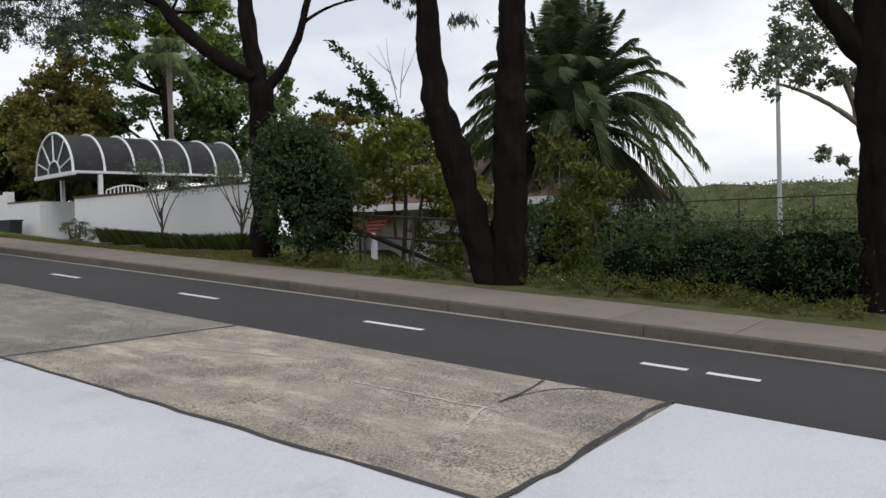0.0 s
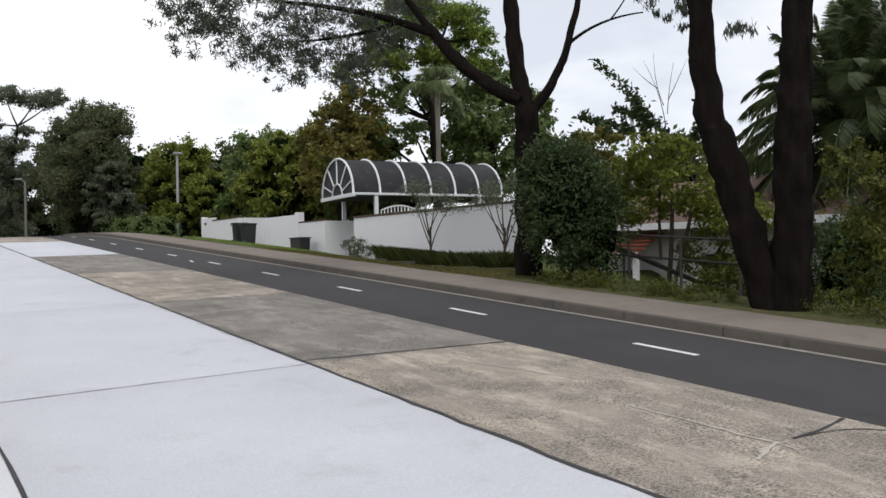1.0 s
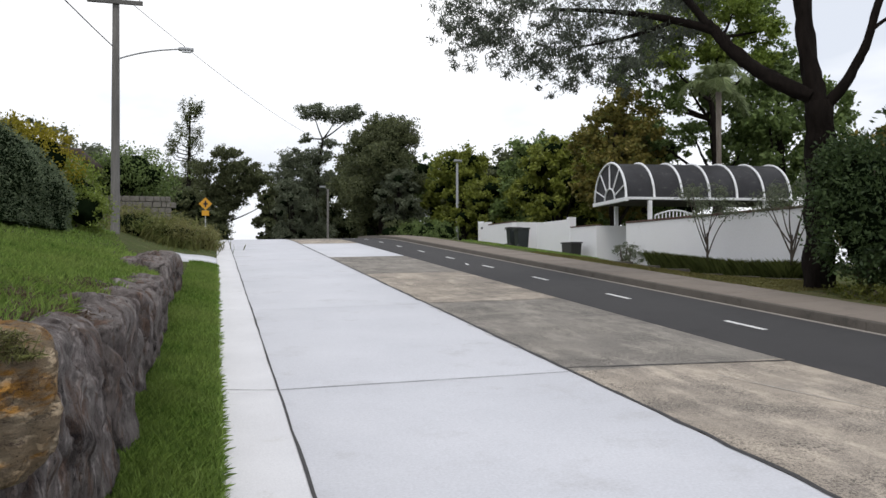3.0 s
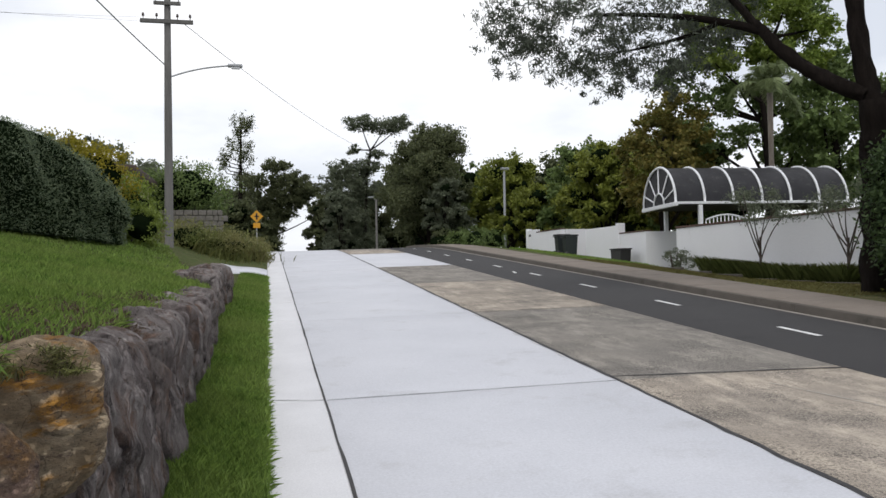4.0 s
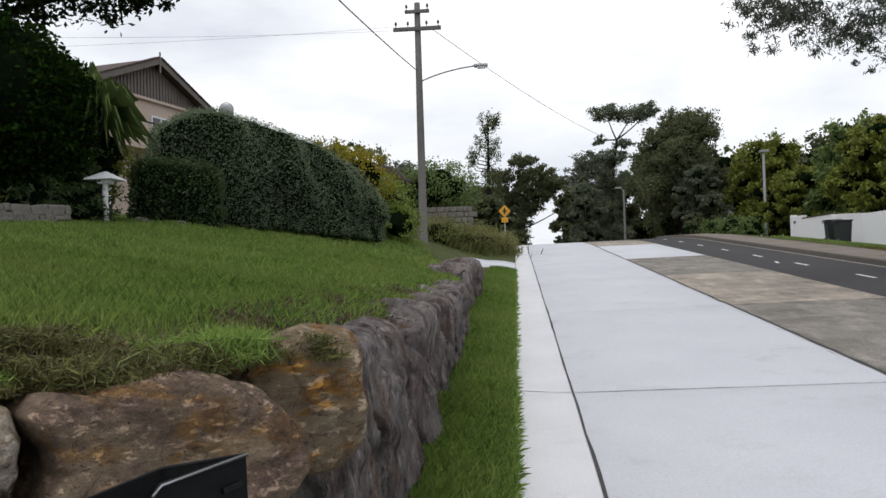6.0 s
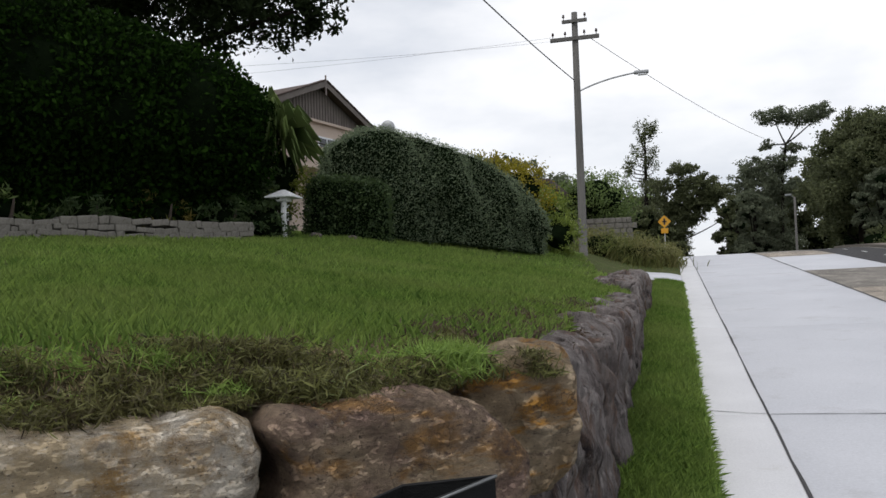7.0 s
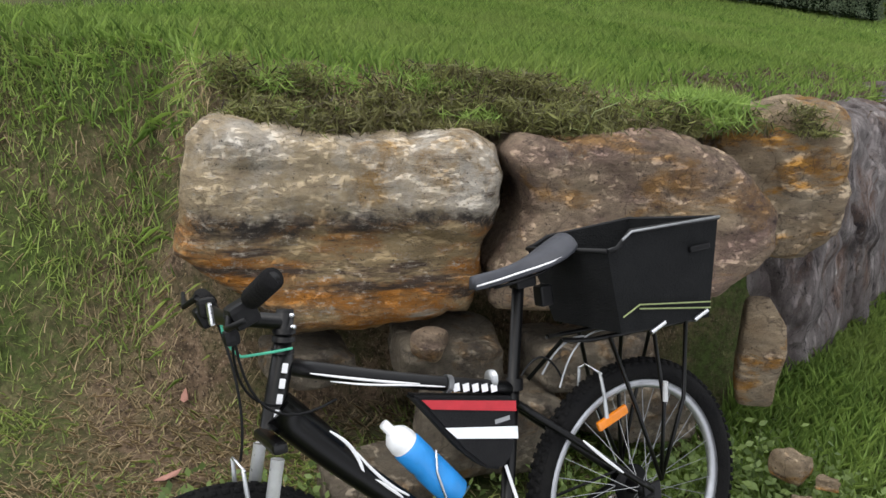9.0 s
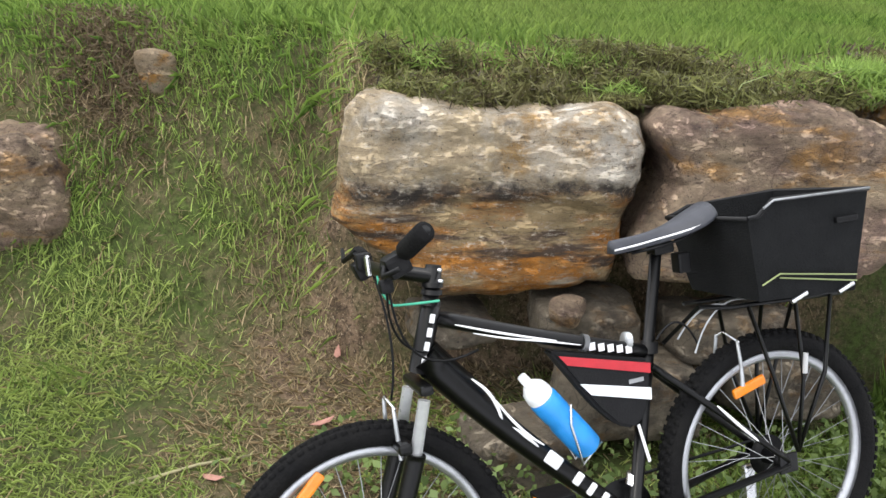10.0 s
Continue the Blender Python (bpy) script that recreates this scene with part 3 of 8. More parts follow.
def hedge(name, label, line, heights, width, mat, n, length, wid, rough=0.15, depth=0.10, round_top=0.35, category="hedge", base_drop=0.1, overhang=0.0):
    """A clipped hedge along a line of points (x, y), with a core coloured as inner shade and a skin of leaves."""
    m = 40
    cum = np.r_[0, np.cumsum([math.dist(line[i], line[i + 1]) for i in range(len(line) - 1)])]
    s = np.linspace(0, cum[-1], m)
    cx, cy = np.interp(s, cum, [p[0] for p in line]), np.interp(s, cum, [p[1] for p in line])
    hh = np.interp(s, cum, heights)
    tx, ty = np.gradient(cx), np.gradient(cy)
    q = np.hypot(tx, ty)
    ax_, ay_ = -ty / q, tx / q
    sec = 22
    prof = []
    for j in range(sec + 1):
        t = j / sec
        ang_ = math.pi * t
        ex = 0.32
        px = math.copysign(abs(math.cos(ang_)) ** ex, math.cos(ang_))
        pz = abs(math.sin(ang_)) ** (ex + round_top)
        prof.append((px * (1 - overhang * float(smooth01((0.50 - pz) / 0.22))), pz))
    v = []
    for i in range(m):
        endk = min(1.0, 0.25 + min(i, m - 1 - i) * 0.3)
        g = float(land_z(cx[i], cy[i])) - base_drop
        for px, pz in prof:
            k = noise.fractal(Vector((cx[i] * 1.1 + px, cy[i] * 1.1, pz * 2.5)), 1.0, 2.0, 4) * rough
            w2 = width / 2 * (1 if endk >= 1 else 0.75 + 0.25 * endk)
            h2 = (hh[i] - g) * (1 if endk >= 1 else 0.86 + 0.14 * endk)
            v.append((cx[i] + ax_[i] * px * (w2 + k), cy[i] + ay_[i] * px * (w2 + k), g + pz * (h2 + k * 0.7)))
    v = np.array(v)
    idx = np.arange(m * (sec + 1)).reshape(m, sec + 1)
    f = np.stack([idx[:-1, :-1], idx[1:, :-1], idx[1:, 1:], idx[:-1, 1:]], -1).reshape(-1, 4)
    # end walls
    ends = []
    for row in (idx[0], idx[-1]):
        for j in range(sec // 2):
            ends.append((row[j], row[j + 1], row[sec - j - 1], row[sec - j]))
    fa = np.concatenate([f, np.array(ends)])
    base = Vector((cx[m // 2], cy[m // 2], float(land_z(cx[m // 2], cy[m // 2]))))
    t = thing(name, label, category, Matrix.Translation(base))
    off = np.array(base)
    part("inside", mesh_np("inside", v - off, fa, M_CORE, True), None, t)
    p, nr = on_faces(v, fa, n)
    sgn = np.sign(((p - v.mean(0)) * nr).sum(1, keepdims=True))
    p = p + nr * sgn * rng.uniform(-0.03, depth, (n, 1)) + rng.normal(size=(n, 3)) * 0.03
    lv, lf = leaves_at(p, length, wid, outward=nr * sgn)
    part("foliage", mesh_np("foliage", lv - off, lf, mat), None, t)
    return t


def bush(name, label, blobs, mat, n, length, width, category="shrub", droop=0.0, core=0.62, stems=3):
    """A leafy shrub with stems, a core coloured as inner shade and loose outer leaves."""
    b0 = blobs[0]
    gz_ = float(land_z(b0[0], b0[1]))
    t = thing(name, label, category, Matrix.Translation((b0[0], b0[1], gz_)))
    off = np.array((b0[0], b0[1], gz_))
    for i in range(stems):
        a = 2.1 * i
        v, f = tube_arrays(bezier((b0[0] + 0.06 * math.cos(a), b0[1] + 0.06 * math.sin(a), gz_ - 0.1), (b0[0] + 0.2 * math.cos(a), b0[1] + 0.2 * math.sin(a), (gz_ + b0[2]) / 2),
                                  (b0[0] + b0[3] * 0.5 * math.cos(a), b0[1] + b0[4] * 0.5 * math.sin(a), b0[2] + b0[5] * 0.5), 6), [0.05, 0.045, 0.04, 0.035, 0.03, 0.022, 0.012], 6)
        part("stem", mesh_np("stem", v - off, f, M_TWIG, True), None, t)
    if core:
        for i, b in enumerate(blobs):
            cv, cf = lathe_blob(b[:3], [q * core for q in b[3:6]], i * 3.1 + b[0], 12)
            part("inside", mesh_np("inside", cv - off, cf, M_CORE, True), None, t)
    p = clumped(blobs, n, 0.62, 0.3, 40)
    v, f = leaves_at(p, length, width, droop)
    part("foliage", mesh_np("foliage", v - off, f, mat), None, t)
    return t


def frond(root, direction, length, rise, droop, leaflet, n, bend=1.0):
    """A feather palm frond: an arching rib with leaflets on both sides, as arrays."""
    d = Vector(direction).normalized()
    flat = Vector((d.x, d.y, 0)).normalized()
    pts = []
    for i in range(13):
        t = i / 12
        pts.append(Vector(root) + flat * length * (t * math.cos(rise) - 0.12 * t * t * bend) + Vector((0, 0, length * (t * math.sin(rise) - droop * t ** 2.2))))
    arrs = [tube_arrays(pts, [0.035 * (1 - 0.85 * i / 12) for i in range(13)], 5)]
    side = flat.cross(Vector((0, 0, 1)))
    P = np.array([tuple(q) for q in pts])
    t = np.repeat(np.linspace(0.12, 1, n), 2)
    sg = np.tile([1.0, -1.0], n)
    b = np.stack([np.interp(t * 12, np.arange(13), P[:, k]) for k in range(3)], -1)
    tang = np.stack([np.interp(np.clip(t * 12 + 0.5, 0, 12), np.arange(13), P[:, k]) for k in range(3)], -1) - np.stack([np.interp(np.clip(t * 12 - 0.5, 0, 12), np.arange(13), P[:, k]) for k in range(3)], -1)
    tang /= np.linalg.norm(tang, axis=1, keepdims=True)
    out = sg[:, None] * np.array(side) * 0.8 + tang * 0.75 + np.array([0, 0, -0.28]) + rng.normal(size=(len(t), 3)) * 0.10
    out /= np.linalg.norm(out, axis=1, keepdims=True)
    ln = leaflet * (0.45 + 0.9 * np.sin(np.clip(t, 0, 1) * math.pi * 0.85 + 0.25))[:, None]
    wv = np.cross(out, tang)
    wv /= np.linalg.norm(wv, axis=1, keepdims=True) + 1e-9
    wv = tang * 0.7 + wv * 0.7
    tip = b + out * ln + np.array([0, 0, -0.18]) * ln
    v = np.stack([b - tang * 0.012, b + out * ln * 0.4 + wv * 0.026, tip, b + out * ln * 0.4 - wv * 0.026], 1).reshape(-1, 3)
    arrs.append((v, np.arange(len(v)).reshape(-1, 4)))
    return arrs


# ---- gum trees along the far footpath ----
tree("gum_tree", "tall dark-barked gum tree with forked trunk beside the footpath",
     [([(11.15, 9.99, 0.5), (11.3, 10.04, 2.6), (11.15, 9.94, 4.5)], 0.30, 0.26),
      ([(11.15, 9.94, 4.35), (11.0, 10.24, 5.6), (11.0, 10.39, 9.5)], 0.20, 0.12),
      ([(11.15, 9.94, 4.3), (11.75, 9.34, 4.9), (12.05, 9.12, 6.9)], 0.13, 0.06),
      ([(11.84, 9.29, 5.8), (12.3, 8.84, 6.35), (13.0, 8.14, 6.4)], 0.04, 0.015), ([(12.5, 8.64, 6.28), (12.8, 8.44, 6.7), (12.9, 8.24, 7.2)], 0.02, 0.008),
      ([(11.05, 9.99, 4.6), (10.2, 10.94, 5.2), (9.6, 11.44, 6.4)], 0.17, 0.11),
      ([(9.7, 11.34, 6.2), (8.6, 12.34, 6.9), (6.6, 13.34, 7.0)], 0.10, 0.03),
      ([(9.0, 11.84, 6.5), (8.3, 12.64, 6.2), (7.2, 13.54, 6.2)], 0.06, 0.015),
      ([(9.6, 11.44, 6.35), (9.0, 12.34, 8.0), (7.6, 13.14, 9.0)], 0.09, 0.03),
      ([(11.0, 10.39, 8.5), (10.2, 11.14, 10.0), (9.2, 11.64, 11.0)], 0.09, 0.03)],
     [(6.3, 13.34, 6.5, 1.9, 1.6, 1.0), (7.9, 13.14, 6.3, 1.6, 1.5, 1.1), (5.2, 13.54, 6.9, 1.3, 1.2, 0.8), (9.3, 12.54, 6.8, 1.3, 1.2, 1.1), (7.4, 13.34, 8.6, 2.6, 2.0, 1.3), (9.8, 11.64, 9.6, 2.4, 2.2, 1.4),
      (7.0, 13.14, 5.65, 1.4, 1.0, 0.75), (8.7, 12.94, 5.7, 0.7, 0.7, 0.8), (4.9, 13.54, 6.4, 1.0, 0.9, 0.8)],
     L_GUM, 38000, 0.13, 0.028, droop=0.32, fill=0.15, clump=0.15, per=34)
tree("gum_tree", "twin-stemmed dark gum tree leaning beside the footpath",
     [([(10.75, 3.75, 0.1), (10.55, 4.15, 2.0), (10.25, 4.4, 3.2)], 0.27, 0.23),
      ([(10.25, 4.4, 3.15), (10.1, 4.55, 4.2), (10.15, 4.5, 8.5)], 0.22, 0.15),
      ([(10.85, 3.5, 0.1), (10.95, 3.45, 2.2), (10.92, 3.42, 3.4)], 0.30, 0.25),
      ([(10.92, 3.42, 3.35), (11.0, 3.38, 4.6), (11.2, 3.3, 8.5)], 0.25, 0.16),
      ([(10.2, 4.5, 5.4), (9.9, 5.1, 6.2), (9.6, 5.6, 6.3)], 0.06, 0.02),
      ([(10.9, 3.45, 5.4), (10.6, 4.0, 6.2), (10.5, 4.3, 6.2)], 0.05, 0.02)],
     [(10.35, 4.9, 5.2, 0.45, 0.55, 0.6), (10.7, 4.0, 4.9, 0.4, 0.4, 0.75), (9.9, 5.2, 5.6, 0.6, 0.6, 0.5), (10.9, 3.9, 5.5, 0.7, 0.6, 0.5), (10.5, 4.5, 8.2, 2.4, 2.4, 1.2)],
     L_GUM, 8000, 0.15, 0.026, droop=0.55, fill=0.2, clump=0.22, per=34)
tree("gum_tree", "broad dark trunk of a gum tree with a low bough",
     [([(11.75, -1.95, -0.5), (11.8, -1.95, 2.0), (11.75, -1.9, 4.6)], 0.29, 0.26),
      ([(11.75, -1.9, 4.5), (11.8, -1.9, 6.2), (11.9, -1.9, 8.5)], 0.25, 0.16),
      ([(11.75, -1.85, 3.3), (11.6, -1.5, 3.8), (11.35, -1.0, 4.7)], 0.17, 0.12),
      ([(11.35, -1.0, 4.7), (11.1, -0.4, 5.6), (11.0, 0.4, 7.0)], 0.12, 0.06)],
     [(11.5, -0.8, 8.4, 2.4, 2.6, 1.3)], L_EUC, 3000, 0.17, 0.03, droop=0.6, fill=0.2, clump=0.3)
tree("gum_tree", "pale distant gum tree in the valley behind",
     [([(38.0, 1.2, -7.0), (37.6, 1.4, 1.5), (36.0, 3.0, 7.0)], 0.35, 0.14), ([(36.9, 2.2, 4.6), (35.0, 3.6, 6.2), (33.6, 5.0, 6.6)], 0.13, 0.05), ([(37.6, 1.6, 1.9), (36.6, 2.4, 2.4), (35.8, 3.0, 3.4)], 0.1, 0.04)],
     [(33.6, 5.2, 7.3, 1.7, 1.7, 1.3), (35.2, 3.9, 8.8, 2.0, 2.0, 1.6), (36.6, 2.6, 10.3, 2.0, 2.0, 1.4), (36.0, 2.9, 6.6, 1.3, 1.3, 0.8), (35.6, 3.0, 3.6, 0.9, 0.9, 0.7), (37.2, 1.9, 7.5, 1.4, 1.4, 1.0)],
     L_EUC, 7000, 0.26, 0.12, bark=M_GUMBARK, fill=0.3)

# ---- date palm ----
palm = thing("date_palm", "large feathery date palm with drooping dark green fronds", "palm tree", Matrix.Translation((20.0, 7.15, -2.0)))
po = np.array((20.0, 7.15, -2.0))
v, f = tube_arrays([(20.0, 7.15, -2.0), (20.0, 7.15, 1.0), (20.0, 7.15, 3.7), (20.0, 7.15, 4.6)], [0.42, 0.40, 0.46, 0.25], 14)
part("trunk", mesh_np("trunk", v - po, f, M_BARK, True), None, palm)
pr = random.Random(5)
for i in range(136):
    a = i * 2.39996 + pr.uniform(-0.2, 0.2)
    q = i / 135
    if q < 0.72:
        u = q / 0.72
        rise, sag, lg = radians(87 - 70 * u + pr.uniform(-6, 6)), 0.20 + 0.55 * u, 4.45
    else:
        u = (q - 0.72) / 0.28
        rise, sag, lg = radians(8 - 50 * u + pr.uniform(-8, 8)), 0.98 - 0.22 * u, 4.45 - 0.5 * u
    arr = frond((20.0 + 0.25 * math.cos(a), 7.15 + 0.25 * math.sin(a), 4.5 - 0.7 * q), (math.cos(a), math.sin(a), 0), lg * pr.uniform(0.88, 1.08), rise, sag, 0.50, 96)
    v, f = joined(arr)
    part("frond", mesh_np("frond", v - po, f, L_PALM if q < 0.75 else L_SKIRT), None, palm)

# ---- shrubs and small trees behind the far footpath ----
bush("laurel_bush", "dense dark green glossy bush under the gum tree", [(11.2, 8.75, 2.2, 0.95, 1.0, 1.5), (11.6, 8.3, 1.6, 0.7, 0.7, 1.1), (11.3, 9.3, 3.0, 0.7, 0.6, 0.7)], L_DARK, 14000, 0.10, 0.045)
bush("weed_clump", "low green weeds at the back of the footpath", [(10.75, 8.3, 0.62, 0.4, 1.1, 0.22), (10.7, 6.2, 0.5, 0.3, 1.2, 0.17), (10.65, 5.0, 0.42, 0.28, 0.8, 0.16)], L_OLIVE, 6000, 0.10, 0.02, core=0)
sprays = [((13.3, 7.05, 2.5), (13.3, 7.9, 4.1), (13.3, 9.9, 5.75)), ((13.3, 7.6, 3.6), (13.3, 8.4, 4.2), (13.3, 9.3, 4.5)), ((13.3, 8.0, 3.6), (13.3, 9.2, 4.1), (13.3, 10.4, 4.5)),
          ((13.3, 8.2, 3.2), (13.2, 8.4, 4.0), (13.2, 8.6, 4.65)), ((13.4, 7.3, 3.2), (13.4, 7.0, 3.8), (13.4, 6.9, 4.4))]
bare_twigs = [((13.5, 8.0, 3.9), (13.5, 8.1, 4.7), (13.5, 8.6, 5.5)), ((13.5, 7.95, 4.2), (13.5, 7.9, 4.8), (13.5, 7.75, 5.3)), ((13.5, 8.05, 4.4), (13.5, 8.3, 4.9), (13.5, 8.3, 5.6)),
              ((13.5, 7.92, 4.5), (13.5, 7.7, 4.8), (13.5, 7.4, 5.3)), ((13.5, 8.2, 4.8), (13.5, 8.5, 5.0), (13.5, 8.9, 5.4))]
leafy = tree("shrub", "loose yellow-green shrub with leafy sprays and bare twigs above",
     [([(13.6, 8.3, -0.6), (13.7, 8.0, 1.0), (13.4, 7.8, 2.8)], 0.07, 0.04), ([(13.6, 7.9, 0.6), (13.5, 7.4, 1.8), (13.3, 7.05, 2.7)], 0.05, 0.03), ([(13.6, 8.3, 1.0), (13.5, 8.3, 2.6), (13.5, 8.0, 4.0)], 0.04, 0.016)]
     + [(list(q), 0.022, 0.006) for q in sprays] + [(list(q), 0.011, 0.003) for q in bare_twigs],
     [(13.4, 9.3, 2.9, 0.7, 0.8, 0.5), (13.4, 8.3, 3.3, 0.9, 0.9, 0.55), (13.7, 7.3, 2.5, 1.0, 0.8, 0.7), (13.4, 8.8, 2.3, 0.9, 0.9, 0.5), (14.0, 6.7, 2.0, 0.9, 0.8, 0.6), (13.3, 7.3, 3.3, 0.6, 0.5, 0.35)],
     L_YEL, 9000, 0.13, 0.06, bark=M_TWIG, category="shrub", fill=0.25, clump=0.26, per=34)
sp = np.concatenate([np.array([tuple(p) for p in bezier(*q, 60)])[18:] for q in sprays for _ in range(7)])
sp = sp + rng.normal(size=sp.shape) * [0.07, 0.07, 0.06]
v, f = leaves_at(sp, 0.15, 0.07)
part("spray_leaves", mesh_np("spray_leaves", v - np.array(leafy.matrix_basis.translation), f, L_DARK), None, leafy)
tree("shrub", "yellow-green shrub in front of the palm",
     [([(13.2, 2.8, -0.8), (13.1, 2.9, 0.8), (13.0, 3.1, 1.8)], 0.06, 0.03)],
     [(13.0, 3.45, 2.15, 0.62, 0.62, 0.7), (13.1, 3.1, 1.5, 0.65, 0.62, 0.65), (12.9, 3.7, 2.75, 0.42, 0.45, 0.38), (13.0, 3.3, 0.8, 0.55, 0.6, 0.5), (13.2, 2.7, 2.0, 0.4, 0.4, 0.3)],
     L_OLIVE, 5200, 0.11, 0.05, bark=M_TWIG, category="shrub", fill=0.3, clump=0.3, per=40)
bush("shrub", "dark twiggy shrub in front of the white house", [(13.8, 6.5, 0.2, 0.8, 0.9, 0.85), (13.4, 5.6, 0.5, 0.6, 0.7, 0.9), (14.2, 7.6, 1.2, 0.5, 0.6, 0.6)], L_OLIVE, 9000, 0.10, 0.045, core=0, stems=5)
bush("shrub", "dark shrub thicket below the palm", [(15.5, 4.6, 0.8, 1.5, 1.5, 1.2), (17.0, 3.4, 0.4, 1.5, 1.5, 1.2)], L_DARK, 9000, 0.13, 0.06)
bush("hedge_bush", "sprawling dark green hedge beside the footpath", [(12.0, 1.6, 0.45, 0.8, 1.1, 0.6), (12.2, 0.4, 0.5, 0.9, 1.1, 0.75), (12.2, -0.8, 0.5, 0.9, 1.1, 0.85), (12.3, -2.6, 0.35, 0.9, 1.2, 0.85), (12.4, -4.5, 0.2, 0.9, 1.3, 0.85), (13.1, 0.6, 0.5, 0.9, 1.3, 0.8), (13.2, -1.5, 0.45, 0.9, 1.3, 0.9)],
     L_THICKET, 36000, 0.075, 0.022, stems=4)
bush("weed_clump", "low weeds and leaf litter along the footpath edge", [(10.9, 1.8, 0.2, 0.5, 0.9, 0.3), (11.0, 0.4, 0.1, 0.45, 0.9, 0.28), (11.0, -1.0, 0.0, 0.45, 1.0, 0.2), (11.1, 2.9, 0.25, 0.4, 0.6, 0.35)], L_OLIVE, 11000, 0.06, 0.018, core=0)


# ---- white walls and carport across the road ----
wall = thing("garden_wall", "white rendered garden wall stepping up the slope", "wall", kind="structure")
WX = 13.8


def wall_piece(y0, y1, top, x0=WX, x1=WX + 0.24):
    bot = float(min(land_z(x0, y0), land_z(x0, y1))) - 0.3
    p = part("wall_section", box_bm((x0, y0, bot), (x1, y1, top), 0.012), M_WHITEWALL, wall)
    return p


wall_piece(13.25, 22.8, 2.60)
for i in range(40):
    part("coping_brick", box_bm((WX - 0.03, 13.25 + 0.239 * i, 2.604), (WX + 0.27, 13.25 + 0.239 * i + 0.228, 2.67), 0.008), M_COPING, wall)
wall_piece(25.2, 27.7, 2.62)
wall_piece(27.7, 31.3, 2.99)
wall_piece(27.62, 27.9, 3.08, WX - 0.03, WX + 0.27)
wall_piece(34.5, 38.3, 3.17)
wall_piece(38.3, 39.95, 3.36)
wall_piece(39.75, 39.98, 3.45, WX - 0.03, WX + 0.27)
part("wall_section", box_bm((WX + 0.24, 25.2, 0.8), (WX + 2.2, 25.42, 2.62), 0.012), M_WHITEWALL, wall)
part("wall_section", box_bm((WX + 0.24, 34.3, 1.0), (WX + 1.6, 34.5, 3.17), 0.012), M_WHITEWALL, wall)
part("wall_section", box_bm((WX + 1.4, 31.3, 1.0), (WX + 1.6, 34.3, 3.05), 0.012), M_WHITEWALL, wall)
part("wall_section", box_bm((WX + 0.24, 31.1, 1.0), (WX + 1.6, 31.3, 2.99), 0.012), M_WHITEWALL, wall)
part("letter_slot", box_bm((WX - 0.012, 39.2, 3.0), (WX + 0.01, 39.5, 3.12), 0.003), M_TAR, wall)
for y0, y1, top in ((25.2, 27.6, 2.624), (34.5, 38.25, 3.174)):
    part("coping", box_bm((WX - 0.02, y0, top), (WX + 0.26, y1, top + 0.05), 0.008), M_COPING, wall)

M_CPWHITE = plain("white_steel", (0.72, 0.73, 0.75), 0.45)
M_CPDARK = surface("smoked_roof_sheet", (0.028, 0.028, 0.031), (0.045, 0.045, 0.05), (0.09, 0.09, 0.085), 1.6, 30, 0.5, bump=0.15, third_lo=0.55, spec=0.12)
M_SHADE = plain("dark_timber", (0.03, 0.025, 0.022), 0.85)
# vaulted carport: its own axes, x along the vault away from the road
cpm = pose(13.95, 24.35, 3.54, 0, 0, -7.5)
carport = thing("carport", "arched carport roof of smoked sheet with white ribs", "carport", cpm)
R_, LEN = 1.72, 6.45


def arch(x, r, n=20, squash=0.835):
    return [(x, -r * math.cos(math.pi * i / n), r * squash * math.sin(math.pi * i / n)) for i in range(n + 1)]


v, f = [], []
for x in (0.02, LEN):
    for rr in (R_ - 0.03, R_ - 0.045):
        v += arch(x, rr)
k = 21
for i in range(20):
    f += [(i, i + 1, 2 * k + i + 1, 2 * k + i), (k + i, 3 * k + i, 3 * k + i + 1, k + i + 1)]
part("roof_sheet", mesh_np("roof_sheet", v, f, M_CPDARK, True), None, carport, "smoked plastic vault sheet")
for i in range(7):
    tube("rib", arch(LEN * i / 6, R_), 0.045, M_CPWHITE, carport, 6)
for s in (-1, 1):
    part("eave_beam", box_bm((-0.05, s * R_ - 0.05, -0.07), (LEN + 0.05, s * R_ + 0.05, 0.02), 0.01), M_CPWHITE, carport)
part("end_beam", box_bm((-0.07, -R_ - 0.06, -0.13), (0.07, R_ + 0.06, 0.01), 0.01), M_CPWHITE, carport)
# Added dark sheet, stands in for the shade under the vault.
part("under_vault_shade", box_bm((0.1, -R_ + 0.08, -0.10), (LEN, R_ - 0.08, -0.06), 0.0), M_SHADE, carport)
tube("fan_ring", arch(0.0, 0.55), 0.035, M_CPWHITE, carport, 6)
for a in (20, 52, 90, 128, 160):
    c, s = math.cos(radians(a)), math.sin(radians(a)) * 0.835
    tube("fan_spoke", [(0, -0.55 * c, 0.55 * s), (0, -R_ * c, R_ * s)], 0.03, M_CPWHITE, carport, 6)
ev = [(0.03, 0, 0)] + [(0.03, p[1] * 0.97, p[2] * 0.97) for p in arch(0, R_)]
part("end_sheet", mesh_np("end_sheet", ev, [(0, i + 1, i + 2) for i in range(20)], M_CPDARK), None, carport)
for x, y in ((0.9, -R_), (5.4, -R_), (0.9, R_), (5.4, R_)):
    part("post", box_bm((x - 0.07, y - 0.07, -2.6), (x + 0.07, y + 0.07, -0.1), 0.01), M_CPWHITE, carport)
gate = thing("gate", "white metal bar gate under the carport", "gate", cpm @ Matrix.Translation((1.0, -R_, -2.4)))
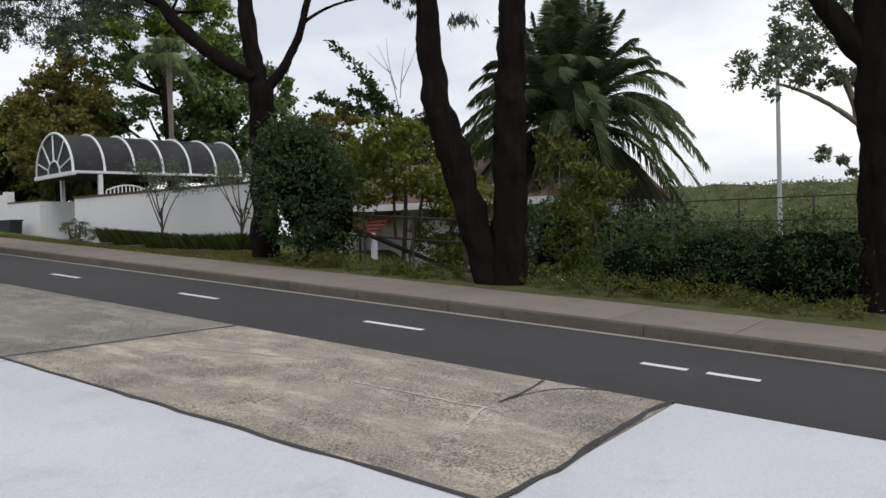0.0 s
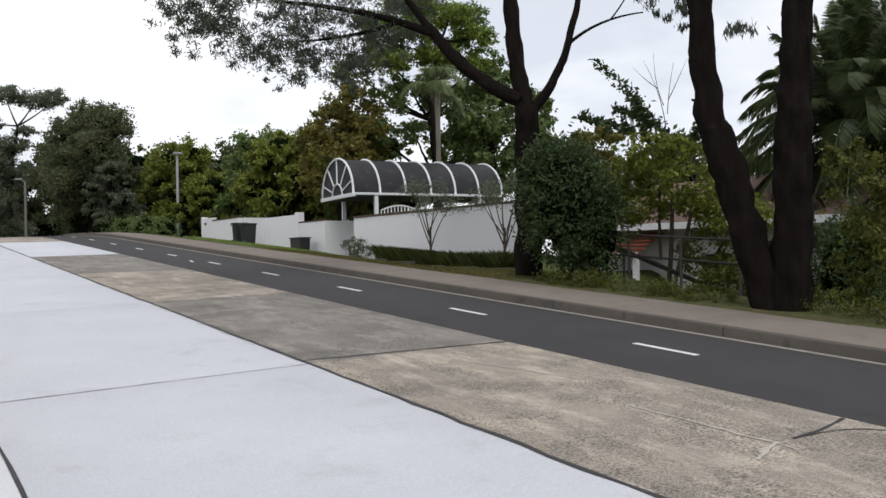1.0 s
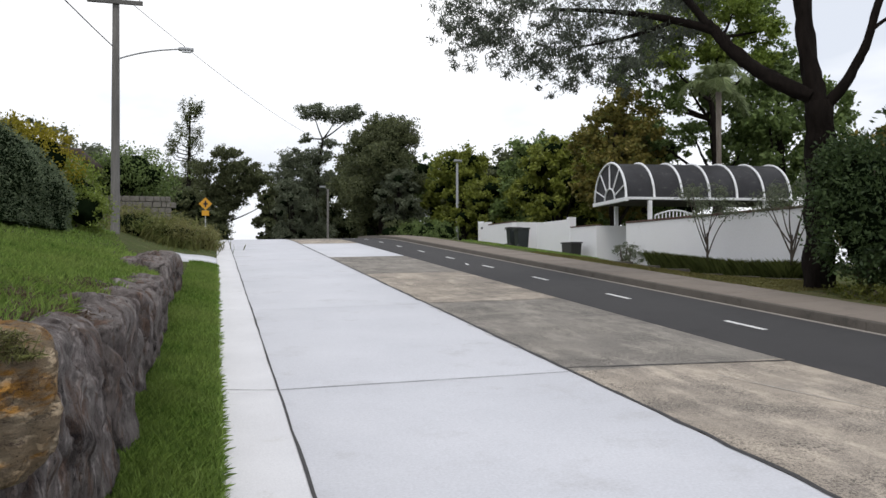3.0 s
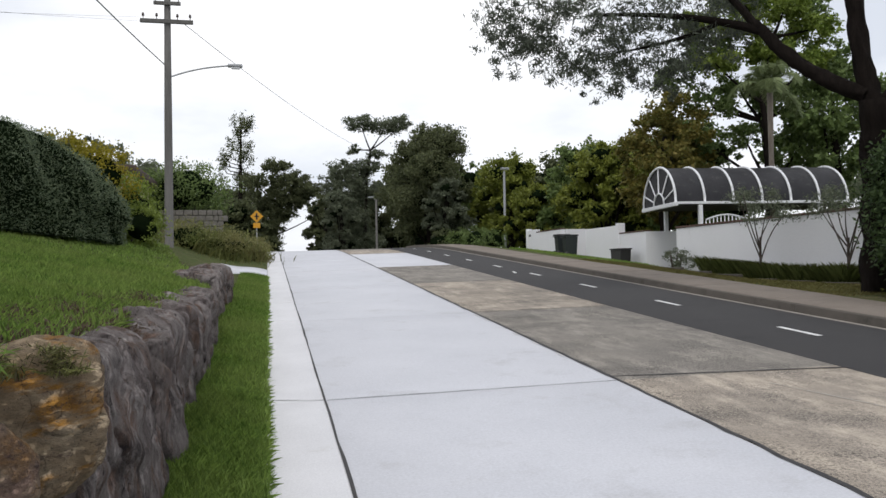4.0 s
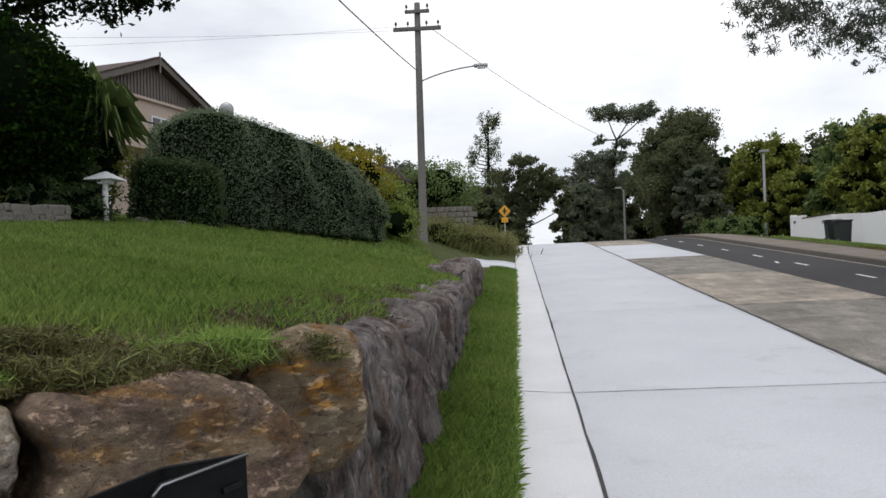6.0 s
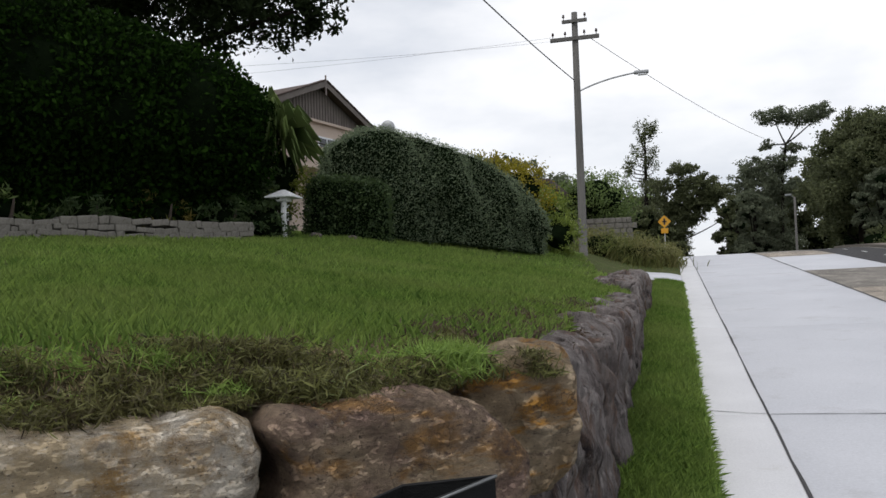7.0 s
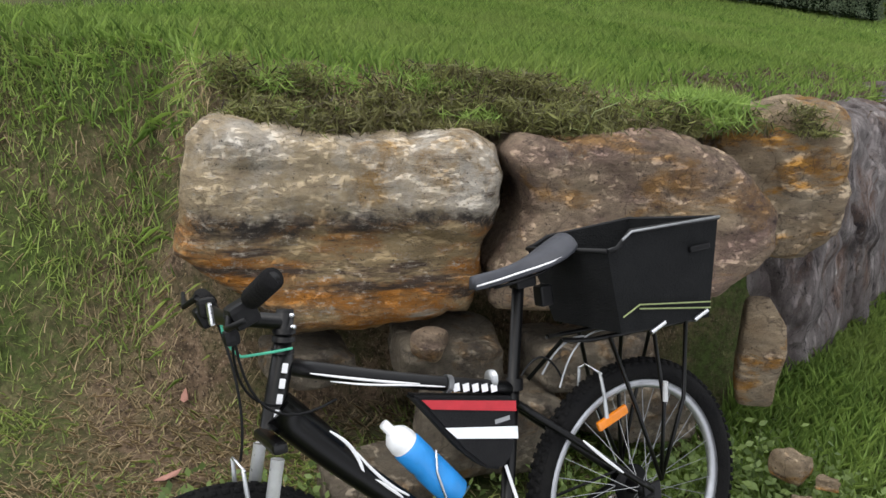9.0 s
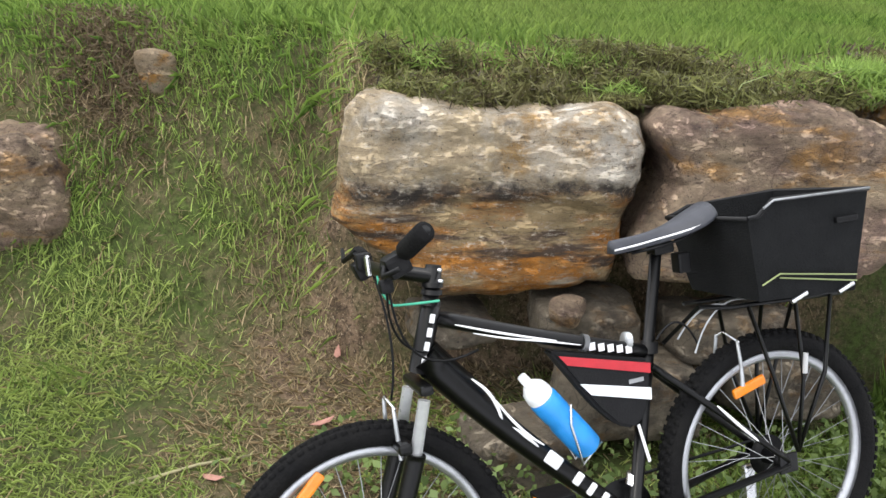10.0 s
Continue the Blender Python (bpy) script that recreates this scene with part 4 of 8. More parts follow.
for i in range(12):
    tube("bar", [(0.1 + 0.14 * i, 0, 0), (0.1 + 0.14 * i, 0, 1.75 + 0.18 * math.sin(math.pi * i / 11))], 0.02, M_CPWHITE, gate, 5)
tube("rail", [(0.1 + 0.154 * i, 0, 1.76 + 0.18 * math.sin(math.pi * i / 10)) for i in range(11)], 0.03, M_CPWHITE, gate, 6)
tube("rail", [(0.1, 0, 0.3), (1.64, 0, 0.3)], 0.025, M_CPWHITE, gate, 6)

# ---- bins ----
M_BIN = plain("dark_green_plastic", (0.018, 0.024, 0.024), 0.5)
M_BIN2 = plain("grey_black_plastic", (0.03, 0.028, 0.03), 0.55)


def wheelie_bin(x, y, turn, lid):
    t = thing("wheelie_bin", "dark green plastic wheelie bin against the white wall", "bin", pose(x, y, float(land_z(x, y)), 0, 0, turn), "wheelie bins")
    bm = box_bm((-0.27, -0.3, 0.06), (0.27, 0.3, 0.92), 0.03)
    for vv in bm.verts:
        k = 0.82 + 0.18 * (vv.co.z / 0.92)
        vv.co.x *= k
        vv.co.y *= k
    part("body", bm, M_BIN, t)
    lb = box_bm((-0.3, -0.33, 0.925), (0.3, 0.36, 1.0), 0.03)
    part("lid", lb, lid, t, "hinged plastic lid")
    part("handle", box_bm((-0.22, 0.36, 0.86), (0.22, 0.40, 0.90), 0.012), M_BIN, t)
    for s in (-1, 1):
        v, f = tube_arrays([(s * 0.24, 0.27, 0.1), (s * 0.30, 0.27, 0.1)], 0.1, 14)
        part("wheel", mesh_np("wheel", v, f, M_BIN2, True), None, t)


wheelie_bin(13.35, 32.1, 90, M_BIN)
wheelie_bin(13.4, 33.3, 88, M_BIN2)
tub = thing("planter_tub", "low dark plastic tub standing on the verge", "tub", pose(13.2, 26.2, float(land_z(13.2, 26.2)), 0, 0, 90))
bm = box_bm((-0.5, -0.22, 0.0), (0.5, 0.22, 0.5), 0.03)
for vv in bm.verts:
    vv.co.x *= 0.85 + 0.3 * vv.co.z
part("body", bm, M_BIN2, tub)
part("rim", box_bm((-0.53, -0.25, 0.502), (0.53, 0.25, 0.56), 0.015), M_BIN2, tub)

# garden bed in front of the wall
bed = thing("bed_edging", "low timber edging round the garden bed", "edging")
for i in range(6):
    y0, y1 = 12.2 + 1.3 * i, 12.2 + 1.3 * (i + 1) - 0.03
    x = 12.5 - 0.16 * i
    z = float(land_z(x, (y0 + y1) / 2))
    part("sleeper", box_bm((x, y0, z - 0.1), (x + 0.12, y1, z + 0.05 + 0.015 * (i % 2)), 0.015), M_KERB, bed)


def ground_z(x, y):
    """Height of the ground with its small unevenness."""
    z = land_z(x, y)
    k = np.array([noise.fractal(Vector((p * 1.7, q * 1.7, 0.3)), 1.0, 2.0, 4) for p, q in zip(x, y)])
    return z + np.where((x < -0.7) | (x > 10.3), k * 0.022, 0)


def tuft(name, label, area, n, h, w, mat, category="grass", lean=0.35):
    """Upright strappy leaves over a patch: area is a function giving x, y arrays."""
    x, y = area(n)
    z = ground_z(x, y)
    e = 0.06
    gx_, gy_ = (land_z(x + e, y) - land_z(x - e, y)) / (2 * e), (land_z(x, y + e) - land_z(x, y - e)) / (2 * e)
    gl = np.hypot(gx_, gy_) + 1e-9
    cut = np.minimum(gl, 1.2) / gl * 0.7
    up = np.stack([-gx_ * cut, -gy_ * cut, np.ones_like(x)], -1)
    up /= np.linalg.norm(up, axis=1, keepdims=True)
    a = rng.uniform(0, 2 * math.pi, n)
    hh = h * rng.uniform(0.5, 1.25, n)
    le = lean * hh * rng.uniform(0.2, 1.2, n)
    dx, dy = np.cos(a), np.sin(a)
    dz = np.clip(gx_ * dx + gy_ * dy, -1.2, 1.2)
    ww = w * rng.uniform(0.7, 1.3, n)
    b = np.stack([x, y, z - 0.012], -1)
    side = np.stack([-dy, dx, 0 * x], -1) * ww[:, None] / 2
    d3 = np.stack([dx, dy, dz], -1)
    midp = b + d3 * (le * 0.35)[:, None] + up * (hh * 0.6)[:, None]
    tip = b + d3 * le[:, None] + up * hh[:, None]
    v = np.stack([b - side, b + side, midp + side * 0.7, tip, midp - side * 0.7], 1).reshape(-1, 3)
    me = mesh_np(name, v, np.arange(5 * n).reshape(n, 5), mat)
    return tagged(new(name, me), label, category, kind="stuff")


tuft("bed_grasses", "dark strappy grasses in the garden bed", lambda n: (rng.uniform(12.75, 13.6, n), rng.uniform(12.9, 19.5, n)), 11000, 0.46, 0.012, L_BED, lean=0.9)
tuft("verge_grass", "short dry grass on the far verge", lambda n: (rng.uniform(10.05, 12.5, n), rng.uniform(9.5, 23.0, n)), 24000, 0.05, 0.012, L_STUBBLE, lean=1.2)
tuft("verge_grass", "green grass at the foot of the wall", lambda n: (rng.uniform(11.5, 13.7, n), rng.uniform(24.0, 36.0, n)), 12000, 0.10, 0.02, L_GRASS)
for x, y, hgt, sd in ((12.9, 16.4, 2.7, 1), (12.9, 12.9, 2.5, 2)):
    g0 = float(land_z(x, y))
    r1 = random.Random(sd)
    lim = [([(x, y, g0 - 0.1), (x + 0.05, y + 0.1, g0 + hgt * 0.3), (x, y, g0 + hgt * 0.45)], 0.04, 0.03)]
    bl = []
    for i in range(7):
        a = i * 0.9
        e = (x + 0.55 * math.cos(a) * r1.uniform(0.5, 1), y + 0.85 * math.sin(a), g0 + hgt * r1.uniform(0.65, 0.95))
        lim.append(([(x, y, g0 + hgt * r1.uniform(0.2, 0.45)), ((x + e[0]) / 2, (y + e[1]) / 2 + 0.1, g0 + hgt * 0.55), e], 0.022, 0.008))
        bl.append((*e, 0.34, 0.40, 0.22))
    tree("sapling", "thin grey-green sapling with bare stems before the wall", lim, bl, L_EUC, 2100, 0.10, 0.026, bark=M_TWIG, category="sapling", fill=0.1, clump=0.6, per=14)

bush("shrub", "small grey-green shrub at the end of the white wall", [(13.4, 22.1, 1.55, 0.35, 0.6, 0.4), (13.35, 21.4, 1.35, 0.3, 0.5, 0.25)], L_EUC, 1500, 0.09, 0.03, core=0)

# ---- white house below the footpath ----
M_TILE = surface("red_roof_tiles", (0.26, 0.075, 0.05), (0.18, 0.055, 0.04), (0.32, 0.12, 0.08), 3, 40, 0.85, bump=0.5)
M_GLASS = plain("dark_window_glass", (0.02, 0.022, 0.025), 0.08, spec=0.7)
low = thing("house", "white rendered house with red tiled porch roof", "house", Matrix.Translation((18.5, 11.0, -1.35)))
part("wall", box_bm((-0.6, -4.5, 0), (6, 3.2, 3.3), 0.02), M_WHITEWALL, low)
bm = bmesh.new()
prof = [(-1.5, 3.2), (2.5, 4.6), (6.5, 3.2), (6.5, 3.3), (2.5, 4.75), (-1.5, 3.3)]
ra, rb = [bm.verts.new((x, -4.9, z)) for x, z in prof], [bm.verts.new((x, 3.6, z)) for x, z in prof]
for i in range(6):
    bm.faces.new((ra[i], ra[(i + 1) % 6], rb[(i + 1) % 6], rb[i]))
bm.faces.new(ra[::-1])
bm.faces.new(rb)
part("roof", bm, M_COPING, low)
part("fascia", box_bm((-1.54, -4.95, 3.12), (-1.505, 3.65, 3.30), 0.005), M_CPWHITE, low)
part("porch_fascia", box_bm((-2.06, 0.5, 2.38), (-2.02, 3.5, 2.50), 0.005), M_CPWHITE, low)
for i in range(7):
    part("porch_tiles", box_bm((-2.0 + 0.2 * i, 0.6, 2.45 + 0.11 * i), (-1.79 + 0.2 * i, 3.4, 2.53 + 0.11 * i), 0.02), M_TILE, low)
for y in (0.7, 2.0, 3.3):
    part("porch_post", box_bm((-1.95, y - 0.07, 0), (-1.81, y + 0.07, 2.45), 0.01), M_WHITEWALL, low)
for y in (-3.6, -1.6):
    wdw = part("window", box_bm((-0.64, y, 1.6), (-0.58, y + 1.1, 2.5), 0.01), M_CPWHITE, low)
    part("pane", box_bm((-0.655, y + 0.08, 1.68), (-0.645, y + 1.02, 2.42)), M_GLASS, wdw)
rail = thing("fence", "thin dark pipe rail fence behind the footpath", "fence")
for y in np.arange(3.8, 9.2, 1.3):
    z = float(land_z(11.9, y))
    tube("post", [(11.9, y, z - 0.2), (11.9, y, z + 1.0)], 0.03, M_SHADE, rail, 6)
for h in (0.55, 0.98):
    tube("rail", [(11.9, y, float(land_z(11.9, y)) + h) for y in (3.8, 6.0, 9.0)], 0.025, M_SHADE, rail, 6)
yard = thing("fence", "dark wire mesh fence behind the hedge", "fence")
for k in range(6):
    y = 3.2 - 1.25 * k
    tube("post", [(14.2, y, float(land_z(14.2, y)) - 0.2), (14.2, y, 1.62)], 0.022, M_SHADE, yard, 6)
for z in (1.60, 1.2, 0.8):
    tube("rail", [(14.2, 3.25, z), (14.2, 0.0, z - 0.01), (14.2, -3.1, z)], 0.012, M_SHADE, yard, 6)
brace = thing("handrail", "dark sloping handrail down to the house", "handrail")
tube("rail", [(12.0, 8.3, 1.35), (14.6, 7.0, 0.1)], 0.05, M_SHADE, brace, 6)
for u in (0.1, 0.5, 0.9):
    tube("post", [(12.0 + 2.6 * u, 8.3 - 1.3 * u, -1.2), (12.0 + 2.6 * u, 8.3 - 1.3 * u, 1.35 - 1.25 * u)], 0.03, M_SHADE, brace, 6)

# ---- poles ----
M_POLE = surface("weathered_grey_timber", (0.15, 0.145, 0.138), (0.10, 0.096, 0.09), (0.21, 0.205, 0.195), 4, 30, 0.9, bump=0.6, stretch=(4, 4, 0.3), depth=0.01)
M_GALV = plain("galvanised_steel", (0.34, 0.35, 0.36), 0.45, 0.7)
M_DULL = plain("dull_grey_steel", (0.24, 0.25, 0.26), 0.7, 0.0, 0.2)
M_WIRE = plain("black_cable", (0.02, 0.02, 0.022), 0.6)
M_CERAMIC = plain("brown_ceramic", (0.05, 0.03, 0.025), 0.3)
pole = thing("power_pole", "grey timber power pole with two crossarms and street lamp", "power pole", Matrix.Translation((-3.85, 25.2, 2.1)))
tube("shaft", [(0, 0, -0.4), (0, 0, 4.0), (0, 0, 8.8)], [0.15, 0.132, 0.105], M_POLE, pole, 14)
part("crossarm", box_bm((-0.88, -0.17, 7.76), (0.86, -0.07, 7.90), 0.015), M_POLE, pole)
part("crossarm", box_bm((-0.44, -0.17, 8.40), (0.45, -0.07, 8.52), 0.015), M_POLE, pole)
for x, z in ((-0.78, 7.90), (-0.34, 7.90), (0.34, 7.90), (0.76, 7.90), (-0.38, 8.52), (0.38, 8.52)):
    tube("insulator", [(x, -0.12, z), (x, -0.12, z + 0.08), (x, -0.12, z + 0.1), (x, -0.12, z + 0.2)], [0.015, 0.015, 0.05, 0.035], M_CERAMIC, pole, 8)
tube("lamp_arm", bezier((0.12, -0.05, 5.95), (1.0, -0.1, 6.3), (2.1, -0.12, 6.38), 8), 0.03, M_GALV, pole, 8)
part("lamp_head", box_bm((2.0, -0.22, 6.32), (2.5, -0.02, 6.44), 0.04), M_GALV, pole, "grey street lamp head")
part("lamp_glass", box_bm((2.12, -0.2, 6.27), (2.42, -0.04, 6.325), 0.02), M_CPWHITE, pole)


def cable(pts, r, sag, label):
    a, b = Vector(pts[0]), Vector(pts[1])
    line = [a.lerp(b, i / 14) - Vector((0, 0, sag * 4 * (i / 14) * (1 - i / 14))) for i in range(15)]
    t = thing("cable", label, "cable", Matrix.Translation(a))
    v, f = tube_arrays(line, r, 5)
    part("wire", mesh_np("wire", v - np.array(a), f, M_WIRE, True), None, t)


cable([(-3.95, 25.1, 8.45), (-7.5, -12.0, 8.9)], 0.018, 0.6, "thick black overhead cable from the pole")
cable([(-3.45, 25.1, 10.0), (9.0, 70.0, 12.0)], 0.012, 0.5, "thin overhead wire to the far trees")
cable([(-4.7, 25.1, 10.05), (-30.0, 24.0, 10.3)], 0.004, 0.3, "thin overhead wire to a house")
cable([(-3.95, 25.1, 9.9), (-30.0, 18.0, 9.6)], 0.004, 0.4, "thin overhead wire to a house")


def lamp_post(x, y, z0, z1, r, label, arm=0.0, mat=None):
    t = thing("street_lamp", label, "street lamp", Matrix.Translation((x, y, z0)))
    tube("shaft", [(0, 0, -0.5), (0, 0, z1 - z0)], [r * 1.3, r], mat or M_DULL, t, 10)
    if arm:
        tube("lamp_arm", bezier((0, 0, z1 - z0 - 0.2), (arm * 0.4, 0, z1 - z0 + 0.1), (arm, 0, z1 - z0 + 0.15), 5), 0.04, M_GALV, t, 6)
    part("lamp_head", box_bm((arm - 0.22, -0.12, z1 - z0 + 0.05), (arm + 0.3, 0.12, z1 - z0 + 0.2), 0.03), M_GALV, t)


lamp_post(8.9, 67.6, 1.0, 7.6, 0.085, "grey pole of a street lamp beyond the crest", -0.5, M_POLE)
lamp_post(46.9, 8.4, -4.0, 10.4, 0.11, "tall grey floodlight pole in the valley")
lamp_post(14.05, 45.0, 1.5, 7.4, 0.07, "grey timber pole among the trees")
lamp_post(30.0, 23.6, -3.0, 8.5, 0.09, "pale lamp pole seen over the shrubs")
lamp_post(27.0, 10.5, -3.0, 9.2, 0.06, "slim pole with a lamp head behind the palm")

# ---- road sign ----
M_YEL = plain("yellow_sign_face", (0.62, 0.30, 0.01), 0.4)
sgn = thing("road_sign", "yellow diamond warning sign on a grey post", "road sign", Matrix.Translation((-1.35, 57.0, 2.6)))
tube("post", [(0, 0.05, -1.0), (0, 0.05, 3.1)], 0.04, M_GALV, sgn, 8)
part("plate", box_bm((-0.33, -0.01, -0.33), (0.33, 0.01, 0.33), 0.005, None, pose(0, 0, 2.75, 0, 45, 0)), M_YEL, sgn, "yellow diamond plate")
part("symbol", box_bm((-0.06, -0.02, 2.52), (0.06, -0.012, 2.98)), M_TAR, sgn)
part("advisory_plate", box_bm((-0.25, -0.012, 1.9), (0.25, 0.008, 2.27), 0.004), M_YEL, sgn, "small yellow plate below the diamond")
part("symbol", box_bm((-0.16, -0.02, 2.70), (0.16, -0.012, 2.80)), M_TAR, sgn)


# ---- boulders of the retaining wall ----
def rock_material(name, cols, grain, stretch, strata, dark_lo=0.52, relief=0.06):
    m, n, l, b = principled(name, 0.9, 0, 0.2)
    v = coords(n, l, stretch)
    v1 = coords(n, l)
    c = mixer(n, l, noise_fac(n, l, v, strata, 0.36, 0.62, 6, 0.6, 0.6), cols[0], cols[1])
    c = mixer(n, l, noise_fac(n, l, v, strata * 1.7, 0.52, 0.62, 6, 0.65, 0.4), c, cols[2])
    c = mixer(n, l, noise_fac(n, l, v1, 3.2, dark_lo, dark_lo + 0.14, 8, 0.7), c, cols[3])
    c = mixer(n, l, noise_fac(n, l, v1, 5.5, 0.63, 0.70, 8, 0.75), c, cols[4])
    c = mixer(n, l, noise_fac(n, l, v, grain * 1.9, 0.56, 0.63, 9, 0.85), c, cols[1])
    c = mixer(n, l, noise_fac(n, l, v, grain * 0.8, 0.55, 0.62, 10, 0.85), c, cols[3])
    g = noise_fac(n, l, v, grain, 0.26, 0.56, 9, 0.82)
    c = mixer(n, l, g, mixer(n, l, 0.75, c, (0.045, 0.038, 0.034)), c)
    c = mixer(n, l, noise_fac(n, l, v1, 80, 0.60, 0.68, 4, 0.8), c, (0.05, 0.045, 0.04))
    vo = n.new("ShaderNodeTexVoronoi")
    vo.feature = 'DISTANCE_TO_EDGE'
    vo.inputs["Scale"].default_value = 2.6
    warp = n.new("ShaderNodeVectorMath")
    warp.operation = 'ADD'
    nw = n.new("ShaderNodeTexNoise")
    nw.inputs["Scale"].default_value = 3.0
    nw.inputs["Detail"].default_value = 5
    l.new(v1, nw.inputs["Vector"])
    l.new(v1, warp.inputs[0])
    l.new(nw.outputs[1], warp.inputs[1])
    l.new(warp.outputs[0], vo.inputs["Vector"])
    cr = n.new("ShaderNodeMapRange")
    cr.inputs[1].default_value, cr.inputs[2].default_value = 0.0, 0.018
    cr.inputs[3].default_value, cr.inputs[4].default_value = 0.45, 0.0
    l.new(vo.outputs["Distance"], cr.inputs[0])
    c = mixer(n, l, cr.outputs[0], c, (0.03, 0.026, 0.024))
    l.new(c, b.inputs["Base Color"])
    bp = n.new("ShaderNodeBump")
    bp.inputs["Strength"].default_value = 0.9
    bp.inputs["Distance"].default_value = relief
    l.new(g, bp.inputs["Height"])
    bp2 = n.new("ShaderNodeBump")
    bp2.inputs["Strength"].default_value = 0.5
    bp2.inputs["Distance"].default_value = 0.008
    l.new(noise_fac(n, l, v1, 70, 0.2, 0.8, 6, 0.8), bp2.inputs["Height"])
    l.new(bp.outputs[0], bp2.inputs["Normal"])
    l.new(bp2.outputs[0], b.inputs["Normal"])
    return m


def banded_material():
    """Sandstone bedded in bands: pale tan above, a broken black seam, rust and ochre below."""
    m, n, l, b = principled("banded_sandstone", 0.9, 0, 0.2)
    v = coords(n, l)
    vs = coords(n, l, (0.9, 0.9, 5.0))
    sep = n.new("ShaderNodeSeparateXYZ")
    l.new(v, sep.inputs[0])
    wob = noise_fac(n, l, v, 2.4, 0.2, 0.8, 6, 0.65)
    ma = n.new("ShaderNodeMath")
    ma.operation = 'MULTIPLY_ADD'
    l.new(wob, ma.inputs[0])
    ma.inputs[1].default_value = 0.20
    l.new(sep.outputs[2], ma.inputs[2])

    def band(lo, hi):
        r = n.new("ShaderNodeMapRange")
        r.inputs[1].default_value, r.inputs[2].default_value = lo, hi
        l.new(ma.outputs[0], r.inputs[0])
        return r.outputs[0]

    def times(p, q):
        t = n.new("ShaderNodeMath")
        t.operation = 'MULTIPLY'
        l.new(p, t.inputs[0])
        l.new(q, t.inputs[1])
        return t.outputs[0]

    vm = coords(n, l, (0.9, 0.9, 2.4))
    upper = mixer(n, l, noise_fac(n, l, v, 3.2, 0.46, 0.62, 8, 0.7), (0.52, 0.41, 0.265), (0.68, 0.62, 0.53))
    upper = mixer(n, l, noise_fac(n, l, v, 2.1, 0.54, 0.64, 9, 0.75), upper, (0.40, 0.25, 0.10))
    upper = mixer(n, l, noise_fac(n, l, v, 3.7, 0.58, 0.66, 9, 0.8), upper, (0.24, 0.21, 0.185))
    lower = mixer(n, l, noise_fac(n, l, vm, 2.6, 0.43, 0.55, 8, 0.7), (0.42, 0.31, 0.17), (0.50, 0.205, 0.04))
    lower = mixer(n, l, noise_fac(n, l, vs, 1.9, 0.48, 0.56, 8, 0.7), lower, (0.11, 0.075, 0.055))
    lower = mixer(n, l, noise_fac(n, l, vs, 2.7, 0.58, 0.66, 8, 0.7), lower, (0.52, 0.46, 0.36))
    c = mixer(n, l, band(0.07, 0.11), lower, upper)
    seam = times(times(band(0.02, 0.07), band(0.13, 0.10)), noise_fac(n, l, v, 2.6, 0.44, 0.54, 9, 0.75))
    c = mixer(n, l, seam, c, (0.065, 0.055, 0.048))
    c = mixer(n, l, noise_fac(n, l, v, 2.6, 0.595, 0.67, 9, 0.75), c, (0.12, 0.10, 0.085))
    c = mixer(n, l, noise_fac(n, l, v, 4.6, 0.58, 0.64, 10, 0.8), c, (0.50, 0.45, 0.36))
    c = mixer(n, l, noise_fac(n, l, vs, 9, 0.55, 0.64, 10, 0.85), c, (0.16, 0.12, 0.09))
    c = mixer(n, l, noise_fac(n, l, vm, 21, 0.55, 0.62, 9, 0.85), c, (0.60, 0.53, 0.43))
    g = noise_fac(n, l, vm, 13, 0.26, 0.54, 10, 0.85)
    c = mixer(n, l, g, mixer(n, l, 0.65, c, (0.05, 0.04, 0.032)), c)
    c = mixer(n, l, noise_fac(n, l, v, 75, 0.60, 0.68, 4, 0.8), c, (0.05, 0.045, 0.04))
    l.new(c, b.inputs["Base Color"])
    bp = n.new("ShaderNodeBump")
    bp.inputs["Strength"].default_value = 0.9
    bp.inputs["Distance"].default_value = 0.035
    l.new(g, bp.inputs["Height"])
    bp2 = n.new("ShaderNodeBump")
    bp2.inputs["Strength"].default_value = 0.6
    bp2.inputs["Distance"].default_value = 0.01
    l.new(noise_fac(n, l, v, 60, 0.2, 0.8, 8, 0.8), bp2.inputs["Height"])
    l.new(bp.outputs[0], bp2.inputs["Normal"])
    l.new(bp2.outputs[0], b.inputs["Normal"])
    return m


R_WARM = banded_material()
R_PURPLE = rock_material("purple_brown_sandstone", [(0.31, 0.21, 0.165), (0.52, 0.40, 0.265), (0.44, 0.25, 0.10), (0.12, 0.08, 0.07), (0.60, 0.50, 0.38)], 13, (1.1, 1.1, 2.4), 1.8, 0.54)
R_OCHRE = rock_material("ochre_sandstone", [(0.38, 0.27, 0.16), (0.46, 0.37, 0.26), (0.50, 0.25, 0.055), (0.13, 0.09, 0.075), (0.55, 0.49, 0.40)], 9, (1, 1, 2.5), 2.0, 0.58)
R_STONE = rock_material("dull_tan_stone", [(0.20, 0.165, 0.12), (0.26, 0.22, 0.165), (0.22, 0.14, 0.07), (0.09, 0.075, 0.06), (0.32, 0.29, 0.24)], 14, (1, 1, 1.4), 4.0, 0.52)
R_GREY = rock_material("dark_grooved_sandstone", [(0.14, 0.112, 0.108), (0.29, 0.26, 0.25), (0.18, 0.12, 0.095), (0.03, 0.024, 0.026), (0.44, 0.42, 0.40)], 10, (1.5, 1.5, 0.45), 2.4, 0.53, 0.022)


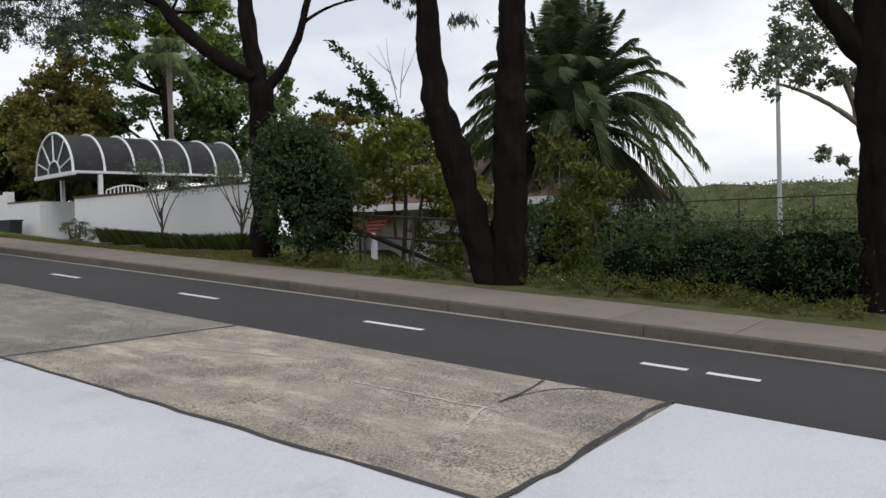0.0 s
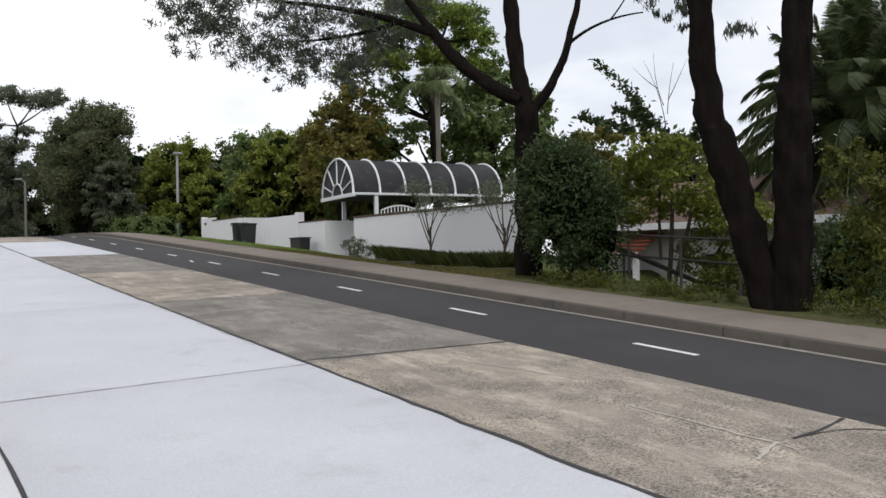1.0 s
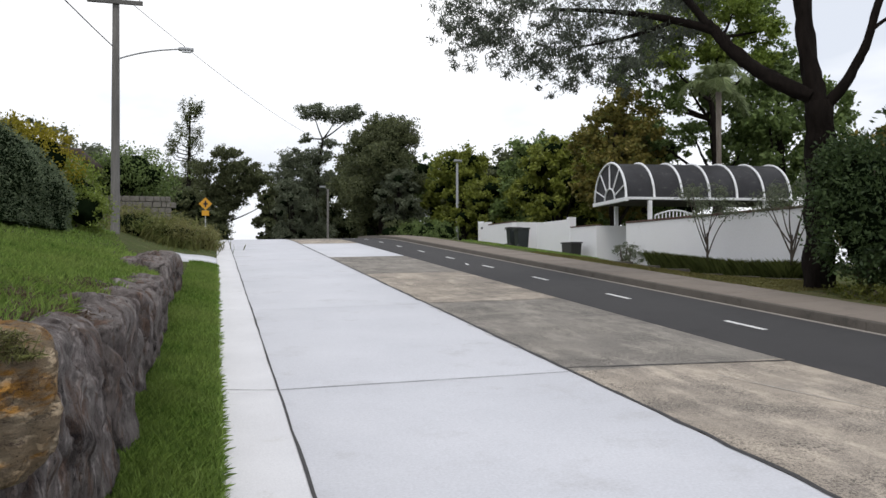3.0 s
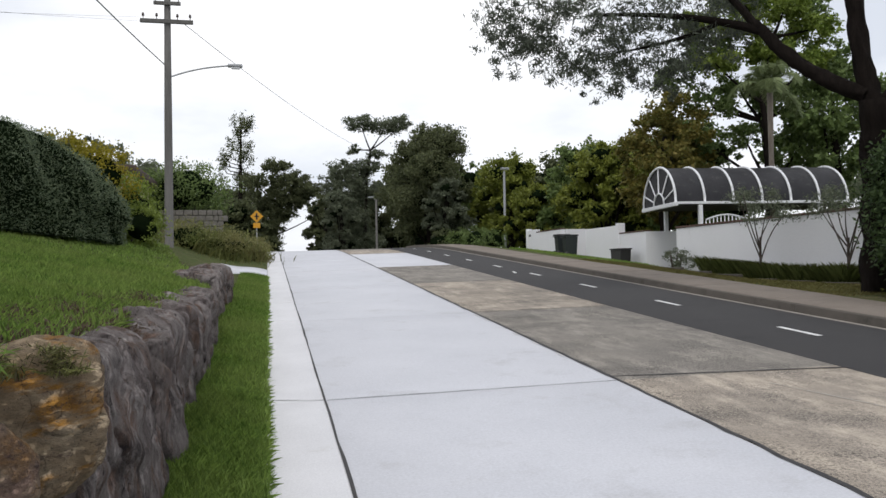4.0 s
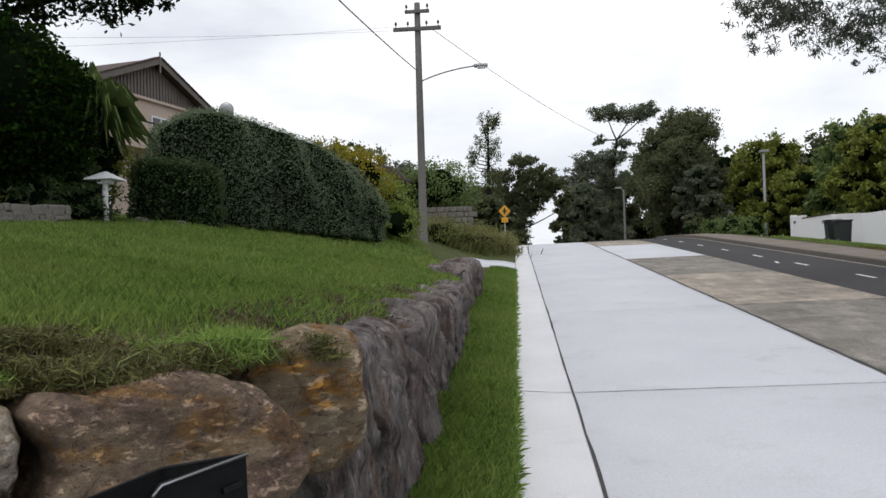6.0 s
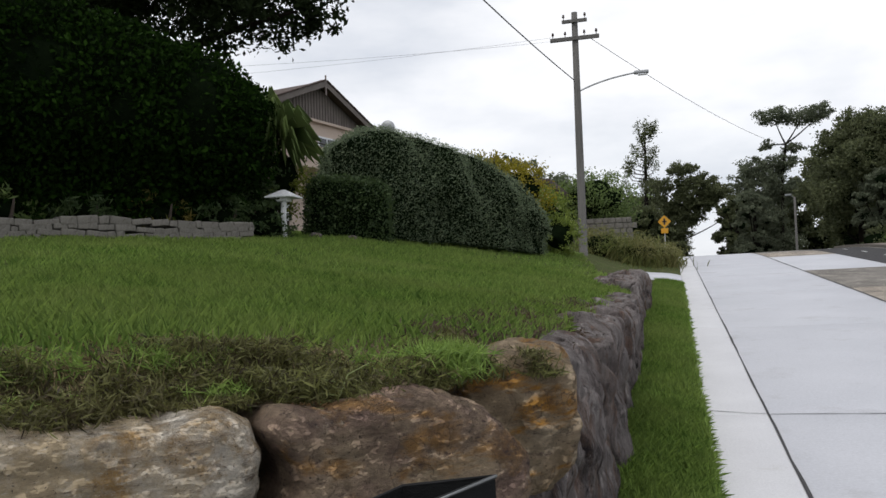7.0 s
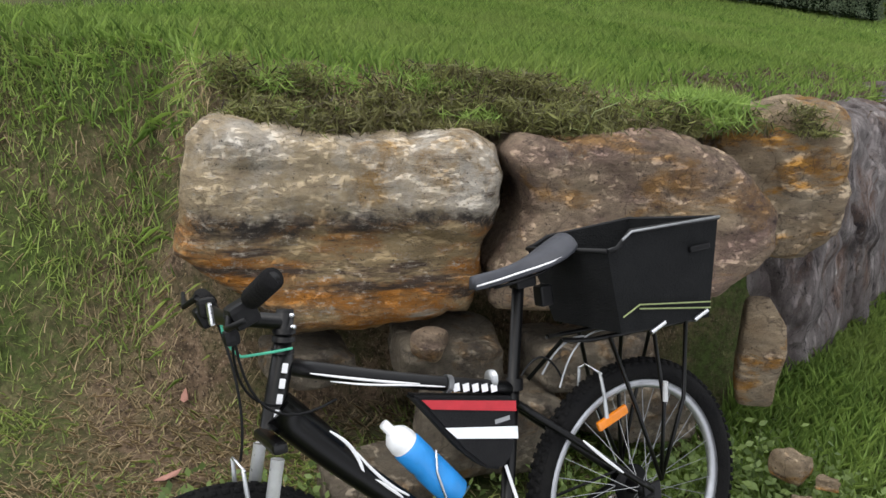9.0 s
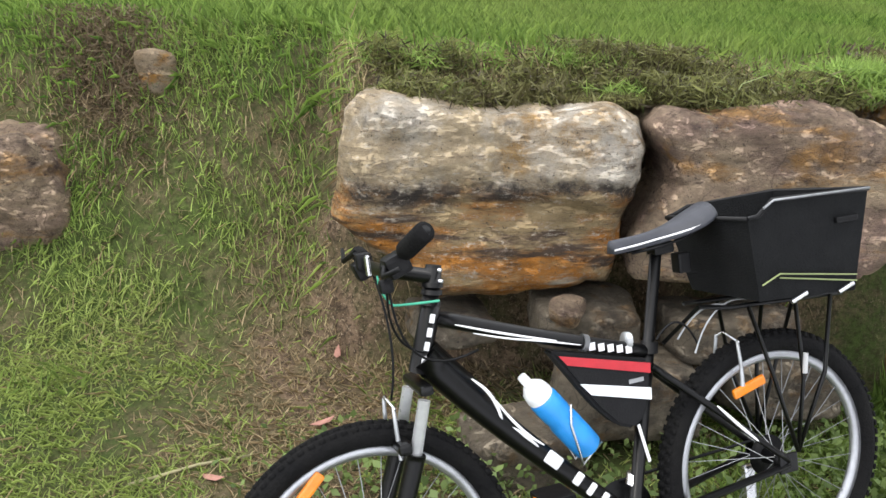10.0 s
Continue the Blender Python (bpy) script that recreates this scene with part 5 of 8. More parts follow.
def rock(name, label, center, dims, turn, mat, seed, n=26, power=3.2, rough=0.10, grooves=0.0, ledge=0.0, tilt=(0, 0), under=0.0, cuts=0, group="boulder wall"):
    """A quarried boulder: a rounded block, chipped and layered."""
    dx, dy, dz = [q / 2 for q in dims]
    bm = bmesh.new()
    bmesh.ops.create_cube(bm, size=2.0)
    bmesh.ops.subdivide_edges(bm, edges=bm.edges[:], cuts=n, use_grid_fill=True)
    sv = Vector((seed * 3.7, seed * 1.3, seed * 2.1))
    rc = random.Random(seed * 7 + 1)
    planes = []
    for _ in range(cuts):
        k = Vector((rc.uniform(-1, 1), rc.uniform(-1, 1), rc.uniform(-0.9, 0.9))).normalized()
        reach = abs(k.x) * dx + abs(k.y) * dy + abs(k.z) * dz
        planes.append((k, reach * rc.uniform(0.72, 0.86)))
    for vv in bm.verts:
        c = vv.co.copy()
        q = (abs(c.x) ** power + abs(c.y) ** power + abs(c.z) ** power) ** (1 / power)
        c = c / q
        p = Vector((c.x * dx, c.y * dy, c.z * dz))
        for k, h in planes:
            over = p.dot(k) - h
            if over > 0:
                p = p - k * over * 0.9
        nrm = Vector((c.x / dx, c.y / dy, c.z / dz)).normalized()
        big = noise.fractal(p * 1.7 + sv, 1.0, 2.0, 3) * rough * 1.6
        cell = noise.voronoi(p * 2.3 + sv)[0]
        big -= max(0, 0.10 - (cell[1] - cell[0])) * rough * 3.0
        mid = noise.fractal(p * 6.0 + sv, 1.0, 2.0, 5) * rough * (0.25 if grooves else 0.45)
        lay = noise.fractal(Vector((p.x * 0.7, p.y * 0.7, p.z * 7.0)) + sv, 0.9, 2.0, 4) * ledge
        gro = (-max(0.0, 0.13 - abs(noise.fractal(Vector((p.x * 1.9, p.y * 2.1 + p.z * 0.8, p.z * 0.5)) + sv, 0.9, 2.0, 3))) * 1.5 + 0.04) * grooves if grooves else 0
        p += nrm * (big + mid + lay + gro)
        if under and c.z < 0:
            p.y += under * (-c.z) ** 1.5
        vv.co = p
    z = float(center[2])
    me = bpy.data.meshes.new(name)
    bm.to_mesh(me)
    bm.free()
    me.polygons.foreach_set("use_smooth", np.ones(len(me.polygons), bool))
    me.materials.append(mat)
    ob = new(name, me)
    ob.matrix_basis = pose(center[0], center[1], z, tilt[0], tilt[1], turn)
    return tagged(ob, label, "boulder", group)


FR = math.degrees(math.atan2(0.729, 0.685))

FR = math.degrees(math.atan2(0.729, 0.685))


def block_rock(label, outline, front, depth, mat, seed, n=46, rough=0.026, ledge=0.012, seam=None, lean=0.0):
    """A quarried block in the line of the bank. outline: its face as (distance along the line, height); front: how far the face
    stands before the line; seam: a height below which the face steps back; lean: how much the top leans into the bank."""
    ox = sum(p[0] for p in outline) / len(outline)
    oz = sum(p[1] for p in outline) / len(outline)
    rim = np.array([(ox - q, z - oz) for q, z in outline])
    rim = np.concatenate([rim + (np.roll(rim, -1, 0) - rim) * k / 10 for k in range(10)])
    ang, rad = np.arctan2(rim[:, 1], rim[:, 0]), np.hypot(rim[:, 0], rim[:, 1])
    o = np.argsort(ang)
    ang, rad = ang[o], rad[o]
    bm = bmesh.new()
    bmesh.ops.create_cube(bm, size=2.0)
    bmesh.ops.subdivide_edges(bm, edges=bm.edges[:], cuts=n, use_grid_fill=True)
    sv = Vector((seed * 3.7, seed * 1.3, seed * 2.1))
    for vv in bm.verts:
        c = vv.co.copy()
        q = (abs(c.x) ** 9 + abs(c.y) ** 9 + abs(c.z) ** 9) ** (1 / 9)
        c = c / q
        th = math.atan2(c.z, c.x)
        m = max(abs(c.x), abs(c.z))
        r = float(np.interp(th, ang, rad, period=2 * math.pi))
        edge = smooth01((m - 0.80) / 0.20)
        p = Vector((math.cos(th) * r * m, c.y * depth / 2 * (1 - 0.13 * float(edge) ** 2), math.sin(th) * r * m))
        out = Vector((math.cos(th) * m ** 4, c.y * (1 - 0.5 * m ** 4), math.sin(th) * m ** 4)).normalized()
        big = noise.fractal(p * 2.1 + sv, 1.0, 2.0, 3) * rough * 1.5
        cell = noise.voronoi(p * 3.1 + sv)[0]
        big -= max(0, 0.09 - (cell[1] - cell[0])) * rough * 2.5
        mid = noise.fractal(p * 7.0 + sv, 1.0, 2.0, 5) * rough * 0.42
        lay = noise.fractal(Vector((p.x * 0.8, p.y * 0.8, p.z * 9.0)) + sv, 0.9, 2.0, 4) * ledge
        p += out * (big + mid + lay)
        if seam is not None:
            wave = seam + 0.03 * noise.noise(Vector((p.x * 3.0, seed, 0.0))) - 0.05 * p.x
            p.y += 0.035 * float(smooth01((wave - (p.z + oz)) / 0.07))
        p.y += lean * p.z
        vv.co = p
    me = bpy.data.meshes.new("boulder")
    bm.to_mesh(me)
    bm.free()
    me.polygons.foreach_set("use_smooth", np.ones(len(me.polygons), bool))
    me.materials.append(mat)
    ob = new("boulder", me)
    d0 = front + depth / 2
    ob.matrix_basis = pose(-1.35 - 0.685 * ox - 0.729 * d0, -0.4 - 0.729 * ox + 0.685 * d0, oz, 0, 0, FR)
    return tagged(ob, label, "boulder", "boulder wall")


block_rock("long banded tan and orange sandstone boulder",
           [(2.15, 0.93), (2.10, 0.985), (1.97, 0.99), (1.80, 0.965), (1.54, 0.95), (1.31, 0.945), (1.22, 0.90), (1.185, 0.83), (1.22, 0.70), (1.24, 0.58),
            (1.255, 0.44), (1.29, 0.37), (1.60, 0.335), (1.86, 0.33), (2.08, 0.47), (2.20, 0.58), (2.185, 0.70), (2.16, 0.86)], -0.33, 0.70, R_WARM, 1, 56, seam=0.70, lean=0.10)
block_rock("purple-brown sandstone boulder with rounded end",
           [(1.185, 0.895), (1.13, 0.95), (0.82, 0.965), (0.62, 0.975), (0.53, 0.945), (0.40, 0.88), (0.29, 0.775), (0.20, 0.68), (0.215, 0.565), (0.27, 0.505),
            (0.34, 0.46), (0.47, 0.385), (0.85, 0.37), (1.215, 0.40), (1.23, 0.52), (1.17, 0.60), (1.10, 0.70), (1.15, 0.81)], -0.33, 0.72, R_PURPLE, 2, 50, rough=0.03, lean=0.14)
rock("boulder", "ochre sandstone corner boulder", (-1.53, -0.20, 0.715), (0.62, 0.66, 0.56), 28, R_OCHRE, 3, 40, 4.6, 0.06, cuts=9, tilt=(0, -4))
for i, (y0, y1, top, xf, sd) in enumerate([(-0.36, 2.0, 0.965, -1.27, 11), (1.95, 4.3, 0.985, -1.24, 12), (4.25, 6.6, 1.02, -1.24, 13), (6.5, 9.3, 1.04, -1.30, 14), (9.2, 10.9, 0.98, -1.42, 15), (10.8, 12.2, 1.32, -1.42, 16), (12.0, 13.6, 1.42, -1.32, 17)]):
    bot = float(land_z(-0.95, (y0 + y1) / 2)) - 0.2
    rock("boulder", "dark grey grooved sandstone boulder above the verge", (xf - 0.42, (y0 + y1) / 2, (top + bot) / 2), (0.84, y1 - y0 + 0.05, top - bot), (-1, 1.5, -1, 2, 0, 5, -4)[i], R_GREY, sd, 74 if i < 3 else 34, 7.0, 0.06, grooves=0.55, cuts=14)
rock("boulder", "weathered grey boulder beside the grass ramp", (-4.44, -2.78, float(land_z(-4.44, -2.78)) - 0.05), (0.80, 0.62, 0.54), FR + 8, R_PURPLE, 21, 36, 4.5, 0.07, cuts=10)
rock("boulder", "small ochre stone in the bank", (-4.14, -2.07, float(land_z(-4.14, -2.07)) + 0.02), (0.16, 0.16, 0.20), 20, R_OCHRE, 22, 16, 5.0, 0.03, cuts=8)
# packing stones under the long boulder
for (x, y, z, a, b, c, t, m, sd, lab) in [
        (-2.10, -1.55, 0.24, 0.34, 0.34, 0.14, FR, R_STONE, 31, "flat grey stone wedged under the boulder"),
        (-2.44, -1.86, 0.22, 0.30, 0.26, 0.13, FR + 12, R_STONE, 32, "flat tan stone wedged under the boulder"),
        (-2.06, -1.70, 0.31, 0.065, 0.065, 0.06, 10, R_PURPLE, 33, "round brown stone under the boulder"),
        (-1.77, -1.22, 0.22, 0.42, 0.34, 0.16, FR, R_STONE, 34, "grey stone below the boulder"),
        (-1.315, -0.735, 0.19, 0.12, 0.11, 0.38, 25, R_OCHRE, 35, "upright reddish prop stone under the boulder"),
        (-1.02, -1.18, -0.09, 0.09, 0.075, 0.06, 40, R_OCHRE, 36, "small orange stone on the grass"),
        (-0.98, -1.08, -0.055, 0.085, 0.07, 0.06, 10, R_OCHRE, 37, "small orange stone on the grass"),
        (-1.09, -1.05, -0.045, 0.095, 0.085, 0.06, 70, R_OCHRE, 38, "small orange stone on the grass"),
        (-1.92, -1.56, 0.04, 0.46, 0.26, 0.24, FR, R_STONE, 39, "buried pale stone below the boulder"),
        (-2.05, -1.90, -0.10, 0.40, 0.30, 0.22, FR + 8, R_STONE, 41, "buried pale stone behind the bicycle"),
        (-1.60, -1.14, 0.05, 0.40, 0.26, 0.22, FR, R_STONE, 40, "buried stone below the boulder")]:
    rock("stone", lab, (x, y, z), (a, b, c), t, m, sd, 13, 9.0, 0.022, cuts=4, group="packing stones")

# ---- grass ----
def scatter(x0, x1, y0, y1, n, keep):
    x, y = rng.uniform(x0, x1, n), rng.uniform(y0, y1, n)
    k = rng.random(n) < keep(x, y)
    return x[k], y[k]


def turf(name, label, x, y, h, w, mat, lean=0.7):
    return tuft(name, label, lambda n: (x, y), len(x), h, w, mat, lean=lean)


patch = lambda x, y: np.array([noise.noise(Vector((a * 1.3, b * 1.3, 5.0))) for a, b in zip(x, y)])


def lawn_keep(x, y):
    d, s = rock_line(x, y)
    edge = 0.30 + 0.16 * np.sin(s * 4.3 + 1.0) * np.cos(s * 9.7) + 0.08 * np.sin(s * 23.0)
    tongue = np.clip((d - np.where((s > -0.1) & (s < 2.1), edge, 0.14)) / 0.10, 0.07, 1)
    return np.where((d > 0.10) & ((s < 2.0) | (d > 0.8)), tongue, 0.0) * (1 - 0.75 * bare_soil(x, y))


def low_keep(x, y):
    d, s = rock_line(x, y)
    ramp = (s > 2.0) & (d < 1.2)
    fade = smooth01((y + 6.0) / 2.2) * smooth01((x + 5.2) / 1.2)
    return np.where((d < 0.0) | ramp, fade, 0.0) * (1 - 0.88 * bare_soil(x, y)) * (0.55 + 0.6 * np.clip(patch(x, y) + 0.3, 0, 1))


x, y = scatter(-5.5, -1.4, -3.4, 4.0, 52000, lawn_keep)
turf("lawn_grass", "lush green lawn grass above the boulders", x, y, 0.085, 0.008, L_GRASS)
x, y = scatter(-9.0, -1.5, 0.5, 12.0, 60000, lambda a, b: lawn_keep(a, b) * np.where((a > -5.5) & (b < 4), 0.0, 1.0))
turf("lawn_grass", "mown green lawn grass rising to the hedges", x, y, 0.085, 0.013, L_GRASS)
x, y = scatter(-12.0, -1.5, 3.0, 25.0, 40000, lambda a, b: lawn_keep(a, b) * np.where((a > -9) & (b < 12), 0.0, 1.0) * np.where(a < -2 - 0.2 * np.clip(b - 15, 0, 9), 1, 0))
turf("lawn_grass", "distant lawn grass near the pole", x, y, 0.09, 0.02, L_GRASS)
x, y = scatter(-1.45, -0.57, -1.2, 4.5, 24000, lambda a, b: np.where(a < -0.57, 1.0, 0) * (1 - 0.6 * bare_soil(a, b)))
turf("verge_grass", "long green grass between boulders and gutter", x, y, 0.10, 0.009, L_GRASS)
x, y = scatter(-1.35, -0.57, 4.5, 21.5, 22000, lambda a, b: np.ones_like(a))
turf("verge_grass", "green verge grass along the gutter", x, y, 0.09, 0.014, L_GRASS)
x, y = scatter(-5.2, -0.57, -6.0, -1.0, 250000, lambda a, b: low_keep(a, b) * np.clip(0.55 + 1.8 * patch(a * 2.2, b * 2.2), 0.15, 1))
turf("ramp_grass", "patchy green grass round the bicycle", x, y, 0.036, 0.0055, L_RAMP, 1.9)
x, y = scatter(-5.2, -0.57, -6.0, -1.0, 80000, lambda a, b: low_keep(a, b) * np.clip(3.0 * patch(a * 1.1 + 9, b * 1.1), 0, 1))
turf("ramp_grass", "lusher green grass clumps on the ramp", x, y, 0.065, 0.006, L_GRASS, 1.3)
x, y = scatter(-4.8, -0.8, -5.2, -0.6, 70000, lambda a, b: np.clip(bare_soil(a, b) * 0.85 + 0.10 + 0.5 * np.clip(patch(a * 1.7 + 4, b * 1.7 + 7), 0, 1), 0, 1) * np.where(rock_line(a, b)[0] < 0.9, 1, 0.0))
turf("dry_grass", "dry straw-coloured grass on bare soil", x, y, 0.03, 0.005, L_DRY, 2.6)
x, y = scatter(-4.4, -2.6, -3.2, -1.0, 2600, lambda a, b: np.exp(-((a + 3.85) / 0.4) ** 2 - ((b + 1.45) / 0.3) ** 2))
turf("long_grass", "long unmown grass tuft beside the boulder", x, y, 0.11, 0.008, L_GRASS, 1.0)
x = np.concatenate([np.full(5, -0.56 + 0.0)] * 260) + rng.uniform(-0.03, 0.05, 1300)
y = np.repeat(rng.uniform(-1.0, 18.0, 260), 5) + rng.normal(size=1300) * 0.03
tuft("edge_grass", "grass runners creeping over the gutter edge", lambda n: (x, y), 1300, 0.07, 0.012, L_GRASS, lean=1.8)
# dark weeds and trailing stems on the lip above the boulders
nl = 46000
kc = rng.integers(0, 240, nl)
s_c = rng.uniform(-0.1, 2.1, 240)
d_c = -0.14 + 0.07 * np.sin(s_c * 6.1) + rng.random(240) ** 0.8 * (0.47 + 0.15 * np.sin(s_c * 4.3 + 1.0) * np.cos(s_c * 9.7))
hc = rng.random(240) ** 1.6 * 0.11 + 0.012
s_l = s_c[kc] + rng.normal(size=nl) * 0.035
d_l = d_c[kc] + rng.normal(size=nl) * 0.035
x = -1.35 - 0.685 * s_l - 0.729 * d_l
y = -0.4 - 0.729 * s_l + 0.685 * d_l
z = np.maximum(land_z(x, y), np.where(d_l < 0.2, 0.945, 0.88)) + rng.random(nl) * hc[kc]
lv, lf = leaves_at(np.stack([x, y, z], -1), 0.05, 0.0055)
tagged(new("creeping_weeds", mesh_np("creeping_weeds", lv, lf, leaf_mat("weed_leaves", (0.014, 0.010, 0.007), (0.24, 0.26, 0.08), (0.085, 0.058, 0.038)))), "dark creeping weeds and roots on the lip of the bank", "weeds", kind="stuff")
k = 3200
c = rng.integers(0, 26, k)
s_c, d_c = rng.choice([0.25, 0.4, 0.55, 1.2, 1.35, 1.85, 2.0], 26) + rng.normal(size=26) * 0.08, rng.uniform(-0.02, 0.34, 26)
s_l, d_l = s_c[c] + rng.normal(size=k) * 0.05, d_c[c] + rng.normal(size=k) * 0.05
x, y = -1.35 - 0.685 * s_l - 0.729 * d_l, -0.4 - 0.729 * s_l + 0.685 * d_l
lv, lf = leaves_at(np.stack([x, y, np.maximum(land_z(x, y), 0.945) + rng.uniform(0, 0.06, k)], -1), 0.085, 0.006)
tagged(new("overhanging_grass", mesh_np("overhanging_grass", lv, lf, L_GRASS)), "bright grass tufts hanging over the boulder tops", "grass", kind="stuff")
k = 2600
s_l, d_l = 0.42 + rng.normal(size=k) * 0.075, 0.0 + rng.normal(size=k) * 0.06
x, y = -1.35 - 0.685 * s_l - 0.729 * d_l, -0.4 - 0.729 * s_l + 0.685 * d_l
lv, lf = leaves_at(np.stack([x, y, 0.97 + rng.uniform(0.0, 0.10, k)], -1), 0.10, 0.006, outward=np.tile([0.3, -0.3, 0.7], (k, 1)))
tagged(new("grass_tuft", mesh_np("grass_tuft", lv, lf, L_GRASS)), "bright grass tuft spilling between two boulders", "grass", kind="stuff")
k = 9000
c = rng.integers(0, 70, k)
x = (-1.5 - 0.55 * rng.random(70) ** 1.3)[c] + rng.normal(size=k) * 0.06
y = (0.1 + 5.2 * rng.random(70) ** 1.4)[c] + rng.normal(size=k) * 0.12
z = np.maximum(ground_z(x, y), 0.9) + rng.uniform(0.0, 0.05, k)
lv, lf = leaves_at(np.stack([x, y, z], -1), 0.05, 0.010)
tagged(new("leaf_litter", mesh_np("leaf_litter", lv, lf, leaf_mat("litter", (0.05, 0.035, 0.025), (0.14, 0.10, 0.07)))), "brown leaf litter along the top of the boulders", "leaf litter", kind="stuff")
k = 3600
c = rng.integers(0, 16, k)
cx_ = np.array([-1.15, -1.05, -1.25, -1.0, -1.35, -1.7, -2.0, -2.2, -1.55, -1.1, -0.95, -1.2, -1.85, -2.35, -1.95, -1.4])
cy_ = np.array([-1.3, -1.45, -1.15, -1.2, -1.35, -1.95, -2.05, -2.25, -1.65, -1.0, -1.0, -0.95, -2.2, -2.5, -1.42, -1.1])
x, y = cx_[c] + rng.normal(size=k) * 0.13, cy_[c] + rng.normal(size=k) * 0.13
z = land_z(x, y) + rng.uniform(0.01, 0.14, k)
lv, lf = leaves_at(np.stack([x, y, z], -1), 0.032, 0.019)
tagged(new("clover_weeds", mesh_np("clover_weeds", lv, lf, L_MID)), "broad-leaved green weeds under the boulder", "weeds", kind="stuff")
k = 5000
x, y = -4.35 + rng.normal(size=k) * 0.20, -2.2 + rng.normal(size=k) * 0.13
lv, lf = leaves_at(np.stack([x, y, ground_z(x, y) + rng.uniform(0.0, 0.05, k)], -1), 0.06, 0.006)
tagged(new("dead_twigs", mesh_np("dead_twigs", lv, lf, leaf_mat("dead_weed", (0.05, 0.035, 0.022), (0.24, 0.18, 0.11), (0.10, 0.10, 0.04)))), "brown dead weeds and twigs on bare soil", "weeds", kind="stuff")
M_STRAW = plain("dry_straw", (0.30, 0.27, 0.15), 0.8)
M_RUNNER = plain("green_runner", (0.20, 0.24, 0.09), 0.8)
runner = thing("grass_runner", "pale trailing grass runner over the boulder face", "grass runner", Matrix.Translation((-1.82, -1.07, 1.0)))
tube("stem", [(0.05, 0.09, 0.03), (0.03, 0.05, 0.05), (-0.01, -0.06, 0.02), (-0.02, -0.15, -0.08), (-0.02, -0.19, -0.2)], 0.0018, M_RUNNER, runner, 5)
for i in range(14):
    tube("blade", [(-0.035 + 0.01 * (i % 3), -0.1 - 0.012 * i, -0.02 * i), (-0.06 + 0.04 * (i % 2), -0.16 - 0.01 * i, 0.02 - 0.022 * i)], [0.0022, 0.0006], M_RUNNER, runner, 4)
for (a, b) in (((-2.75, -2.9), (-2.62, -2.55)), ((-2.3, -3.0), (-2.0, -2.85)), ((-2.05, -2.75), (-1.9, -2.5))):
    stick = thing("stick", "dry pale stick lying on the soil", "stick", Matrix.Translation((*a, float(land_z(*a)))))
    tube("stem", [(0, 0, 0.012), ((b[0] - a[0]) / 2, (b[1] - a[1]) / 2 + 0.02, 0.03), (b[0] - a[0], b[1] - a[1], float(land_z(*b)) - float(land_z(*a)) + 0.02)], 0.006, M_STRAW, stick, 5)

M_PINK = plain("dried_pink_leaf", (0.34, 0.17, 0.13), 0.8)
for x, y, turn in ((-2.60, -2.70, 20), (-2.62, -2.28, 75), (-2.95, -1.98, 140), (-1.62, -2.02, 100)):
    curl = bmesh.new()
    ring_ = [(-0.05, 0.0, 0.012), (-0.02, 0.013, 0.004), (0.02, 0.012, 0.004), (0.05, 0.0, 0.016), (0.02, -0.012, 0.006), (-0.02, -0.013, 0.006)]
    lo_, hi_ = [curl.verts.new(p) for p in ring_], [curl.verts.new((p[0], p[1], p[2] + 0.0015)) for p in ring_]
    curl.faces.new(lo_[::-1])
    curl.faces.new(hi_)
    for k in range(6):
        curl.faces.new((lo_[k], lo_[(k + 1) % 6], hi_[(k + 1) % 6], hi_[k]))
    fallen = part("fallen_leaf", curl, M_PINK, None)
    fallen.matrix_basis = pose(x, y, float(land_z(x, y)) + 0.018, 8, -6, turn)
    tagged(fallen, "dried pinkish brown leaf lying on the grass", "leaf", "fallen leaves")


# ---- bicycle ----
M_FRAME = plain("black_gloss_paint", (0.002, 0.002, 0.0022), 0.33, spec=0.28)
M_RUBBER = surface("tyre_rubber", (0.006, 0.006, 0.0065), (0.012, 0.0115, 0.011), None, 12, 90, 0.85, bump=0.4, spec=0.1)
M_ALLOY = plain("silver_alloy", (0.62, 0.63, 0.65), 0.28, 1.0)
M_CHROME = plain("polished_chrome", (0.88, 0.89, 0.90), 0.3, 0.35)
M_RIM = plain("rim_alloy", (0.40, 0.41, 0.43), 0.4, 0.85)
M_BLACKP = plain("black_plastic", (0.003, 0.003, 0.0035), 0.5, spec=0.22)
M_BASKET = surface("black_wire_mesh_cloth", (0.008, 0.0085, 0.009), (0.013, 0.0135, 0.014), None, 20, 160, 0.75, bump=0.5, spec=0.1)
M_DECAL = plain("white_decal", (0.75, 0.75, 0.76), 0.35)
M_RED = plain("red_nylon", (0.42, 0.02, 0.03), 0.7)
M_NYLON = surface("black_nylon", (0.004, 0.004, 0.005), (0.008, 0.008, 0.009), None, 30, 200, 0.8, bump=0.3)
M_REFLW = plain("reflective_tape", (0.78, 0.80, 0.82), 0.4)
M_ORANGE = plain("orange_reflector", (0.75, 0.22, 0.01), 0.25, spec=0.7)
M_BLUE = plain("blue_plastic_bottle", (0.02, 0.24, 0.62), 0.4)
M_WHITEP = plain("white_plastic", (0.72, 0.73, 0.74), 0.4)
M_GREYS = plain("grey_saddle_vinyl", (0.04, 0.042, 0.05), 0.5, spec=0.25)
M_GREEN = plain("green_elastic", (0.05, 0.35, 0.22), 0.6)

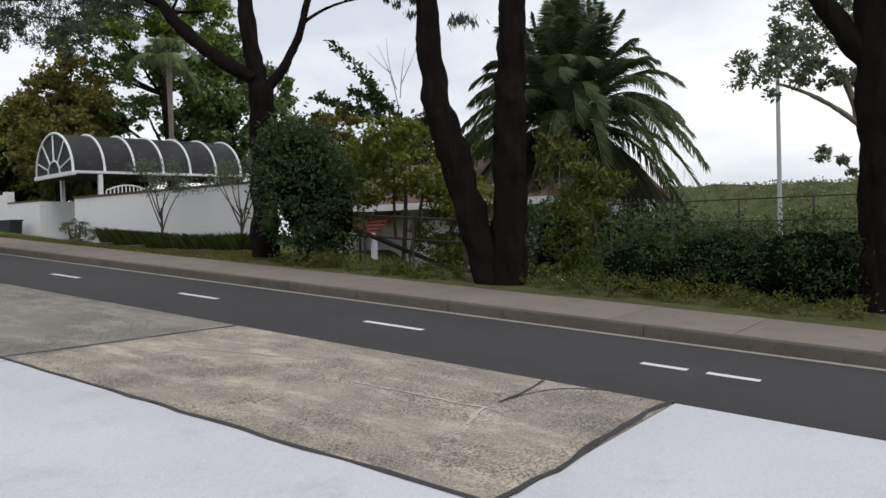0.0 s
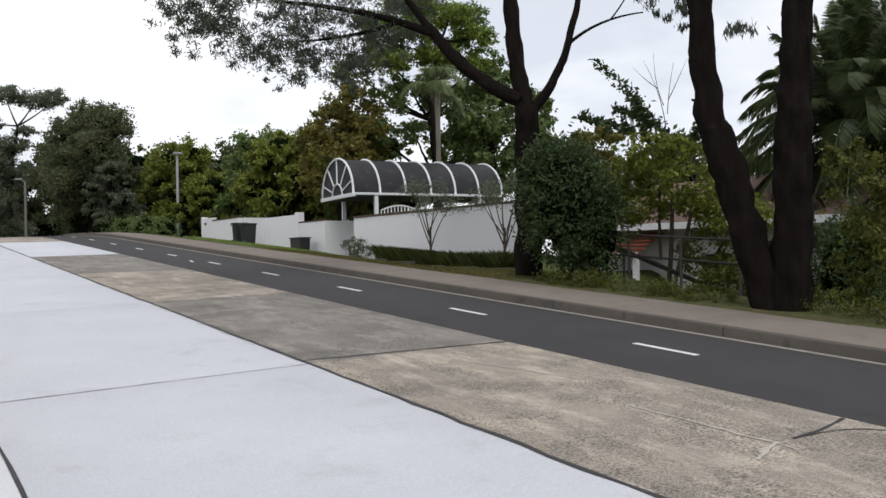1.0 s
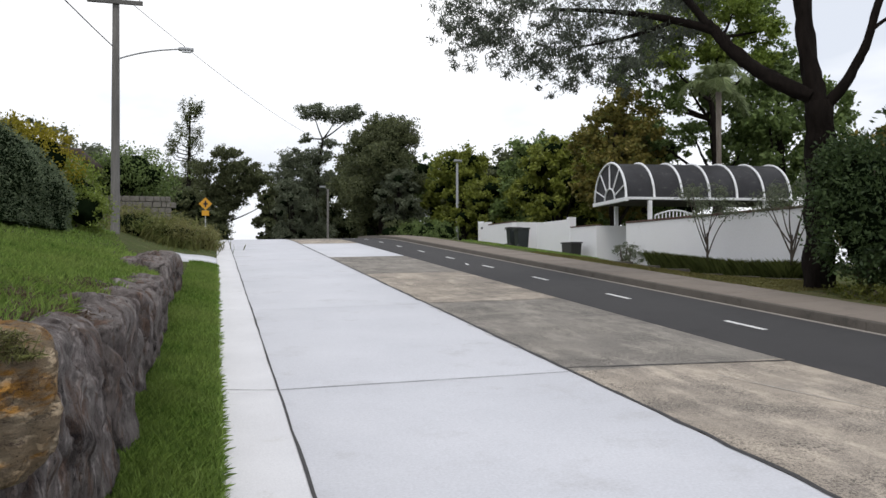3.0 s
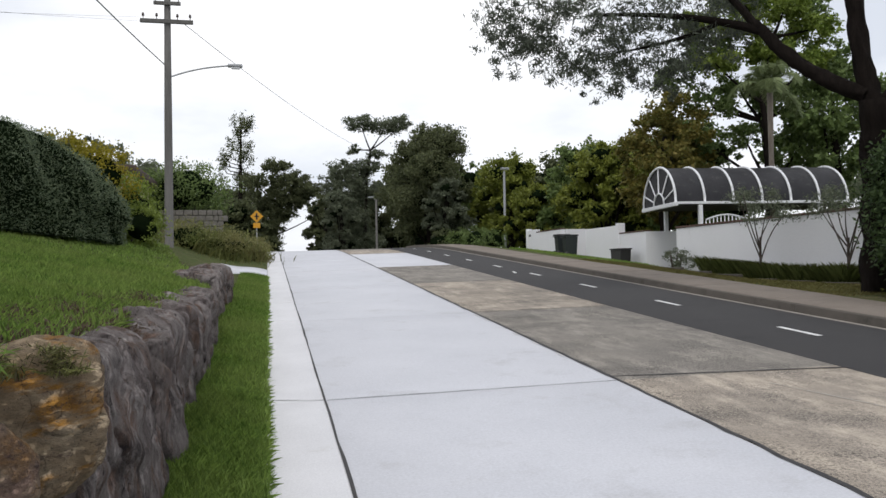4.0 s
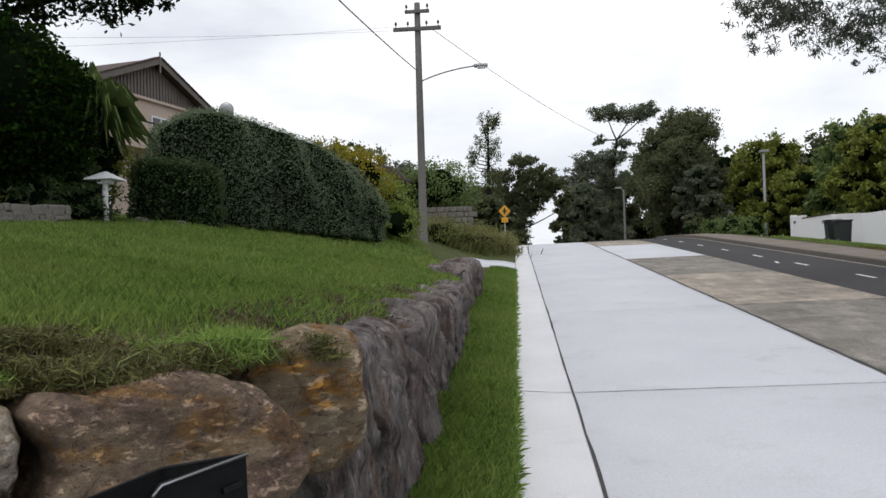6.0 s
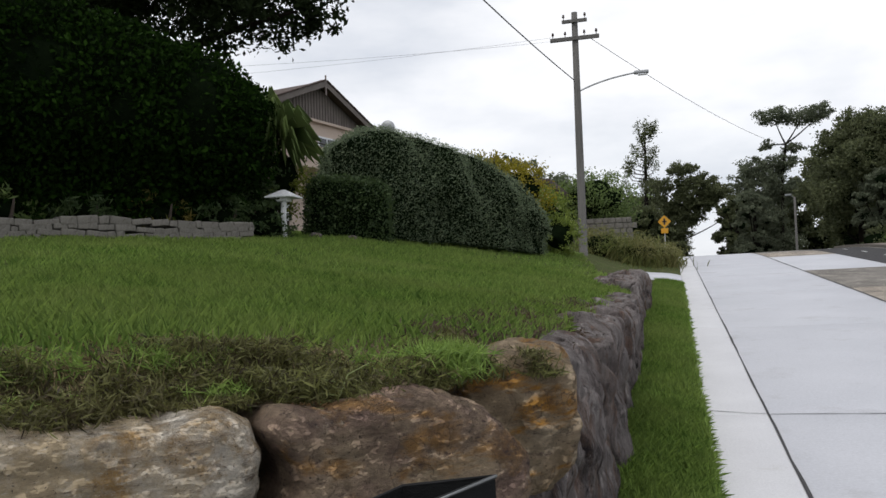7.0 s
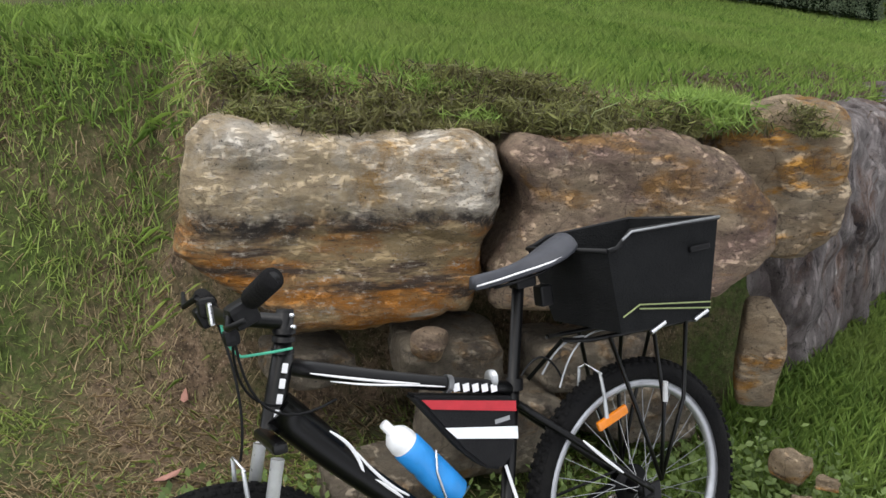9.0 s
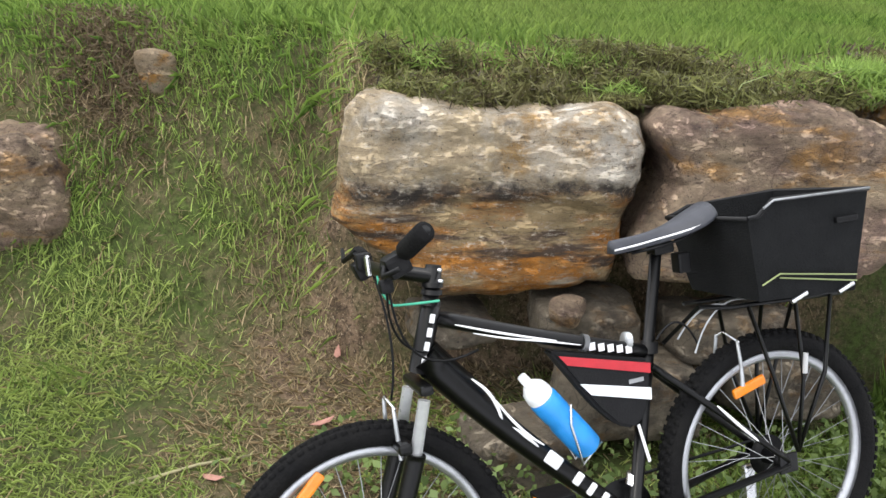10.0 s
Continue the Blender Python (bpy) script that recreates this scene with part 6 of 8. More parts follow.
bike = thing("bicycle", "black mountain bike with rear basket leaning by the boulders", "bicycle", pose(-1.252, -1.780, -0.203, 11.07, 4.10, -113.59))
BB, HUB, FHUB = Vector((0.42, 0, 0.277)), Vector((0, 0, 0.335)), Vector((1.071, 0, 0.335))
ST, HT, HB = Vector((0.331, 0, 0.703)), Vector((0.865, 0, 0.885)), Vector((0.911, 0, 0.752))


def ring(name, R, profile, mat, parent, n=72):
    """A turned ring in the wheel's plane from a closed profile of (radius, width)."""
    v, f = [], []
    m = len(profile)
    for i in range(n):
        a = 2 * math.pi * i / n
        for pr_, w in profile:
            v.append(((R + pr_) * math.cos(a), w, (R + pr_) * math.sin(a)))
    for i in range(n):
        for j in range(m):
            a, b = i * m + j, i * m + (j + 1) % m
            c, d = ((i + 1) % n) * m + (j + 1) % m, ((i + 1) % n) * m + j
            f.append((a, b, c, d))
    return part(name, mesh_np(name, v, f, mat, True), None, parent)


def wheel(hub, reflector):
    w = new("wheel")
    w.parent = bike
    w.matrix_basis = Matrix.Translation(hub)
    prof = [(0.027 * math.cos(t), 0.027 * math.sin(t)) for t in [2 * math.pi * k / 12 for k in range(12)]]
    ring("tyre", 0.307, prof, M_RUBBER, w)
    kv, kf = [], []
    for i in range(84):
        for s in (-1, 0, 1):
            a = 2 * math.pi * (i + 0.5 * (s == 0)) / 84
            lo, hi = 0.331 - 0.006 * abs(s), 0.3375 - 0.006 * abs(s)
            da = 0.022
            o = len(kv)
            for r in (lo, hi):
                for b in (-da, da):
                    for c in (-0.006, 0.006):
                        kv.append((r * math.cos(a + b), s * 0.016 + c, r * math.sin(a + b)))
            kf += [(o + 4, o + 5, o + 7, o + 6), (o, o + 1, o + 5, o + 4), (o + 2, o + 6, o + 7, o + 3), (o, o + 4, o + 6, o + 2), (o + 1, o + 3, o + 7, o + 5)]
    tread = part("tread", mesh_np("tread", kv, kf, M_RUBBER), None, w)
    tread["kind"] = "stuff"
    ring("rim", 0.272, [(0.010, 0.013), (-0.005, 0.0115), (-0.013, 0.004), (-0.013, -0.004), (-0.005, -0.0115), (0.010, -0.013)], M_RIM, w)
    for i in range(32):
        a = 2 * math.pi * i / 32
        b = a + (0.5 if i % 4 < 2 else -0.5)
        s = 0.028 if i % 2 else -0.028
        tube("spoke", [(0.02 * math.cos(b), s, 0.02 * math.sin(b)), (0.262 * math.cos(a), s * 0.15, 0.262 * math.sin(a))], 0.0011, M_GALV, w, 4)
    tube("hub", [(0, -0.05, 0), (0, -0.032, 0), (0, -0.028, 0), (0, 0.028, 0), (0, 0.032, 0), (0, 0.05, 0)], [0.012, 0.012, 0.024, 0.016, 0.024, 0.012], M_BLACKP, w, 12)
    bm = box_bm((-0.05, -0.006, -0.013), (0.05, 0.006, 0.013), 0.006, None, reflector)
    part("reflector", bm, M_ORANGE, w, "orange spoke reflector")
    return w


wheel(HUB, pose(0.062, 0.012, 0.205, 0, 14, 0))
wheel(FHUB, pose(0.12, 0.012, 0.215, 0, 44, 0))


def btube(name, a, b, r, mat=None, label="", r2=None, mid=None):
    pts = [Vector(a), Vector(b)] if mid is None else bezier(a, mid, b, 10)
    rr = [r + ((r2 or r) - r) * i / (len(pts) - 1) for i in range(len(pts))]
    return tube(name, pts, rr, mat or M_FRAME, bike, 14, label)


btube("seat_tube", BB, ST, 0.0165)
btube("head_tube", HB, HT + Vector((-0.003, 0, 0.01)), 0.023)
top_t = btube("top_tube", HT + Vector((-0.01, 0, -0.02)), ST + Vector((0.01, 0, -0.015)), 0.019, mid=(0.60, 0, 0.765), r2=0.016)
down_t = btube("down_tube", HB + Vector((-0.015, 0, 0.035)), BB, 0.036, mid=(0.76, 0, 0.60), r2=0.022)
btube("gusset", (0.885, 0, 0.80), (0.775, 0, 0.672), 0.026, r2=0.020)
for s in (-1, 1):
    btube("chain_stay", BB + Vector((-0.02, 0.03 * s, 0)), HUB + Vector((0.0, 0.062 * s, 0)), 0.011, r2=0.009)
    btube("seat_stay", ST + Vector((0.01, 0.02 * s, -0.05)), HUB + Vector((0, 0.062 * s, 0.01)), 0.010, mid=(0.17, 0.055 * s, 0.50), r2=0.008)
    part("dropout", box_bm((-0.025, 0.062 * s - 0.004, 0.315), (0.03, 0.062 * s + 0.004, 0.365), 0.003), M_FRAME, bike)
    fk = (HB - FHUB)
    c0 = HB + Vector((0.012, 0.062 * s, -0.045))
    tube("fork_stanchion", [c0, c0 + Vector((0.038, 0, -0.125))], 0.0135, M_CHROME, bike, 14, "bright fork stanchion")
    tube("fork_leg", [c0 + Vector((0.034, 0, -0.112)), c0 + Vector((0.038, 0, -0.125)), c0 + Vector((0.09, 0, -0.26)), FHUB + Vector((0.0, 0.058 * s, 0.0))], [0.0225, 0.021, 0.02, 0.014], M_FRAME, bike, 14)
part("fork_crown", box_bm((0.90, -0.074, 0.715), (0.932, 0.074, 0.738), 0.010), M_FRAME, bike, "black fork crown")
part("fork_arch", box_bm((0.965, -0.08, 0.60), (0.995, 0.08, 0.63), 0.010), M_FRAME, bike)
part("decal", box_bm((1.0, 0.083, 0.40), (1.018, 0.0845, 0.50), 0.0, None, None), M_RED, bike, "red mark on fork leg")
tube("bottom_bracket", [BB + Vector((0, -0.04, 0)), BB + Vector((0, 0.04, 0))], 0.022, M_BLACKP, bike, 14)
# seat post and saddle
tube("seat_post", [ST, ST + (ST - BB).normalized() * 0.255], 0.0145, M_FRAME, bike, 12)
tube("seat_clamp", [ST + Vector((0, 0, -0.022)), ST + Vector((-0.004, 0, 0.005))], 0.021, M_BLACKP, bike, 12)
sad = bmesh.new()
SN, SB = Vector((0.407, 0, 0.965)), Vector((0.141, 0, 1.01))
rows = []
for i in range(13):
    t = i / 12
    c = SN.lerp(SB, t) + Vector((0, 0, -0.012 * math.sin(math.pi * t) + 0.012 * t ** 4))
    w = 0.018 + 0.004 * t + 0.046 * smooth01((t - 0.35) / 0.5) - 0.012 * max(0, t - 0.9) * 10
    row = []
    for j in range(11):
        a = math.pi * (j / 10)
        row.append(sad.verts.new(c + Vector((0, math.cos(a) * w, math.sin(a) * 0.018 - 0.016 - 0.014 * abs(math.cos(a)) ** 3))))
    rows.append(row)
for i in range(12):
    for j in range(10):
        sad.faces.new((rows[i][j], rows[i][j + 1], rows[i + 1][j + 1], rows[i + 1][j]))
    sad.faces.new((rows[i][10], rows[i][0], rows[i + 1][0], rows[i + 1][10]))
sad.faces.new(rows[0][::-1])
sad.faces.new(rows[-1])
bmesh.ops.recalc_face_normals(sad, faces=sad.faces[:])
saddle = part("saddle", sad, M_GREYS, bike, "grey and black padded saddle", True)
tube("piping", [SN.lerp(SB, t) + Vector((0, 0.020 + 0.041 * float(smooth01((t - 0.35) / 0.5)), -0.020 - 0.010 * math.sin(math.pi * t))) for t in [k / 10 for k in range(0, 9)]], 0.0025, M_DECAL, saddle, 5)
for s in (-1, 1):
    tube("saddle_rail", [SN + Vector((-0.05, 0.01 * s, -0.035)), (0.30, 0.022 * s, 0.935), (0.22, 0.022 * s, 0.945), SB + Vector((0.03, 0.03 * s, -0.04))], 0.0035, M_BLACKP, bike, 6)
part("seat_bracket", box_bm((0.245, -0.02, 0.915), (0.30, 0.02, 0.945), 0.006), M_BLACKP, bike)
part("rear_light", box_bm((0.20, -0.018, 0.86), (0.235, 0.018, 0.91), 0.006), M_BLACKP, bike)
# stem, bars and controls
stem = btube("stem", (0.846, 0, 0.955), (0.965, 0, 0.99), 0.0165)
tube("steerer", [(0.868, 0, 0.885), (0.846, 0, 0.975)], 0.019, M_FRAME, bike, 12)
for z in (0.895, 0.918, 0.934):
    tube("headset_spacer", [(0.8665 - (z - 0.885) * 0.24, 0, z), (0.8645 - (z - 0.885) * 0.24, 0, z + 0.010)], 0.0235, M_BLACKP, bike, 14)
tube("stem_cap", [(0.8465, 0, 0.974), (0.845, 0, 0.981)], 0.0175, M_BLACKP, bike, 14)
for dz in (-0.012, 0.012):
    tube("stem_bolt", [(0.842, 0.012, 0.958 + dz), (0.838, 0.026, 0.958 + dz)], 0.004, M_ALLOY, bike, 6)
tube("handlebar", [(0.944, -0.30, 1.0), (0.955, -0.20, 0.995), (0.968, -0.08, 0.99), (0.97, 0, 0.99), (0.968, 0.08, 0.995), (0.955, 0.20, 1.05), (0.944, 0.30, 1.085)], [0.011, 0.011, 0.013, 0.0155, 0.013, 0.011, 0.011], M_FRAME, bike, 12)
for s in (-1, 1):
    gz0, gz1 = (1.042, 1.083) if s > 0 else (0.995, 1.0)
    tube("grip", [(0.957, 0.185 * s, gz0), (0.955, 0.19 * s, gz0 + 0.002), (0.945, 0.295 * s, gz1), (0.944, 0.30 * s, gz1 + 0.002)], [0.013, 0.020, 0.020, 0.014], M_RUBBER, bike, 14)
    part("shifter", box_bm((-0.026, -0.025, -0.034), (0.024, 0.028, 0.012), 0.011, None, pose(0.972, 0.15 * s, 1.025 if s > 0 else 0.99, 0, 20, 0)), M_BLACKP, bike)
    part("lever_clamp", box_bm((0.955, 0.115 * s - 0.014, 0.98), (0.992, 0.115 * s + 0.014, 1.02), 0.010), M_BLACKP, bike)
    tube("brake_lever", [(0.985, 0.14 * s, 1.02), (1.005, 0.19 * s, 1.0), (0.99, 0.26 * s, 1.02)], [0.007, 0.006, 0.005], M_BLACKP, bike, 8)
light = part("front_lamp", box_bm((0.997, 0.044, 0.988), (1.007, 0.062, 1.032), 0.0045), M_ALLOY, bike, "small silver front lamp")
part("bell", box_bm((0.97, 0.10, 0.955), (1.0, 0.13, 0.985), 0.01), M_BLACKP, bike)
tube("elastic_cord", bezier((0.85, 0.024, 0.905), (0.90, 0.04, 0.910), (0.955, 0.04, 0.915), 6), 0.0028, M_GREEN, bike, 6)
tube("elastic_cord", bezier((0.955, 0.04, 0.915), (0.985, 0.05, 0.94), (0.985, 0.05, 0.985), 6), 0.0028, M_GREEN, bike, 6)
for a, b, c in [((0.98, 0.13, 1.0), (1.0, 0.06, 0.84), (0.90, 0.03, 0.80)), ((0.978, -0.02, 0.985), (0.955, 0.045, 0.83), (0.985, 0.02, 0.71)), ((0.98, 0.12, 1.0), (0.985, 0.08, 0.74), (0.78, 0.04, 0.785)),
                ((0.32, 0.02, 0.715), (0.27, 0.05, 0.80), (0.20, 0.01, 0.68))]:
    tube("brake_cable", bezier(a, b, c, 12), 0.0028, M_BLACKP, bike, 6)
for a, b, c in [((0.215, 0.02, 0.66), (0.18, 0.05, 0.80), (0.06, 0.03, 0.77)), ((0.255, 0.01, 0.70), (0.2, 0.03, 0.79), (0.12, 0.02, 0.765))]:
    tube("strap", bezier(a, b, c, 10), 0.0026, M_GALV, bike, 6)
for hx, hz, nm in ((0.985, 0.645, "front_brake"), (0.105, 0.62, "rear_brake")):
    for s in (-1, 1):
        tube(nm, [(hx, 0.045 * s, hz - 0.06), (hx + 0.004, 0.05 * s, hz), (hx + 0.002, 0.04 * s, hz + 0.055)], [0.006, 0.005, 0.004], M_GALV, bike, 8)
    tube(nm + "_noodle", [(hx, -0.045, hz + 0.05), (hx + 0.01, 0.0, hz + 0.07), (hx, 0.045, hz + 0.05)], 0.003, M_ALLOY, bike, 6)
# frame decals: plain strokes
def decal(t_, pts, w, mat=M_DECAL, parent=None, y=0.0):
    """A flat painted stroke on the near flank of a tube."""
    v, f = [], []
    for _ in range(2):
        fine = [pts[0]]
        for p, q in zip(pts, pts[1:]):
            fine += [(0.75 * p[0] + 0.25 * q[0], 0.75 * p[1] + 0.25 * q[1]), (0.25 * p[0] + 0.75 * q[0], 0.25 * p[1] + 0.75 * q[1])]
        pts = fine + [pts[-1]]
    n = len(pts)
    for i, (px_, pz) in enumerate(pts):
        a, b = pts[max(i - 1, 0)], pts[min(i + 1, n - 1)]
        dx, dz = b[0] - a[0], b[1] - a[1]
        q = math.hypot(dx, dz)
        ww = w * (0.25 + 0.75 * math.sin(math.pi * (i + 0.5) / n))
        for s in (-1, 1):
            v.append((px_ - dz / q * ww / 2 * s, y, pz + dx / q * ww / 2 * s))
    for i in range(n - 1):
        f.append((2 * i, 2 * i + 1, 2 * i + 3, 2 * i + 2))
    ob = part("decal", mesh_np("decal", v, f, mat), None, parent or bike, "white painted stroke")
    ob.modifiers.new("thick", 'SOLIDIFY').thickness = 0.002
    return ob


decal(0, [(0.82, 0.845), (0.74, 0.815), (0.66, 0.787), (0.58, 0.762)], 0.0055, parent=top_t, y=0.0195)
decal(0, [(0.78, 0.818), (0.70, 0.79), (0.62, 0.77), (0.52, 0.74)], 0.0045, parent=top_t, y=0.0195)
for i in range(5):
    part("letter_bar", box_bm((0.50 - 0.024 * i - 0.016, 0.0175, 0.730 - 0.0065 * i - 0.008), (0.50 - 0.024 * i, 0.0185, 0.730 - 0.0065 * i + 0.010)), M_DECAL, top_t)
decal(0, [(0.80, 0.72), (0.765, 0.685), (0.745, 0.64), (0.74, 0.60)], 0.008, parent=down_t, y=0.0285)
decal(0, [(0.75, 0.66), (0.72, 0.61), (0.68, 0.56), (0.645, 0.53)], 0.007, parent=down_t, y=0.0275)
decal(0, [(0.73, 0.595), (0.70, 0.575), (0.66, 0.53)], 0.008, parent=down_t, y=0.0275)
for i, (a, w) in enumerate(((0.0, 0.05), (0.072, 0.026), (0.112, 0.022), (0.15, 0.022))):
    c = Vector((0.628, 0, 0.492)).lerp(Vector((0.47, 0, 0.325)), a / 0.2)
    part("letter_bar", box_bm((-w / 2, 0.0235, -0.016), (w / 2 - 0.006, 0.0312, 0.016), 0.0055, None, Matrix.Translation(c) @ pose(0, 0, 0, 0, -46, 0)), M_DECAL, down_t)
for i in range(4):
    part("letter_bar", box_bm((-0.006, 0.022, -0.010), (0.006, 0.0245, 0.010), 0.002, None, Matrix.Translation(HT.lerp(HB, 0.12 + 0.22 * i)) @ pose(0, 0, 0, 0, -18, 0)), M_DECAL, bike)
decal(0, [(0.20, 0.535), (0.14, 0.47), (0.09, 0.42)], 0.008, y=0.068)
part("label_strip", box_bm((-0.004, 0.016, -0.05), (0.004, 0.0175, 0.05), 0, None, Matrix.Translation(ST.lerp(BB, 0.55)) @ pose(0, 0, 0, 0, 12, 0)), M_DECAL, bike)
# drivetrain
tube("chainring", [BB + Vector((0, -0.055, 0)), BB + Vector((0, -0.051, 0))], 0.085, M_BLACKP, bike, 40)
tube("chainring", [BB + Vector((0, -0.048, 0)), BB + Vector((0, -0.045, 0))], 0.065, M_BLACKP, bike, 40)
tube("cassette", [HUB + Vector((0, -0.05, 0)), HUB + Vector((0, -0.03, 0)), HUB + Vector((0, -0.018, 0))], [0.025, 0.04, 0.055], M_BLACKP, bike, 24)
tube("chain", [HUB + Vector((0, -0.04, 0.04)), BB + Vector((0, -0.05, 0.083))], 0.004, M_BLACKP, bike, 6)
tube("chain", [Vector((0.03, -0.05, 0.17)), BB + Vector((0, -0.05, -0.083))], 0.004, M_BLACKP, bike, 6)
tube("crank_arm", [BB + Vector((0, 0.05, 0)), BB + Vector((-0.155, 0.07, -0.035))], [0.016, 0.011], M_ALLOY, bike, 10, "silver crank arm")
tube("crank_arm", [BB + Vector((0, -0.065, 0)), BB + Vector((0.15, -0.075, 0.05))], [0.016, 0.011], M_ALLOY, bike, 10, "silver crank arm")
tube("crank_bolt", [BB + Vector((0, 0.048, 0)), BB + Vector((0, 0.066, 0))], 0.021, M_ALLOY, bike, 14)
for c, s in ((Vector((0.265, 0.125, 0.242)), 1), (Vector((0.572, -0.125, 0.33)), -1)):
    ped = part("pedal", box_bm(c - Vector((0.045, 0.045, 0.012)), c + Vector((0.045, 0.045, 0.012)), 0.006), M_BLACKP, bike)
    part("pedal_reflector", box_bm(c + Vector((0.0455, -0.014, -0.006)), c + Vector((0.0475, 0.014, 0.006))), M_ORANGE, ped)
    part("pedal_reflector", box_bm(c + Vector((-0.012, 0.0455, -0.006)), c + Vector((0.012, 0.0475, 0.006))), M_ORANGE, ped)
part("derailleur", box_bm((0.01, -0.075, 0.20), (0.045, -0.055, 0.30), 0.008), M_ALLOY, bike, "silver rear derailleur")
part("derailleur_cage", box_bm((0.02, -0.066, 0.13), (0.05, -0.05, 0.21), 0.008), M_ALLOY, bike)
tube("front_derailleur", [ST.lerp(BB, 0.80) + Vector((0, -0.01, 0)), ST.lerp(BB, 0.74) + Vector((0, -0.01, 0))], 0.022, M_ALLOY, bike, 12)
# bottle and cage
bottle = new("bottle_holder")
bottle.parent = bike
ax_d = (Vector((0.66, 0, 0.69)) - Vector((0.512, 0, 0.487))).normalized()
b0 = Vector((0.520, 0, 0.486))
tagged(bottle, "blue drink bottle with white cap in a wire cage")
tube("bottle_body", [b0, b0 + ax_d * 0.006, b0 + ax_d * 0.05, b0 + ax_d * 0.10, b0 + ax_d * 0.115, b0 + ax_d * 0.13, b0 + ax_d * 0.175, b0 + ax_d * 0.185], [0.030, 0.036, 0.037, 0.037, 0.033, 0.036, 0.036, 0.031], M_BLUE, bottle, 20, "blue plastic bottle")
tube("bottle_cap", [b0 + ax_d * 0.183, b0 + ax_d * 0.19, b0 + ax_d * 0.212, b0 + ax_d * 0.228, b0 + ax_d * 0.23, b0 + ax_d * 0.255], [0.033, 0.034, 0.030, 0.016, 0.012, 0.011], M_WHITEP, bottle, 18, "white screw cap")
sd_ = Vector((ax_d.z, 0, -ax_d.x))
for s in (-1, 1):
    tube("cage_wire", [b0 - ax_d * 0.004 + Vector((0, 0.02 * s, 0)) + sd_ * -0.03, b0 - ax_d * 0.006 + Vector((0, 0.02 * s, 0)) + sd_ * 0.04, b0 + ax_d * 0.04 + Vector((0, 0.036 * s, 0)) + sd_ * 0.025, b0 + ax_d * 0.10 + Vector((0, 0.041 * s, 0)) + sd_ * 0.0, b0 + ax_d * 0.13 + Vector((0, 0.03 * s, 0)) - sd_ * 0.035], 0.0032, M_ALLOY, bottle, 6)
# frame bag
bag = bmesh.new()
outl = [(0.605, 0.742), (0.345, 0.672), (0.352, 0.60), (0.372, 0.535), (0.405, 0.512), (0.45, 0.53), (0.50, 0.585)]
fa_, fb_ = [bag.verts.new((x, 0.026, z)) for x, z in outl], [bag.verts.new((x, -0.026, z)) for x, z in outl]
bag.faces.new(fa_)
bag.faces.new(fb_[::-1])
for i in range(7):
    bag.faces.new((fa_[i], fb_[i], fb_[(i + 1) % 7], fa_[(i + 1) % 7]))
bmesh.ops.recalc_face_normals(bag, faces=bag.faces[:])
bmesh.ops.bevel(bag, geom=bag.edges[:], offset=0.008, segments=2, affect='EDGES')
fbag = part("frame_bag", bag, M_NYLON, bike, "black triangular nylon frame bag")


def flat(name, outline, y, mat, parent, label=""):
    bm_ = bmesh.new()
    a = [bm_.verts.new((x, y, z)) for x, z in outline]
    b = [bm_.verts.new((x, y + 0.002, z)) for x, z in outline]
    bm_.faces.new(a)
    bm_.faces.new(b[::-1])
    n = len(a)
    for i in range(n):
        bm_.faces.new((a[i], b[i], b[(i + 1) % n], a[(i + 1) % n]))
    bmesh.ops.recalc_face_normals(bm_, faces=bm_.faces[:])
    return part(name, bm_, mat, parent, label)


flat("red_panel", [(0.585, 0.728), (0.348, 0.664), (0.350, 0.640), (0.565, 0.702)], 0.0265, M_RED, fbag, "red nylon panel")
flat("reflective_band", [(0.538, 0.652), (0.352, 0.604), (0.354, 0.575), (0.512, 0.620)], 0.0265, M_REFLW, fbag, "white reflective band")
part("label_patch", box_bm((0.37, 0.0265, 0.625), (0.41, 0.028, 0.635)), M_GALV, fbag)
c = (HT + Vector((-0.01, 0, -0.02))).lerp(ST, 0.9)
tube("bag_strap", [c + Vector((0.001, 0, 0.001)), c + Vector((0.012, 0, 0.003))], 0.022, M_GALV, bike, 14)
tube("bag_strap", [(0.51, 0, 0.741), (0.498, 0, 0.737)], 0.021, M_GALV, bike, 14)
# rack and basket
for s in (-1, 1):
    tube("rack_rail", [(0.20, 0.03 * s, 0.775), (0.14, 0.055 * s, 0.765), (-0.21, 0.055 * s, 0.742), (-0.235, 0.03 * s, 0.74)], 0.006, M_FRAME, bike, 8)
    for x in (0.08, -0.06, -0.17):
        tube("rack_strut", [(x, 0.06 * s, 0.758 if x > 0 else 0.745), (x * 0.6 - 0.01, 0.085 * s, 0.56), (-0.02, 0.075 * s, 0.37)], 0.0055, M_FRAME, bike, 8)
tube("rack_reflector_mark", [(-0.055, 0.088, 0.62), (-0.047, 0.089, 0.57)], 0.0065, M_DECAL, bike, 8)
btube("rack_stay", (0.20, 0.03, 0.775), (0.30, 0.015, 0.70), 0.005)
basket = bmesh.new()
lowr = [(0.11, 0.14, 0.785), (-0.17, 0.14, 0.765), (-0.17, -0.12, 0.765), (0.11, -0.12, 0.785)]
topr = [(0.146, 0.165, 0.985), (0.120, 0.168, 0.988), (0.079, 0.17, 1.02), (-0.20, 0.17, 1.01), (-0.20, -0.15, 1.005), (0.079, -0.15, 1.0), (0.120, -0.15, 0.985), (0.146, -0.15, 0.98)]
